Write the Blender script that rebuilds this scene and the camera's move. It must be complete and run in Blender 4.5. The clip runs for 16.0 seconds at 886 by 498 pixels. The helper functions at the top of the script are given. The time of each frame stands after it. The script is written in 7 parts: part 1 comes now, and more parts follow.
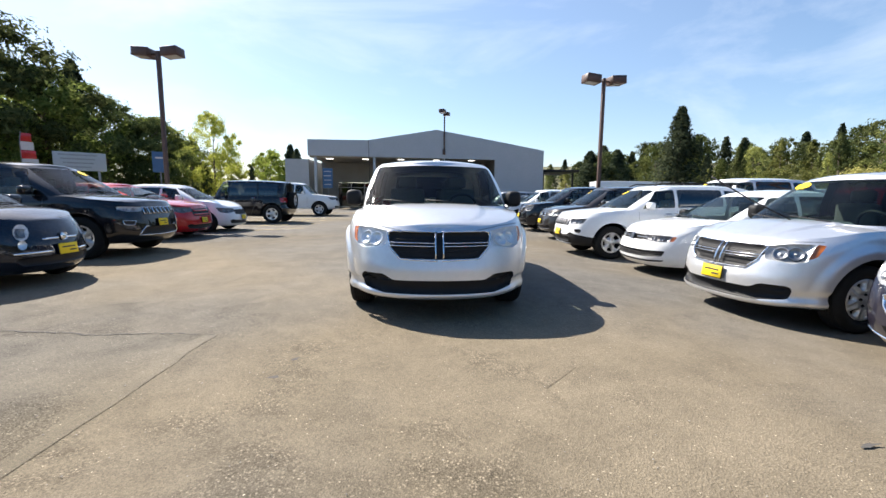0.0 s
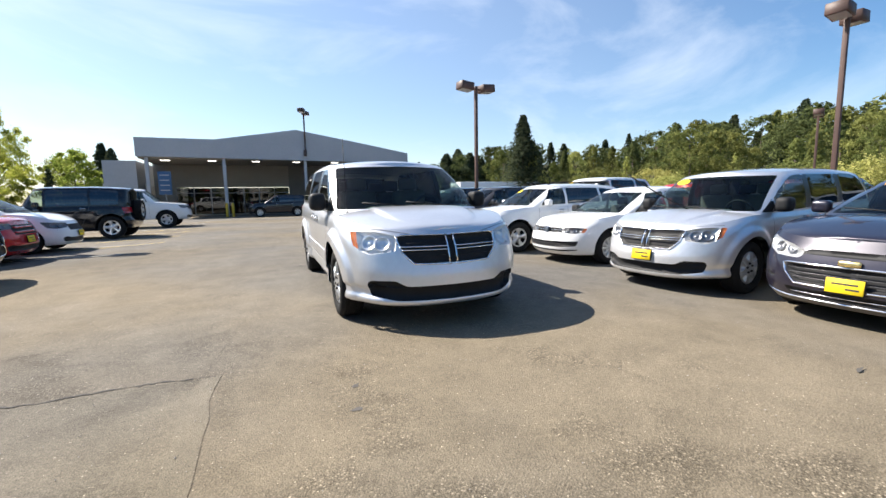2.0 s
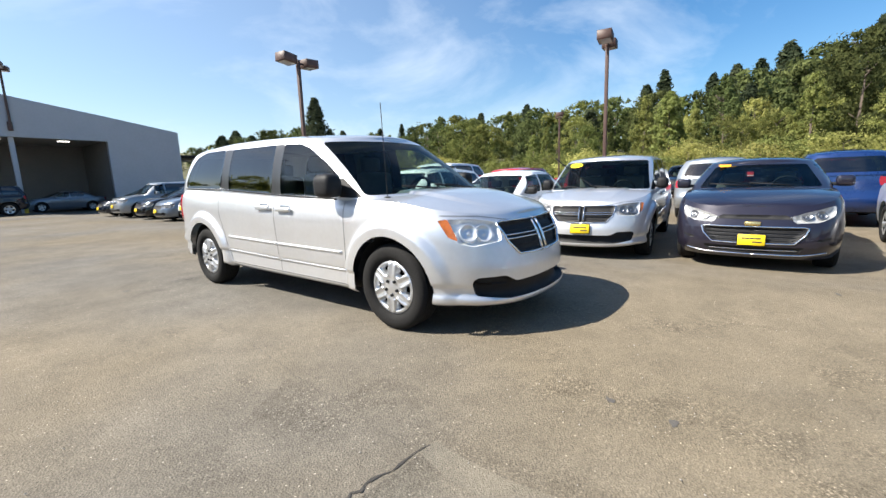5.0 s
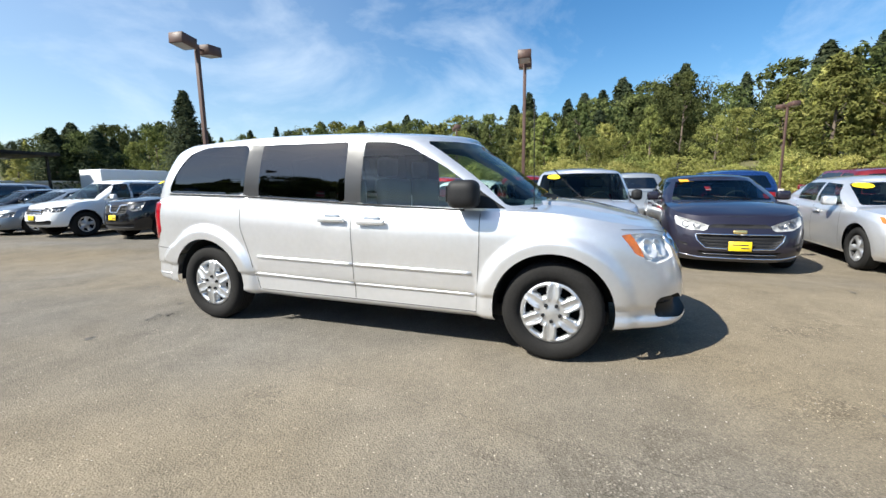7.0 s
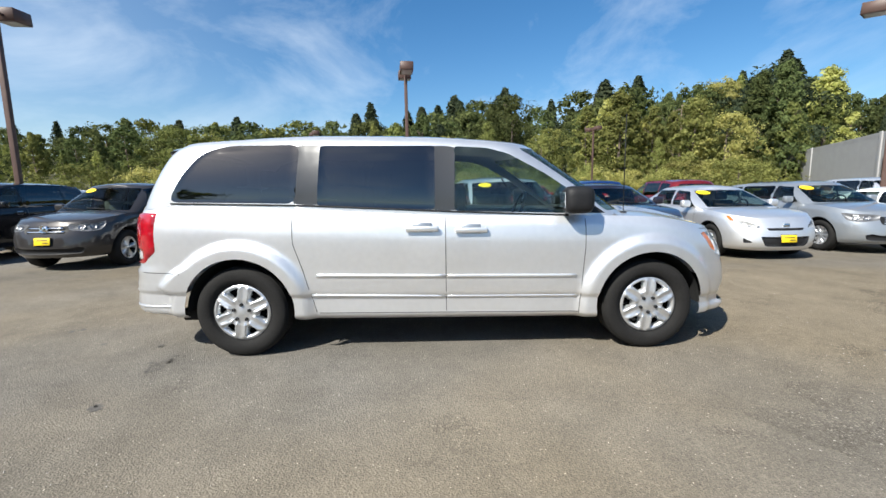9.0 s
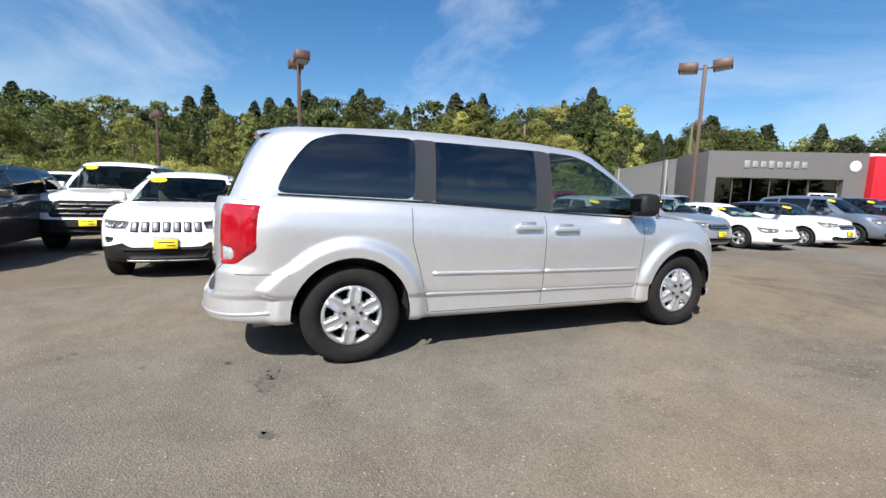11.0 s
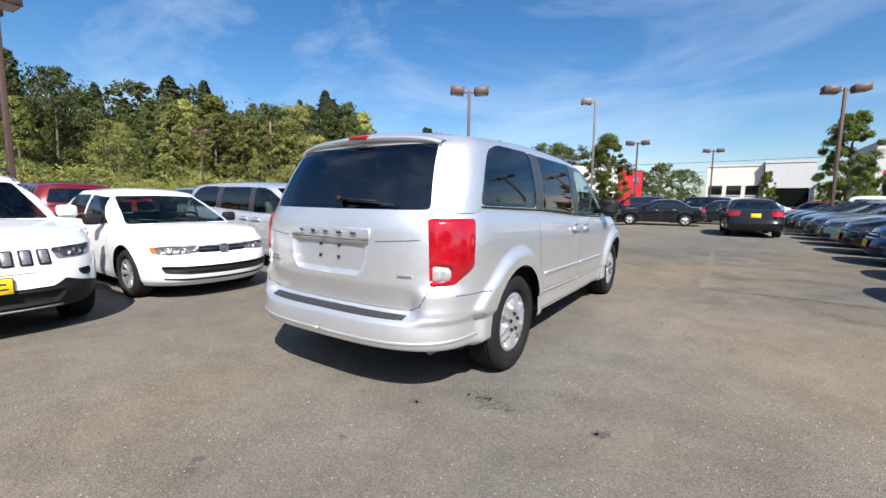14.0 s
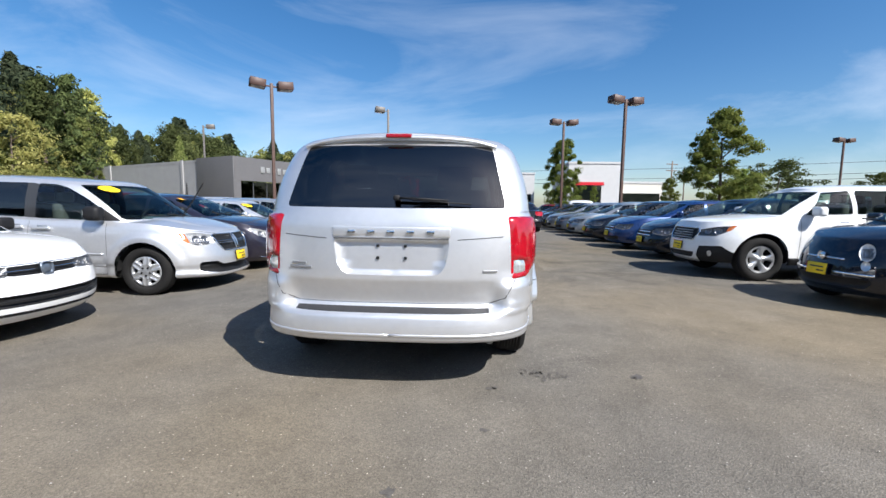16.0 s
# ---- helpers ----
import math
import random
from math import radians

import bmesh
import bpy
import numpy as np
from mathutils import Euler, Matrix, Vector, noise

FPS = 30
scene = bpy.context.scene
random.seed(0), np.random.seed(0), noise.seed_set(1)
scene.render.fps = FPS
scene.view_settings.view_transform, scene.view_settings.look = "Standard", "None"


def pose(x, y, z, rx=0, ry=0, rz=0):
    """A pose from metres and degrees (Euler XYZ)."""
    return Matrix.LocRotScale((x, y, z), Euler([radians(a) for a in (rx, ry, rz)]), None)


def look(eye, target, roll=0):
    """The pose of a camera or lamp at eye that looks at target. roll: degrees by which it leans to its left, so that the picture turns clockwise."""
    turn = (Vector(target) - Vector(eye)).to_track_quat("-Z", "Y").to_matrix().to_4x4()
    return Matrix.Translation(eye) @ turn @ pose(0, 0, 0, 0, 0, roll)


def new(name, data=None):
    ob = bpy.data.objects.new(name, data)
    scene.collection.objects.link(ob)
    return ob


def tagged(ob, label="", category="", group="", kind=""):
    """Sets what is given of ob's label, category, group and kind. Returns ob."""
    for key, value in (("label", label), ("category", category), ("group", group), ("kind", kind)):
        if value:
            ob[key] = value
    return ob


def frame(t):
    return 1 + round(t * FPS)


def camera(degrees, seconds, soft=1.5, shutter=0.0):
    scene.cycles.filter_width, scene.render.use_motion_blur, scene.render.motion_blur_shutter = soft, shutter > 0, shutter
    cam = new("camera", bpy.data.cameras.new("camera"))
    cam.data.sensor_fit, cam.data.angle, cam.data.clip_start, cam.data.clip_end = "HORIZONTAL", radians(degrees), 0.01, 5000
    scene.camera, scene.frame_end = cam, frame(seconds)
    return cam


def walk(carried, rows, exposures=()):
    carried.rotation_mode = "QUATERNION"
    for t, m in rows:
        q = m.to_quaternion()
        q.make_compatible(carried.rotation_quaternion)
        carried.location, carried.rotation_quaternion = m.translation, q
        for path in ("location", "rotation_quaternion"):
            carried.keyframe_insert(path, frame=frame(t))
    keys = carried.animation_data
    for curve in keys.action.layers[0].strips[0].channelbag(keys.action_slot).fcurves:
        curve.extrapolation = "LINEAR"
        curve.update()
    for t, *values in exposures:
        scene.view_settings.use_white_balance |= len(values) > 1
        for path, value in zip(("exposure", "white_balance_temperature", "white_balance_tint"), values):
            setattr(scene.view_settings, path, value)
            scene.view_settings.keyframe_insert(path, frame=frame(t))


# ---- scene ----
cam = camera(93.1, 16.0)
METRES, EYE, TILT, LEAN, TURN = 14.63, 1.17, 0.0, 0.0, -3.23
ROWS = [
    (0.0, 0.0, 0.0, 0.0, 0.06, -7.11, -0.5),
    (0.5, -0.0199, 0.004, -0.0012, -4.45, -8.9, -1.29),
    (1.0, -0.0431, 0.0098, -0.0011, -9.0, -9.23, -2.4),
    (1.5, -0.0707, 0.0118, -0.0006, -14.27, -8.65, -0.35),
    (2.0, -0.0934, 0.0226, -0.0004, -19.78, -6.9, 1.09),
    (2.5, -0.1174, 0.0344, -0.0008, -25.33, -7.09, -0.59),
    (3.0, -0.1405, 0.0494, -0.0015, -29.13, -8.56, -0.81),
    (3.5, -0.159, 0.0707, -0.0009, -33.27, -8.96, -1.42),
    (4.0, -0.1801, 0.0928, -0.0013, -39.38, -9.38, -0.45),
    (6.5, -0.2494, 0.2549, 0.0025, -61.96, -8.48, 1.98),
    (7.0, -0.2591, 0.2857, 0.0027, -66.42, -8.59, 0.78),
    (7.5, -0.2697, 0.315, 0.0031, -70.85, -8.84, 0.2),
    (8.0, -0.2746, 0.3474, 0.0035, -75.31, -8.08, -0.9),
    (8.5, -0.2821, 0.3805, 0.0037, -81.72, -7.66, 0.18),
    (11.0, -0.2741, 0.5465, 0.0015, -108.11, -7.39, -1.6),
    (11.5, -0.264, 0.5778, 0.0015, -112.96, -6.96, -1.56),
    (12.0, -0.2507, 0.6072, 0.0012, -118.06, -7.73, -1.68),
    (12.5, -0.2327, 0.6333, 0.0012, -125.58, -8.25, -1.53),
    (13.0, -0.215, 0.6599, 0.0014, -131.88, -8.65, -1.44),
    (13.5, -0.1916, 0.6819, 0.0018, -136.67, -7.82, -1.38),
    (14.0, -0.1701, 0.7068, 0.0021, -143.22, -6.59, -0.75),
    (14.5, -0.1441, 0.7242, 0.0014, -148.89, -6.0, -1.38),
    (15.0, -0.1187, 0.7417, 0.0007, -158.22, -6.37, 0.44),
    (15.5, -0.0918, 0.7518, -0.0, -164.76, -5.75, -0.69),
    (16.0, -0.0616, 0.7599, -0.001, -173.42, -5.78, -0.73),
]
walk(cam, [(t, pose(-0.26, -4.667, EYE, TILT, LEAN, TURN) @ pose(METRES * x, METRES * y, METRES * z, 90 + pitch, roll, yaw)) for t, x, y, z, yaw, pitch, roll in ROWS], [(0.0, 1.09, 6600, 11), (4.0, 1.09, 6580, 10), (7.0, 1.02, 6420, 7), (8.5, 0.86, 6350, 7), (11.0, 0.76, 6380, 11), (14.0, 0.77, 6270, 12), (16.0, 0.72, 6120, 11)])


# ---- world, sun ----
SUN_TO = Vector((-0.74, 0.68, 1.0)).normalized()
world = bpy.data.worlds.new("sky")
scene.world = world
world.use_nodes = True
wt = world.node_tree
wt.nodes.clear()
w_out = wt.nodes.new("ShaderNodeOutputWorld")
w_bg = wt.nodes.new("ShaderNodeBackground")
w_sky = wt.nodes.new("ShaderNodeTexSky")
w_sky.sky_type = "NISHITA"
w_sky.sun_disc = False
w_sky.sun_elevation = math.asin(SUN_TO.z)
w_sky.sun_rotation = math.atan2(SUN_TO.x, SUN_TO.y)
w_sky.air_density, w_sky.dust_density, w_sky.ozone_density = 1.0, 0.9, 2.2
# thin cirrus, stretched along one wind direction
w_co = wt.nodes.new("ShaderNodeTexCoord")
w_map = wt.nodes.new("ShaderNodeMapping")
w_map.inputs["Rotation"].default_value = (0.2, 0.1, radians(35))
w_map.inputs["Scale"].default_value = (1.2, 4.2, 6.0)
w_noise = wt.nodes.new("ShaderNodeTexNoise")
w_noise.inputs["Scale"].default_value = 0.85
w_noise.inputs["Detail"].default_value = 9
w_noise.inputs["Roughness"].default_value = 0.58
w_noise.inputs["Distortion"].default_value = 0.5
w_ramp = wt.nodes.new("ShaderNodeValToRGB")
w_ramp.color_ramp.elements[0].position = 0.49
w_ramp.color_ramp.elements[1].position = 0.78
w_ramp.color_ramp.elements[1].color = (0.38, 0.38, 0.38, 1)
w_mix = wt.nodes.new("ShaderNodeMixRGB")
w_mix.inputs["Color2"].default_value = (7.5, 8.0, 8.6, 1)
wt.links.new(w_co.outputs["Generated"], w_map.inputs["Vector"])
wt.links.new(w_map.outputs[0], w_noise.inputs["Vector"])
wt.links.new(w_noise.outputs["Fac"], w_ramp.inputs["Fac"])
# a thin high veil that thickens towards the sun's side of the sky
w_sep = wt.nodes.new("ShaderNodeSeparateXYZ")
wt.links.new(w_co.outputs["Generated"], w_sep.inputs[0])
w_veil = wt.nodes.new("ShaderNodeMapRange")
w_veil.interpolation_type = "SMOOTHSTEP"
w_veil.inputs["From Min"].default_value, w_veil.inputs["From Max"].default_value = 0.1, 1.0
w_veil.inputs["To Min"].default_value, w_veil.inputs["To Max"].default_value = 0.0, 0.20
wt.links.new(w_sep.outputs["Y"], w_veil.inputs["Value"])
w_max = wt.nodes.new("ShaderNodeMath")
w_max.operation = "ADD"
w_max.use_clamp = True
wt.links.new(w_ramp.outputs["Color"], w_max.inputs[0])
wt.links.new(w_veil.outputs[0], w_max.inputs[1])
wt.links.new(w_max.outputs[0], w_mix.inputs["Fac"])
w_hsv = wt.nodes.new("ShaderNodeHueSaturation")
w_hsv.inputs["Saturation"].default_value = 1.32
wt.links.new(w_sky.outputs[0], w_hsv.inputs["Color"])
wt.links.new(w_hsv.outputs[0], w_mix.inputs["Color1"])
wt.links.new(w_mix.outputs[0], w_bg.inputs["Color"])
w_bg.inputs["Strength"].default_value = 0.084
wt.links.new(w_bg.outputs[0], w_out.inputs["Surface"])

sun_data = bpy.data.lights.new("sun", "SUN")
sun_data.energy, sun_data.angle, sun_data.color = 5.0, radians(0.53), (1.0, 0.95, 0.87)
sun = new("sun", sun_data)
sun.matrix_world = look(SUN_TO * 50, (0, 0, 0))


# ---- materials ----
def material(name, color=(0.5, 0.5, 0.5), rough=0.5, metal=0.0, coat=0.0, spec=0.5, emit=None, emit_power=1.0):
    m = bpy.data.materials.new(name)
    m.use_nodes = True
    b = m.node_tree.nodes["Principled BSDF"]
    b.inputs["Base Color"].default_value = (*color, 1)
    b.inputs["Roughness"].default_value = rough
    b.inputs["Metallic"].default_value = metal
    b.inputs["Coat Weight"].default_value = coat
    b.inputs["Coat Roughness"].default_value = 0.04
    b.inputs["Specular IOR Level"].default_value = spec
    if emit:
        b.inputs["Emission Color"].default_value = (*emit, 1)
        b.inputs["Emission Strength"].default_value = emit_power
    return m


def nodes_of(m):
    return m.node_tree.nodes, m.node_tree.links, m.node_tree.nodes["Principled BSDF"]


def vary(m, scale=3.0, amount=0.15, detail=6, bump=0.0, bump_scale=40.0, distance=0.01, second=None, stretch=(1, 1, 1), space="Object", rough_amount=0.0):
    """Colour grain at two scales, and a fine bump."""
    n, l, b = nodes_of(m)
    base = tuple(b.inputs["Base Color"].default_value)[:3]
    co = n.new("ShaderNodeTexCoord")
    mp = n.new("ShaderNodeMapping")
    mp.inputs["Scale"].default_value = stretch
    l.new(co.outputs[space], mp.inputs["Vector"])
    big = n.new("ShaderNodeTexNoise")
    big.inputs["Scale"].default_value, big.inputs["Detail"].default_value = scale, detail
    small = n.new("ShaderNodeTexNoise")
    small.inputs["Scale"].default_value, small.inputs["Detail"].default_value = scale * 9, 4
    l.new(mp.outputs[0], big.inputs["Vector"])
    l.new(mp.outputs[0], small.inputs["Vector"])
    add = n.new("ShaderNodeMath")
    add.operation = "ADD"
    l.new(big.outputs["Fac"], add.inputs[0])
    l.new(small.outputs["Fac"], add.inputs[1])
    half = n.new("ShaderNodeMath")
    half.operation = "MULTIPLY"
    half.inputs[1].default_value = 0.5
    l.new(add.outputs[0], half.inputs[0])
    ramp = n.new("ShaderNodeValToRGB")
    ramp.color_ramp.elements[0].position, ramp.color_ramp.elements[1].position = 0.32, 0.68
    ramp.color_ramp.elements[0].color = (*[c * (1 - amount) for c in base], 1)
    other = second or [min(1, c * (1 + amount)) for c in base]
    ramp.color_ramp.elements[1].color = (*other, 1)
    l.new(half.outputs[0], ramp.inputs["Fac"])
    l.new(ramp.outputs["Color"], b.inputs["Base Color"])
    if rough_amount:
        r0 = b.inputs["Roughness"].default_value
        mr = n.new("ShaderNodeMapRange")
        mr.inputs["To Min"].default_value, mr.inputs["To Max"].default_value = max(0, r0 - rough_amount), r0 + rough_amount
        l.new(half.outputs[0], mr.inputs["Value"])
        l.new(mr.outputs[0], b.inputs["Roughness"])
    if bump:
        fine = n.new("ShaderNodeTexNoise")
        fine.inputs["Scale"].default_value, fine.inputs["Detail"].default_value = bump_scale, 5
        l.new(mp.outputs[0], fine.inputs["Vector"])
        bp = n.new("ShaderNodeBump")
        bp.inputs["Strength"].default_value, bp.inputs["Distance"].default_value = bump, distance
        l.new(fine.outputs["Fac"], bp.inputs["Height"])
        l.new(bp.outputs[0], b.inputs["Normal"])
    return m


def paint(name, color, metal=0.0, rough=0.3, flake=0.04):
    m = material(name, color, rough, metal, 1.0, 0.1 if metal < 0.25 else 0.3)
    return vary(m, 2.5, flake, 4, rough_amount=0.05)


def glass(name, tint, gloss=1.0, ior=1.52):
    """Tinted pane: straight see-through, with a mirror that grows at grazing angles."""
    m = bpy.data.materials.new(name)
    m.use_nodes = True
    n, l = m.node_tree.nodes, m.node_tree.links
    n.clear()
    out = n.new("ShaderNodeOutputMaterial")
    tr = n.new("ShaderNodeBsdfTransparent")
    tr.inputs["Color"].default_value = (*tint, 1)
    gl = n.new("ShaderNodeBsdfGlossy")
    gl.inputs["Roughness"].default_value = 0.02
    gl.inputs["Color"].default_value = (gloss, gloss, gloss, 1)
    f0 = ((ior - 1) / (ior + 1)) ** 2
    lw = n.new("ShaderNodeLayerWeight")
    lw.inputs["Blend"].default_value = 0.5
    power = n.new("ShaderNodeMath")
    power.operation = "POWER"
    power.inputs[1].default_value = 5.0
    l.new(lw.outputs["Facing"], power.inputs[0])
    fr = n.new("ShaderNodeMath")
    fr.operation = "MULTIPLY_ADD"
    fr.inputs[1].default_value, fr.inputs[2].default_value = 1 - f0, f0
    l.new(power.outputs[0], fr.inputs[0])
    mix = n.new("ShaderNodeMixShader")
    l.new(fr.outputs[0], mix.inputs["Fac"])
    l.new(tr.outputs[0], mix.inputs[1])
    l.new(gl.outputs[0], mix.inputs[2])
    l.new(mix.outputs[0], out.inputs["Surface"])
    return m


SILVER = paint("silver_paint", (0.742, 0.746, 0.754), 0.77, 0.43)
SILVER_DARK = paint("grey_silver_paint", (0.30, 0.32, 0.34), 0.5, 0.3)
WHITE = paint("white_paint", (0.78, 0.785, 0.78), 0.0, 0.35)
BLACK = paint("black_paint", (0.008, 0.008, 0.010), 0.0, 0.25)
PLUM = paint("plum_grey_paint", (0.018, 0.016, 0.027), 0.25, 0.3)
CHARCOAL = paint("charcoal_paint", (0.034, 0.031, 0.030), 0.2, 0.3)
NAVY = paint("navy_paint", (0.008, 0.011, 0.020), 0.15, 0.25)
BLUE = paint("blue_paint", (0.010, 0.034, 0.13), 0.3, 0.28)
RED = paint("red_paint", (0.45, 0.012, 0.015), 0.1, 0.28)
DARKRED = paint("dark_red_paint", (0.16, 0.01, 0.014), 0.3, 0.28)
GREYBLUE = paint("grey_blue_paint", (0.16, 0.19, 0.23), 0.5, 0.3)
GLASS_DARK = glass("privacy_glass", (0.045, 0.052, 0.058), 1.0, 1.95)
GLASS_CLEAR = glass("green_tinted_glass", (0.50, 0.60, 0.55), 0.55, 1.55)
GLASS_SIDE = glass("side_glass", (0.70, 0.80, 0.76), 1.0, 1.65)
GLASS_LENS = glass("lens_glass", (0.95, 0.96, 0.96), 0.4)
GOLD = material("gold_badge", (0.80, 0.62, 0.28), 0.25, 0.9)
REFLECT_DIM = material("shaded_lamp_reflector", (0.28, 0.28, 0.29), 0.30, 0.9)
REDTAG = vary(material("red_card", (0.55, 0.02, 0.03), 0.6), 20, 0.15)
SLOT_GREY = vary(material("grey_slot_mesh", (0.24, 0.24, 0.25), 0.45, 0.5), 60, 0.5)
MESH_GREY = material("grille_mesh", (0.05, 0.05, 0.054), 0.35, 0.3)
ORANGE = vary(material("orange_card", (0.85, 0.36, 0.02), 0.6), 20, 0.1)
REFLECT = material("lamp_reflector", (0.85, 0.85, 0.85), 0.28, 0.6)
RUBBER = vary(material("tyre_rubber", (0.013, 0.0125, 0.012), 0.85, spec=0.25), 8, 0.3, bump=0.25, bump_scale=60, distance=0.004)
PLASTIC = vary(material("black_plastic", (0.012, 0.012, 0.013), 0.6, spec=0.3), 10, 0.25, bump=0.15, bump_scale=220, distance=0.001)
GLOSS_BLACK = material("gloss_black", (0.012, 0.012, 0.013), 0.12, 0, 0.6)
PILLAR = material("satin_pillar_film", (0.045, 0.045, 0.046), 0.30, 0.2, 0.0, 0.7)
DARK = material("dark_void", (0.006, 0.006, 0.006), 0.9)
CHROME = material("chrome", (0.82, 0.83, 0.84), 0.10, 1.0)
ALLOY = vary(material("alloy_silver", (0.62, 0.63, 0.64), 0.32, 0.75), 6, 0.1)
AMBER = vary(material("amber_lens", (0.46, 0.125, 0.022), 0.14, 0, 0.8), 18, 0.45)
REDLENS = vary(material("red_lens", (0.33, 0.005, 0.013), 0.10, 0, 0.7), 3, 0.25)
REDRIB = material("red_lens_rib", (0.50, 0.03, 0.045), 0.08, 0, 1.0)
CLEARLENS = vary(material("clear_lens_cluster", (0.62, 0.64, 0.65), 0.10, 0.55, 1.0), 16, 0.45)
YELLOW = vary(material("dealer_yellow_card", (0.85, 0.60, 0.01), 0.6), 12, 0.06)
GREYSTEEL_TRIM = material("dull_trim_metal", (0.30, 0.30, 0.30), 0.4, 0.6)
INK = material("dark_ink", (0.03, 0.03, 0.03), 0.6)
SEAT = vary(material("seat_cloth_grey", (0.085, 0.083, 0.08), 0.9), 12, 0.2, bump=0.3, bump_scale=300, distance=0.002)
SEAT_BEIGE = vary(material("seat_cloth_beige", (0.22, 0.19, 0.15), 0.9), 12, 0.2)
CABIN = vary(material("cabin_plastic", (0.035, 0.035, 0.036), 0.7), 6, 0.2)
STEP_PAD = vary(material("step_pad_plastic", (0.028, 0.028, 0.030), 0.55), 30, 0.25, bump=0.3, bump_scale=200, distance=0.001)
SHUT = material("panel_gap", (0.09, 0.09, 0.09), 0.8)
HOUSING = vary(material("lamp_housing", (0.90, 0.90, 0.90), 0.38, 0.15), 14, 0.30)
HOUSING_MID = vary(material("clear_lamp_housing", (0.50, 0.50, 0.50), 0.35, 0.4), 22, 0.35)
HOUSING_DARK = vary(material("smoked_lamp_housing", (0.16, 0.16, 0.165), 0.35, 0.3), 22, 0.4)


# ---- mesh helpers ----
def mesh_of(name, verts, faces, smooth=True):
    me = bpy.data.meshes.new(name)
    me.from_pydata([tuple(map(float, v)) for v in verts], [], [tuple(f) for f in faces])
    me.update()
    if smooth:
        me.polygons.foreach_set("use_smooth", [True] * len(me.polygons))
    return me


def part(name, data, mat, parent, label="", m=None):
    """Links a mesh or a bmesh as one object under a thing or a part."""
    if isinstance(data, bmesh.types.BMesh):
        me = bpy.data.meshes.new(name)
        data.to_mesh(me)
        data.free()
        data = me
    if mat is not None and not data.materials:
        data.materials.append(mat)
    ob = new(name, data)
    ob.parent = parent
    if m is not None:
        ob.matrix_basis = m
    if label:
        ob["label"] = label
    return ob


def thing(name, label, category, group="", m=None, kind=""):
    ob = new(name)
    if m is not None:
        ob.matrix_basis = m
    return tagged(ob, label, category, group, kind)


def box_bm(size, centre=(0, 0, 0), bevel=0.0, segments=2):
    bm = bmesh.new()
    bmesh.ops.create_cube(bm, size=1)
    bmesh.ops.scale(bm, vec=size, verts=bm.verts)
    if bevel:
        bmesh.ops.bevel(bm, geom=bm.edges, offset=bevel, segments=segments, affect="EDGES", profile=0.6)
    bmesh.ops.translate(bm, vec=centre, verts=bm.verts)
    for f in bm.faces:
        f.smooth = bool(bevel)
    return bm


def merge_bm(*bms):
    out = bms[0]
    for b in bms[1:]:
        me = bpy.data.meshes.new("tmp")
        b.to_mesh(me)
        b.free()
        out.from_mesh(me)
        bpy.data.meshes.remove(me)
    return out


def lathe(profile, n=40, axis="x", smooth=True):
    """Turns (radius, along) pairs round the axis."""
    v, f = [], []
    k = len(profile)
    for i in range(n):
        a = 2 * math.pi * i / n
        for r, h in profile:
            c, s = r * math.cos(a), r * math.sin(a)
            v.append((h, c, s) if axis == "x" else (c, s, h))
    for i in range(n):
        j = (i + 1) % n
        for q in range(k - 1):
            f.append((i * k + q, i * k + q + 1, j * k + q + 1, j * k + q))
    return v, f


def tube_bm(points, radius, n=8, taper=None):
    """A round bar along points."""
    bm = bmesh.new()
    pts = [Vector(p) for p in points]
    rings = []
    for i, p in enumerate(pts):
        d = (pts[min(i + 1, len(pts) - 1)] - pts[max(i - 1, 0)]).normalized()
        side = d.cross(Vector((0, 0, 1)))
        if side.length < 1e-3:
            side = Vector((1, 0, 0))
        side.normalize()
        up = side.cross(d)
        r = radius if taper is None else radius + (taper - radius) * i / (len(pts) - 1)
        rings.append([bm.verts.new(p + side * r * math.cos(2 * math.pi * k / n) + up * r * math.sin(2 * math.pi * k / n)) for k in range(n)])
    for a, b in zip(rings, rings[1:]):
        for k in range(n):
            bm.faces.new((a[k], a[(k + 1) % n], b[(k + 1) % n], b[k])).smooth = True
    bm.faces.new(rings[0][::-1])
    bm.faces.new(rings[-1])
    return bm


def curve(points):
    """A smooth monotone curve through (a, b) pairs."""
    xs, ys = np.array([p[0] for p in points], float), np.array([p[1] for p in points], float)
    d = np.diff(ys) / np.diff(xs)
    m = np.zeros(len(xs))
    m[0], m[-1] = d[0], d[-1]
    for i in range(1, len(xs) - 1):
        m[i] = 0 if d[i - 1] * d[i] <= 0 else 2 * d[i - 1] * d[i] / (d[i - 1] + d[i])

    def f(x):
        x = np.clip(np.asarray(x, float), xs[0], xs[-1])
        i = np.clip(np.searchsorted(xs, x) - 1, 0, len(xs) - 2)
        h = xs[i + 1] - xs[i]
        t = (x - xs[i]) / h
        return ((2 * t**3 - 3 * t**2 + 1) * ys[i] + (t**3 - 2 * t**2 + t) * h * m[i] + (-2 * t**3 + 3 * t**2) * ys[i + 1] + (t**3 - t**2) * h * m[i + 1])
    return f


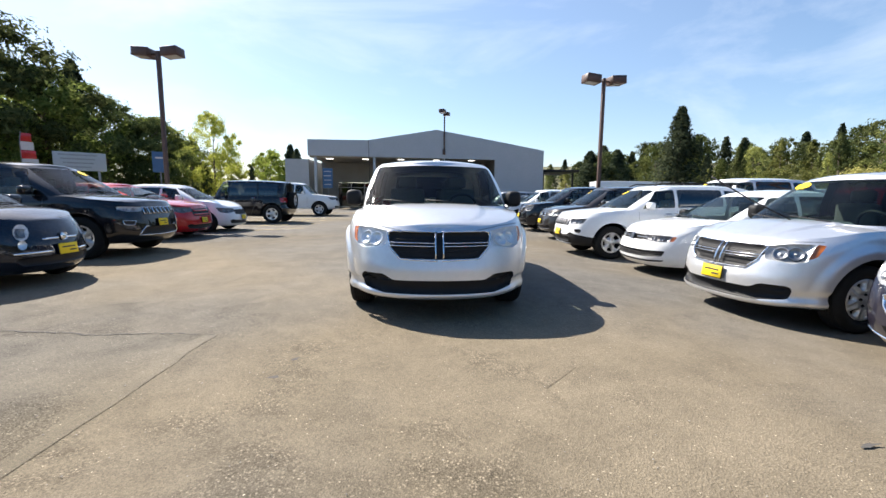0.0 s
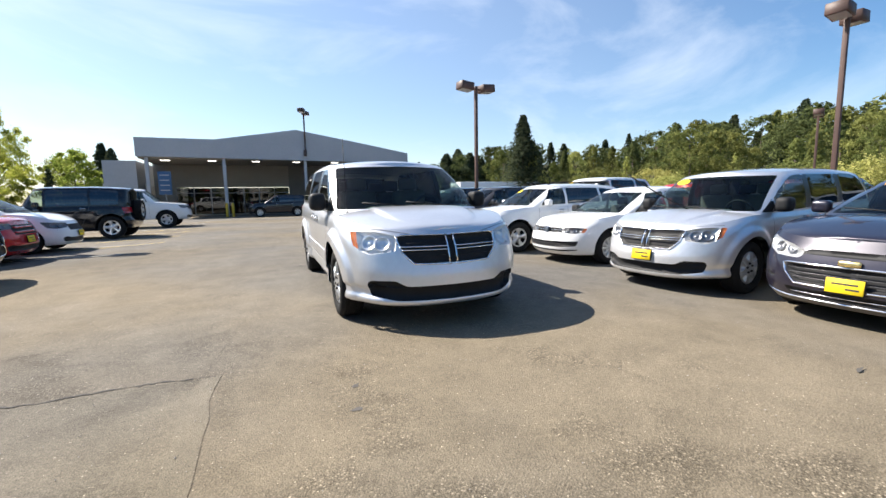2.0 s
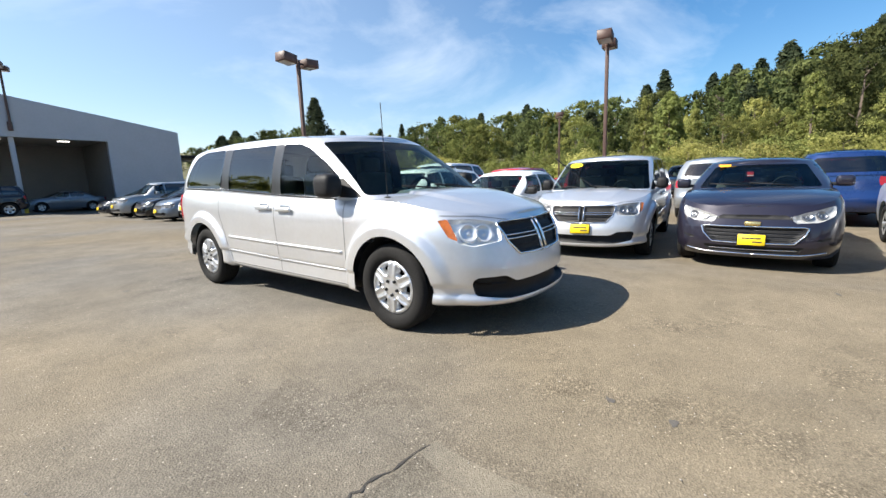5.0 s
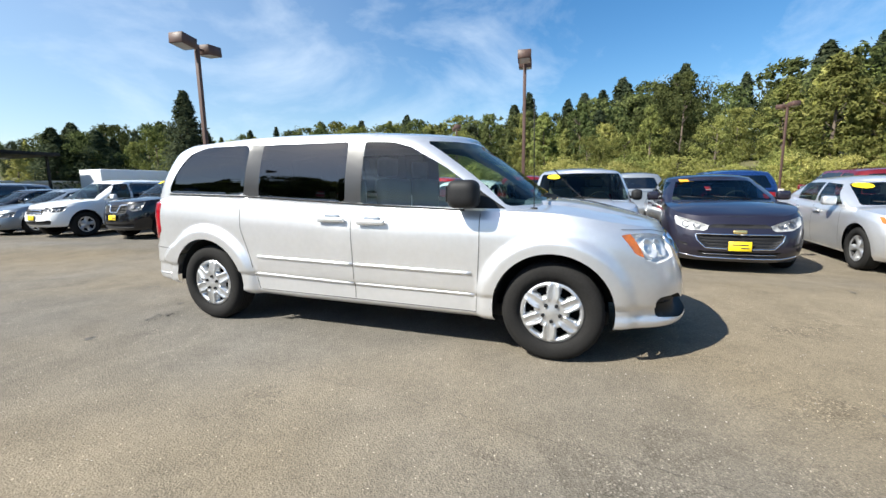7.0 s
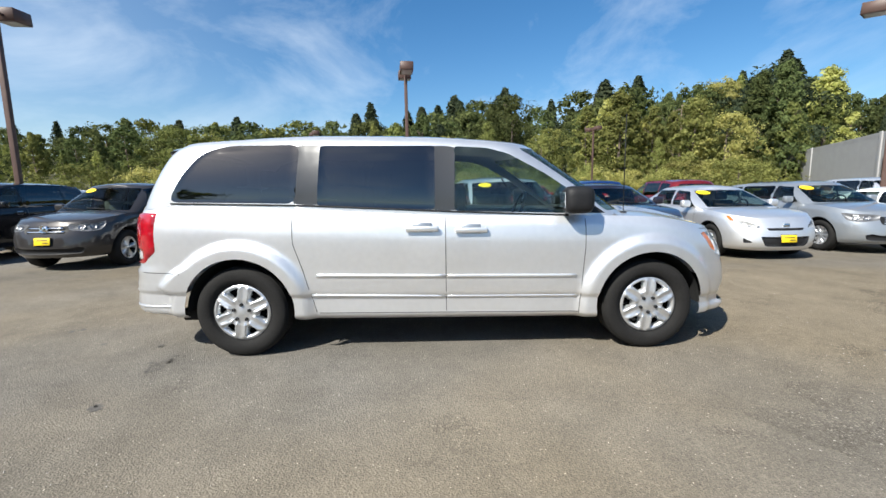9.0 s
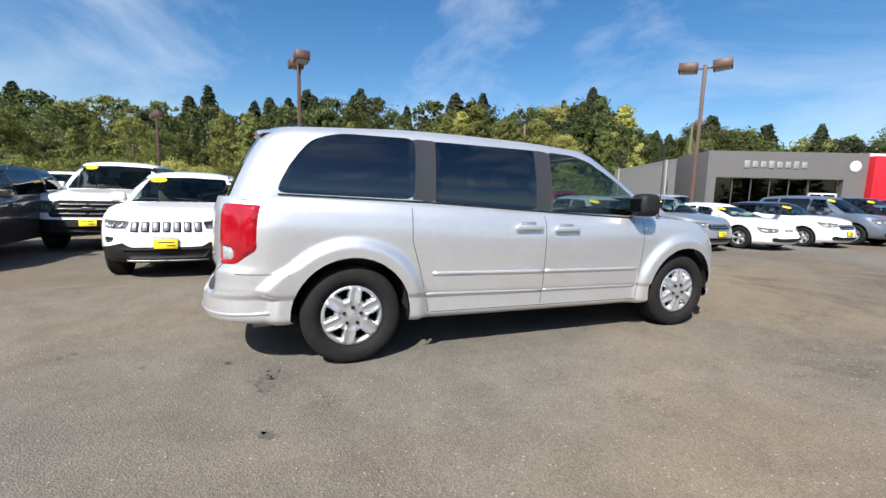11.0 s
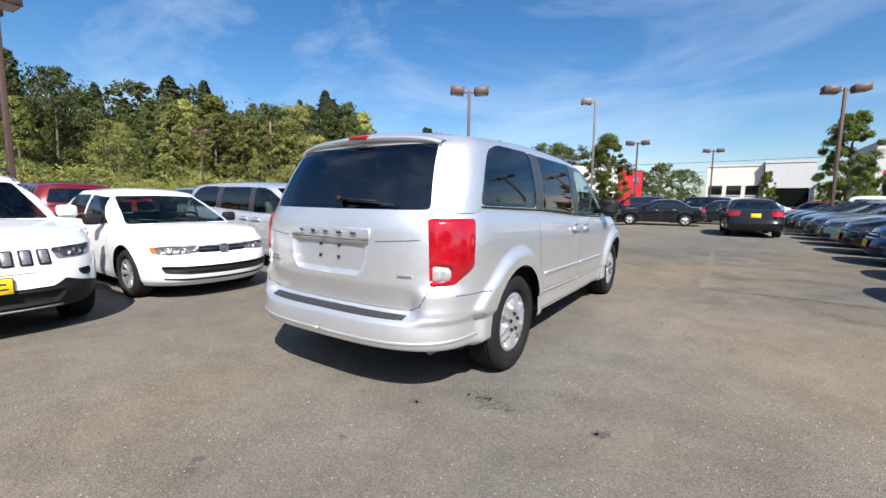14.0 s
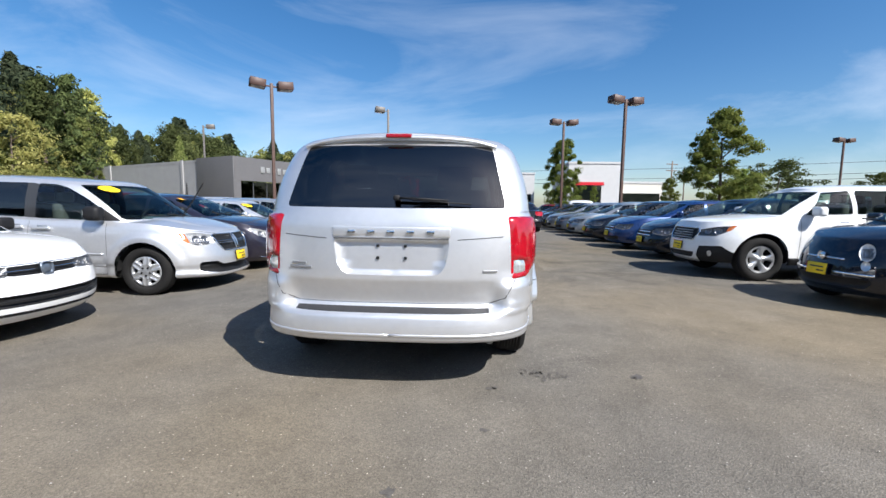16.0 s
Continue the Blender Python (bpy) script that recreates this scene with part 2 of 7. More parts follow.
class Loft:
    """Half of a car's shell: plan outlines stacked in height. u runs from the middle of the nose round to the middle of the tail, s upwards."""

    def __init__(self, yf, yr, w, zb, zt, af, nf, ar, nr, split=(0.3, 0.82), flares=(), post=None, band=None):
        self.yf, self.yr, self.w, self.zb, self.zt = yf, yr, w, zb, zt
        self.af, self.nf, self.ar, self.nr, self.split, self.flares, self.post, self.band = af, nf, ar, nr, split, flares, post, band

    def at(self, u, s):
        u, s = np.broadcast_arrays(np.asarray(u, float), np.asarray(s, float))
        u, s = np.clip(u, 0, 1), np.clip(s, 0, 1)
        a, b = self.split
        yf, yr, w = self.yf(s), self.yr(s), self.w(s)

        def arc(t, n):
            k = n / 2
            t = np.clip(t, 1e-9, 1 - 1e-9)
            q = t**k / (t**k + (1 - t)**k) * (np.pi / 2)
            return np.sin(q)**(2 / n), np.cos(q)**(2 / n)
        sx, cy = arc(u / a, self.nf)
        rx, ry = arc((1 - u) / (1 - b), self.nr)
        t = (u - a) / (b - a)
        y = np.where(u < a, yf + self.af * (1 - cy), np.where(u > b, yr - self.ar * (1 - ry), yf + self.af + t * (yr - self.ar - yf - self.af)))
        x = np.where(u < a, w * sx, np.where(u > b, w * rx, w))
        x = np.where((u <= 0) | (u >= 1), 0.0, x)
        z = self.zb(y) + s * (self.zt(y) - self.zb(y))
        for cy0, cz0, rad, amount in self.flares:
            d = np.hypot(y - cy0, z - cz0)
            g = np.clip(1 - np.abs(d - rad) / (0.42 * rad), 0, 1) if self.band is None else np.clip(1 - (d - rad - self.band) / 0.075, 0, 1)
            x = x + amount * (g * g * (3 - 2 * g)) * np.clip((x / w - 0.8) / 0.2, 0, 1)
        if self.post:
            x, y, z = self.post(x, y, z, u, s)
        return np.stack([x, y, z], -1)


def coords(P, proj, ref):
    x, y, z = P[..., 0], P[..., 1], P[..., 2]
    if proj == "side":
        return np.stack([y, z], -1)
    if proj in ("front", "rear"):
        return np.stack([x, z], -1)
    if proj == "fq":
        return np.stack([x + (y - ref[0]), z], -1)
    return np.stack([x + (ref[1] - y), z], -1)


def inside(pts, poly):
    x, y = pts[..., 0], pts[..., 1]
    r = np.zeros(x.shape, bool)
    n = len(poly)
    for i in range(n):
        (x1, y1), (x2, y2) = poly[i], poly[i - 1]
        if y1 != y2:
            r ^= ((y1 > y) != (y2 > y)) & (x < (x2 - x1) * (y - y1) / (y2 - y1) + x1)
    return r


def nearest(pts, poly):
    best, bd = None, None
    for i in range(len(poly)):
        a, b = np.array(poly[i - 1], float), np.array(poly[i], float)
        ab = b - a
        t = np.clip(((pts - a) @ ab) / max(ab @ ab, 1e-12), 0, 1)
        q = a + t[:, None] * ab
        d = np.linalg.norm(pts - q, axis=1)
        if best is None:
            best, bd = q, d
        else:
            k = d < bd
            best[k], bd[k] = q[k], d[k]
    return best


def rounded(poly, r, n=4):
    """A polygon with its corners rounded."""
    out = []
    for i in range(len(poly)):
        p, a, b = Vector(poly[i]), Vector(poly[i - 1]), Vector(poly[(i + 1) % len(poly)])
        ra = min(r, (a - p).length * 0.45)
        rb = min(r, (b - p).length * 0.45)
        s, e = p + (a - p).normalized() * ra, p + (b - p).normalized() * rb
        for k in range(n + 1):
            t = k / n
            q = s * (1 - t)**2 + p * 2 * t * (1 - t) + e * t * t
            out.append((q.x, q.y))
    return out


def mirrored(poly):
    return [(-a, b) for a, b in poly][::-1]


WHERE = {"front": lambda u: u < 0.5, "rear": lambda u: u > 0.6, "side": lambda u: (u > 0.06) & (u < 0.97), "fq": lambda u: u < 0.6, "rq": lambda u: u > 0.55}


def step_to(loft, U, S, target, proj, ref, iterations=3, limit=None):
    """Moves (U, S) until their projection meets target."""
    U0, S0 = U.copy(), S.copy()
    fixed = (U0 <= 0) | (U0 >= 1)
    e = 1e-4
    for _ in range(iterations):
        c = coords(loft.at(U, S), proj, ref)
        eu = np.where(U > 0.5, -e, e)
        es = np.where(S > 0.5, -e, e)
        du = (coords(loft.at(U + eu, S), proj, ref) - c) / eu[:, None]
        ds = (coords(loft.at(U, S + es), proj, ref) - c) / es[:, None]
        du[fixed] = 0
        r = target - c
        det = du[:, 0] * ds[:, 1] - du[:, 1] * ds[:, 0]
        ok = np.abs(det) > 1e-7
        det = np.where(ok, det, 1)
        dU = np.where(ok, (r[:, 0] * ds[:, 1] - r[:, 1] * ds[:, 0]) / det, 0)
        dS = np.where(ok, (du[:, 0] * r[:, 1] - du[:, 1] * r[:, 0]) / det, r[:, 1] / np.where(np.abs(ds[:, 1]) > 1e-6, ds[:, 1], 1))
        U, S = U + dU, S + dS
        if limit:
            U, S = np.clip(U, U0 - limit[0], U0 + limit[0]), np.clip(S, S0 - limit[1], S0 + limit[1])
        U, S = np.clip(U, 0, 1), np.clip(S, 0, 1)
    return U, S


def normals(loft, U, S):
    e = 2e-4
    eu, es = np.where(U > 0.5, -e, e), np.where(S > 0.5, -e, e)
    p = loft.at(U, S)
    n = np.cross((loft.at(U + eu, S) - p) / eu[..., None], (loft.at(U, S + es) - p) / es[..., None])
    n /= np.maximum(np.linalg.norm(n, axis=-1, keepdims=True), 1e-9)
    return n


def shell(loft, us, ss, regions, ref):
    """Cuts the loft's grid into regions. Returns name -> (verts, faces) of the half with x >= 0, with 'rest' for what is left.
    A region: (name, projection, polygon, depth); depth None removes it."""
    U, S = np.meshgrid(np.asarray(us, float), np.asarray(ss, float))
    nS, nU = U.shape
    owner = np.zeros((nS - 1, nU - 1), int)
    locked = np.zeros(U.shape, bool)
    lim = (0.7 * np.max(np.diff(us)), 0.7 * np.max(np.diff(ss)))
    P = loft.at(U, S)
    Uo = U.copy()
    for k, (name, proj, poly, depth) in enumerate(regions, 1):
        c = coords(P, proj, ref)
        mid = (c[:-1, :-1] + c[1:, :-1] + c[:-1, 1:] + c[1:, 1:]) / 4
        um = (Uo[:-1, :-1] + Uo[1:, 1:]) / 2
        hit = inside(mid, poly) & WHERE[proj](um) & (owner == 0)
        owner[hit] = k
        cnt_in, cnt_all = np.zeros(U.shape, int), np.zeros(U.shape, int)
        for di in (0, 1):
            for dj in (0, 1):
                cnt_in[di:nS - 1 + di, dj:nU - 1 + dj] += hit
                cnt_all[di:nS - 1 + di, dj:nU - 1 + dj] += 1
        edge = (cnt_in > 0) & (cnt_in < cnt_all) & ~locked
        if edge.any():
            i = np.nonzero(edge)
            target = nearest(c[i], poly)
            u2, s2 = step_to(loft, U[i], S[i], target, proj, ref, limit=lim)
            U[i], S[i] = u2, s2
            locked[i] = True
            P = loft.at(U, S)
    N = normals(loft, U, S)
    idx = np.arange(nS * nU).reshape(nS, nU)
    quads = np.stack([idx[:-1, :-1], idx[:-1, 1:], idx[1:, 1:], idx[1:, :-1]], -1)
    out = {}
    flatP, flatN = P.reshape(-1, 3), N.reshape(-1, 3)
    for k, (name, depth) in enumerate([("rest", 0.0)] + [(r[0], r[3]) for r in regions]):
        if depth is None:
            continue
        q = quads[owner == k].reshape(-1, 4)
        if len(q) == 0:
            continue
        pos = flatP.copy()
        if depth:
            other = quads[owner != k].reshape(-1)
            rim = np.zeros(len(pos), bool)
            rim[other] = True
            pos[~rim] -= depth * flatN[~rim]
        used = np.unique(q)
        remap = np.zeros(len(pos), int)
        remap[used] = np.arange(len(used))
        v, f = pos[used], remap[q]
        if name in out:
            v0, f0 = out[name]
            out[name] = (np.concatenate([v0, v]), np.concatenate([f0, f + len(v0)]))
        else:
            out[name] = (v, f)
    return out


def both(v, f):
    """The half and its mirror image, joined."""
    v2 = v * np.array([-1, 1, 1])
    return np.concatenate([v, v2]), np.concatenate([f, f[:, ::-1] + len(v)])


def welded(name, v, f, recalc=True):
    bm = bmesh.new()
    me = mesh_of(name, v, f)
    bm.from_mesh(me)
    bmesh.ops.remove_doubles(bm, verts=bm.verts, dist=2e-4)
    if recalc:
        bmesh.ops.recalc_face_normals(bm, faces=bm.faces)
    bm.to_mesh(me)
    bm.free()
    me.polygons.foreach_set("use_smooth", [True] * len(me.polygons))
    return me


def find(loft, pts, proj, ref):
    """Surface places and normals under points of a projection."""
    pts = np.array(pts, float)
    U, S = np.meshgrid(np.linspace(0, 1, 121), np.linspace(0, 1, 41))
    keep = WHERE[proj](U)
    U, S = U[keep], S[keep]
    c = coords(loft.at(U, S), proj, ref)
    k = [int(np.argmin(np.sum((c - p)**2, 1))) for p in pts]
    u, s = step_to(loft, U[k].copy(), S[k].copy(), pts, proj, ref, 6)
    return loft.at(u, s), normals(loft, u, s)


def dense(path, step=0.05):
    out = []
    for a, b in zip(path, path[1:]):
        n = max(1, int(math.hypot(b[0] - a[0], b[1] - a[1]) / step))
        out += [(a[0] + (b[0] - a[0]) * i / n, a[1] + (b[1] - a[1]) * i / n) for i in range(n)]
    return out + [path[-1]]


def ribbon(loft, path, proj, ref, width, lift=0.002, thick=0.0):
    """A strip that follows the surface along a path; with thickness, a rounded moulding."""
    p, n = find(loft, dense(path), proj, ref)
    t = np.gradient(p, axis=0)
    t /= np.maximum(np.linalg.norm(t, axis=1, keepdims=True), 1e-9)
    b = np.cross(n, t)
    if thick:
        rows = [p - b * width / 2 - n * 0.004, p - b * width * 0.42 + n * thick * 0.75, p - b * width * 0.2 + n * thick, p + b * width * 0.2 + n * thick, p + b * width * 0.42 + n * thick * 0.75, p + b * width / 2 - n * 0.004]
    else:
        rows = [p - b * width / 2 + n * lift, p + b * width / 2 + n * lift]
    k, m = len(p), len(rows)
    v = np.concatenate(rows)
    f = [(r * k + i, r * k + i + 1, (r + 1) * k + i + 1, (r + 1) * k + i) for r in range(m - 1) for i in range(k - 1)]
    if thick:
        f += [tuple(r * k for r in range(m)), tuple(r * k + k - 1 for r in range(m))[::-1]]
    return v, f


def flip(v):
    return np.asarray(v) * np.array([-1, 1, 1])


def lid(loft, s, u0, u1, n, m, crown, y_range=None, crease=0.0):
    """The surface across the top of a ring: hood, deck or roof."""
    U = np.linspace(u0, u1, n)
    ring = loft.at(U, np.full(n, s))
    if y_range:
        keep = (ring[:, 1] > y_range[0] - 1e-6) & (ring[:, 1] < y_range[1] + 1e-6)
        ring = ring[keep]
    wmax = ring[:, 0].max()
    k = np.linspace(-1, 1, m)
    x = ring[:, :1] * k
    lift = crown * np.sqrt(np.clip(ring[:, :1] / wmax, 0, 1)) * (1 - np.abs(k)**2.4)
    if crease:
        far = np.clip((ring[:, 1:2] - ring[0, 1] - 0.10) / 0.35, 0, 1)
        e = np.clip((0.60 - np.abs(k)) / 0.06, 0, 1)
        lift = lift + crease * far * e * e * (3 - 2 * e)
    v = np.stack([x, np.repeat(ring[:, 1:2], m, 1), ring[:, 2:3] + lift], -1).reshape(-1, 3)
    f = [(i * m + j, i * m + j + 1, (i + 1) * m + j + 1, (i + 1) * m + j) for i in range(len(ring) - 1) for j in range(m - 1)]
    return v, np.array(f)


# ---- cars ----
def gap_strip(loft, path, proj, ref, width, name, mat, parent, sides=(1, -1), thick=0.0, label=""):
    v, f = ribbon(loft, path, proj, ref, width, thick=thick)
    for s in sides:
        part(name, mesh_of(name, v if s > 0 else flip(v), f if s > 0 else [q[::-1] for q in f]), mat, parent, label)


def wheel_meshes(r, rim_r, width, style, fine=True):
    """Tyre, rim and barrel, turned about x; the outer face looks to +x."""
    w = width / 2
    tyre = [(rim_r, w * 0.80), (rim_r + 0.012, w * 0.98), (rim_r + 0.35 * (r - rim_r), w * 1.06), (rim_r + 0.55 * (r - rim_r), w * 1.07), (rim_r + 0.8 * (r - rim_r), w * 1.0), (r - 0.012, w * 0.88), (r - 0.003, w * 0.72)]
    tread = []
    for k in range(-3, 4) if fine else ():
        c = k * w * 0.2
        tread += [(r, c + w * 0.085), (r, c - w * 0.085), (r - 0.007, c - w * 0.09), (r - 0.007, c - w * 0.11)]
    tread.sort(key=lambda p: -p[1])
    prof = tyre + tread + [(a, -b) for a, b in tyre[::-1]]
    v, f = lathe(prof, 44 if fine else 22)
    t = mesh_of("tyre", v, f)
    v, f = lathe([(rim_r, w * 0.80), (rim_r - 0.012, w * 0.82), (rim_r - 0.02, w * 0.6), (rim_r - 0.03, -w * 0.6), (0.05, -w * 0.55)], 36)
    barrel = mesh_of("barrel", v, f)
    n, hub, wide = {"cover": (6, 0.40, 0.62), "five": (5, 0.24, 0.34), "ten": (10, 0.24, 0.5), "seven": (7, 0.26, 0.40)}[style]
    bm = bmesh.new()
    R, face = rim_r - 0.012, w * 0.84
    seg = n * 12
    radii = [0.0, hub * R * 0.5, hub * R, 0.55 * R, 0.72 * R, 0.86 * R, R]
    grid = []
    for i in range(seg):
        a = 2 * math.pi * i / seg
        p = (i % 12) / 12
        open_part = abs(p - 0.5) < 0.5 * (1 - wide)
        crest = math.cos(2 * math.pi * p)
        row = []
        for k, rad in enumerate(radii):
            h = face - 0.020 * (1 - (rad / R) ** 2) if style != "cover" else face + 0.012 * (1 - (rad / R) ** 2)
            if k in (3, 4, 5):
                h += (0.008 if style == "cover" else 0.004) * crest
                if open_part and k != 5:
                    h -= 0.03 if style == "cover" else 0.06
            row.append(bm.verts.new((h, rad * math.cos(a), rad * math.sin(a))) if k else None)
        grid.append((row, open_part))
    c = bm.verts.new((face + 0.012, 0, 0))
    for i in range(seg):
        a, b = grid[i], grid[(i + 1) % seg]
        bm.faces.new((c, a[0][1], b[0][1])).smooth = True
        for k in range(1, len(radii) - 1):
            if a[1] and b[1] and k in (3, 4) and style != "cover":
                continue
            if a[1] and b[1] and k == 4 and style == "cover":
                continue
            bm.faces.new((a[0][k], a[0][k + 1], b[0][k + 1], b[0][k])).smooth = True
    bmesh.ops.recalc_face_normals(bm, faces=bm.faces)
    rim = bpy.data.meshes.new("rim")
    bm.to_mesh(rim)
    bm.free()
    if style == "cover":
        rim = cover_mesh(R + 0.008, face)
    nuts = bmesh.new()
    bmesh.ops.create_cone(nuts, cap_ends=True, segments=6, radius1=0.015, radius2=0.012, depth=0.02, matrix=Matrix.Rotation(math.pi / 2, 4, "Y"))
    nm = bpy.data.meshes.new("wheel_nut")
    nuts.to_mesh(nm)
    nuts.free()
    t.materials.append(RUBBER)
    barrel.materials.append(PLASTIC)
    rim.materials.append(ALLOY)
    nm.materials.append(PLASTIC)
    return barrel, t, rim, nm, face


def cover_mesh(R, face):
    """Six-spoke plastic wheel cover with small windows between the spokes and a dished hub."""
    radii = [0.12, 0.22, 0.30, 0.37, 0.44, 0.51, 0.56, 0.62, 0.69, 0.76, 0.82, 0.87, 0.92, 0.97, 1.0]
    spokes, per = 6, 20
    seg = spokes * per
    bm = bmesh.new()
    rows = []
    for i in range(seg):
        p = (i % per) / per
        q = abs(p - 0.5)
        a = 2 * math.pi * i / seg
        row = []
        for k in radii:
            hw = 0.13 + 0.16 * max(0.0, (k - 0.51) / 0.36)
            hole = 0.54 < k < 0.85 and q < hw
            h = face + 0.016 * (1 - k * k)
            if 0.40 < k < 0.90:
                h += 0.010 * math.exp(-((q - hw - 0.07) / 0.055) ** 2) - 0.004 * (q > 0.44)
            if 0.18 < k < 0.42:
                h -= 0.007
            if k > 0.95:
                h -= 0.010 * (k - 0.95) / 0.05
            if hole:
                h -= 0.045
            row.append((bm.verts.new((h, k * R * math.cos(a), k * R * math.sin(a))), hole))
        rows.append(row)
    c = bm.verts.new((face + 0.016, 0, 0))
    for i in range(seg):
        a, b = rows[i], rows[(i + 1) % seg]
        bm.faces.new((c, a[0][0], b[0][0])).smooth = True
        for k in range(len(radii) - 1):
            four = (a[k], a[k + 1], b[k + 1], b[k])
            if not all(o for _, o in four):
                bm.faces.new([v for v, _ in four]).smooth = True
    bmesh.ops.recalc_face_normals(bm, faces=bm.faces)
    me = bpy.data.meshes.new("rim")
    bm.to_mesh(me)
    bm.free()
    return me


WHEELS = {}


def add_wheel(car, x, y, r, style, side, spin=0.0, fine=True):
    key = (round(r, 3), style, fine)
    if key not in WHEELS:
        WHEELS[key] = wheel_meshes(r, r * 0.645, 0.22, style, fine)
    barrel, t, rim, nm, face = WHEELS[key]
    m = pose(x, y, r, 0, 0, 0 if side > 0 else 180) @ Matrix.Rotation(spin, 4, "X")
    w = part("wheel", barrel, None, car, m=m)
    part("tyre", t, None, w)
    part("rim", rim, None, w, "silver wheel cover" if style == "cover" else "")
    if style == "cover":
        for i in range(5):
            a = 2 * math.pi * (i + 0.25) / 5
            part("wheel_nut", nm, None, w, m=pose(face + 0.013, 0.060 * math.cos(a), 0.060 * math.sin(a)))


def seat_mesh():
    b = merge_bm(box_bm((0.50, 0.50, 0.16), (0, 0, 0.08), 0.05), box_bm((0.48, 0.14, 0.60), (0, 0.28, 0.42), 0.06), box_bm((0.26, 0.10, 0.18), (0, 0.34, 0.82), 0.04))
    me = bpy.data.meshes.new("seat")
    b.to_mesh(me)
    b.free()
    return me


SEAT_ME = seat_mesh()
SEAT_ME.materials.append(SEAT)
SEAT_ME2 = SEAT_ME.copy()
SEAT_ME2.materials.clear()
SEAT_ME2.materials.append(SEAT_BEIGE)


def plate_bm(w, h):
    return box_bm((w, 0.008, h), (0, 0, 0), 0.003, 1)


def facing(p, n, lift=0.0):
    """A pose at a surface place, whose -y looks along the normal and whose z stays upright."""
    n = Vector(n)
    y = -n
    x = y.cross(Vector((0, 0, 1)))
    x.normalize()
    z = x.cross(y)
    m = Matrix((x, y, z)).transposed().to_4x4()
    m.translation = Vector(p) + n * lift
    return m


def build_car(S, name, label, category, m, paint_mat, group="", full=True):
    """One car from its measures S. Local: the front axle's middle on the ground is the origin, the nose looks to -y."""
    car = thing(name, label, category, group, m)
    fo, wb, ro, W, r, ra = S["fo"], S["wb"], S["ro"], S["W"], S["r"], S["ra"]
    ref = (-fo, wb + ro)
    res = S.get("res", 1.0)
    zt, zb = curve(S["zt"]), curve(S["zb"])
    yf = curve([(a, -fo + b) for a, b in S["nose"]])
    yr = curve([(a, wb + ro - b) for a, b in S["tail"]])
    wf = curve([(a, W * b) for a, b in S["flank"]])
    lower = Loft(yf, yr, wf, zb, zt, S["af"], S["nf"], S["ar"], S["nr"], (0.30, 0.82), [(0, r, ra, S["flare"]), (wb, r, ra, S["flare"])], post=S.get("post"), band=S.get("flare_band"))
    nu, ns = (int(k / res) for k in S.get("rows", (190, 34)))
    arch = [(ra * math.cos(2 * math.pi * i / 40), r + 0.01 + ra * math.sin(2 * math.pi * i / 40)) for i in range(40)]
    regions = [("arch", "side", arch, None), ("arch", "side", [(wb + a, b) for a, b in arch], None)] + S["cut"]
    cuts = shell(lower, np.linspace(0, 1, nu + 1), np.linspace(0, 1, ns + 1), regions, ref)
    gz0 = lambda y: zt(y) - 0.015
    green = Loft(curve(S["g_front"]), curve(S["g_rear"]), curve([(a, W * b) for a, b in S["g_flank"]]), gz0, curve(S["rim"]), S["g_af"], S["g_nf"], S["g_ar"], S["g_nr"], (0.30, 0.80))
    gcuts = shell(green, np.linspace(0, 1, int(150 / res) + 1), np.linspace(0, 1, int(26 / res) + 1), S["g_cut"], ref)
    # body shell: lower sides, hood, deck, pillars and roof in one mesh
    v, f = both(*cuts["rest"])
    gv, gf = both(*gcuts["rest"])
    y0, y1 = S["g_front"][0][1], S["g_rear"][0][1]
    hv, hf = lid(lower, 1.0, 0, 0.62, int(60 / res), 65 if "hood_crease" in S else 17, S["hood_crown"], (-9, y0 + 0.32), S.get("hood_crease", 0.0))
    rv, rf = lid(green, 1.0, 0, 1, int(70 / res), 17, S["roof_crown"])
    shells = [(v, f), (hv, hf)] if "roof_mat" in S else [(v, f), (gv, gf), (hv, hf), (rv, rf)]
    vs, fs, base = [q[0] for q in shells], [], 0
    for vv, ff in shells:
        fs.append(np.asarray(ff) + base)
        base += len(vv)
    if S.get("deck"):
        dv, df = lid(lower, 1.0, 0.5, 1.0, int(50 / res), 13, 0.03, (y1 - 0.25, 99))
        vs.append(dv)
        fs.append(df + base)
    body = part("body", welded("body", np.concatenate(vs), np.concatenate(fs)), paint_mat, car)
    if "roof_mat" in S:
        part("roof", welded("roof", np.concatenate([gv, rv]), np.concatenate([np.asarray(gf), np.asarray(rf) + len(gv)])), S["roof_mat"], car, "gloss black roof and pillars")
    looks = {"headlight": CLEARLENS, "amber": AMBER, "grille": PLASTIC, "intake": PLASTIC, "tail_light": REDLENS, "reversing_light": CLEARLENS, "plate_recess": paint_mat, "cladding": PLASTIC,
             "windscreen": GLASS_CLEAR, "front_window": GLASS_SIDE, "rear_window": GLASS_DARK if S.get("privacy", True) else GLASS_CLEAR, "tailgate_window": GLASS_DARK if S.get("privacy", True) else GLASS_CLEAR,
             "upper_grille": PLASTIC, "lower_grille": PLASTIC, "fog_recess": PLASTIC, "bumper_cladding": PLASTIC, "pillar": PILLAR, "sail": PLASTIC, "fog_light": CLEARLENS, "chin": S.get("chin_mat", PLASTIC)}
    names = {"amber": "turn_signal", "sail": "sail_panel", "chin": "bumper_chin"}
    hl_parts = []
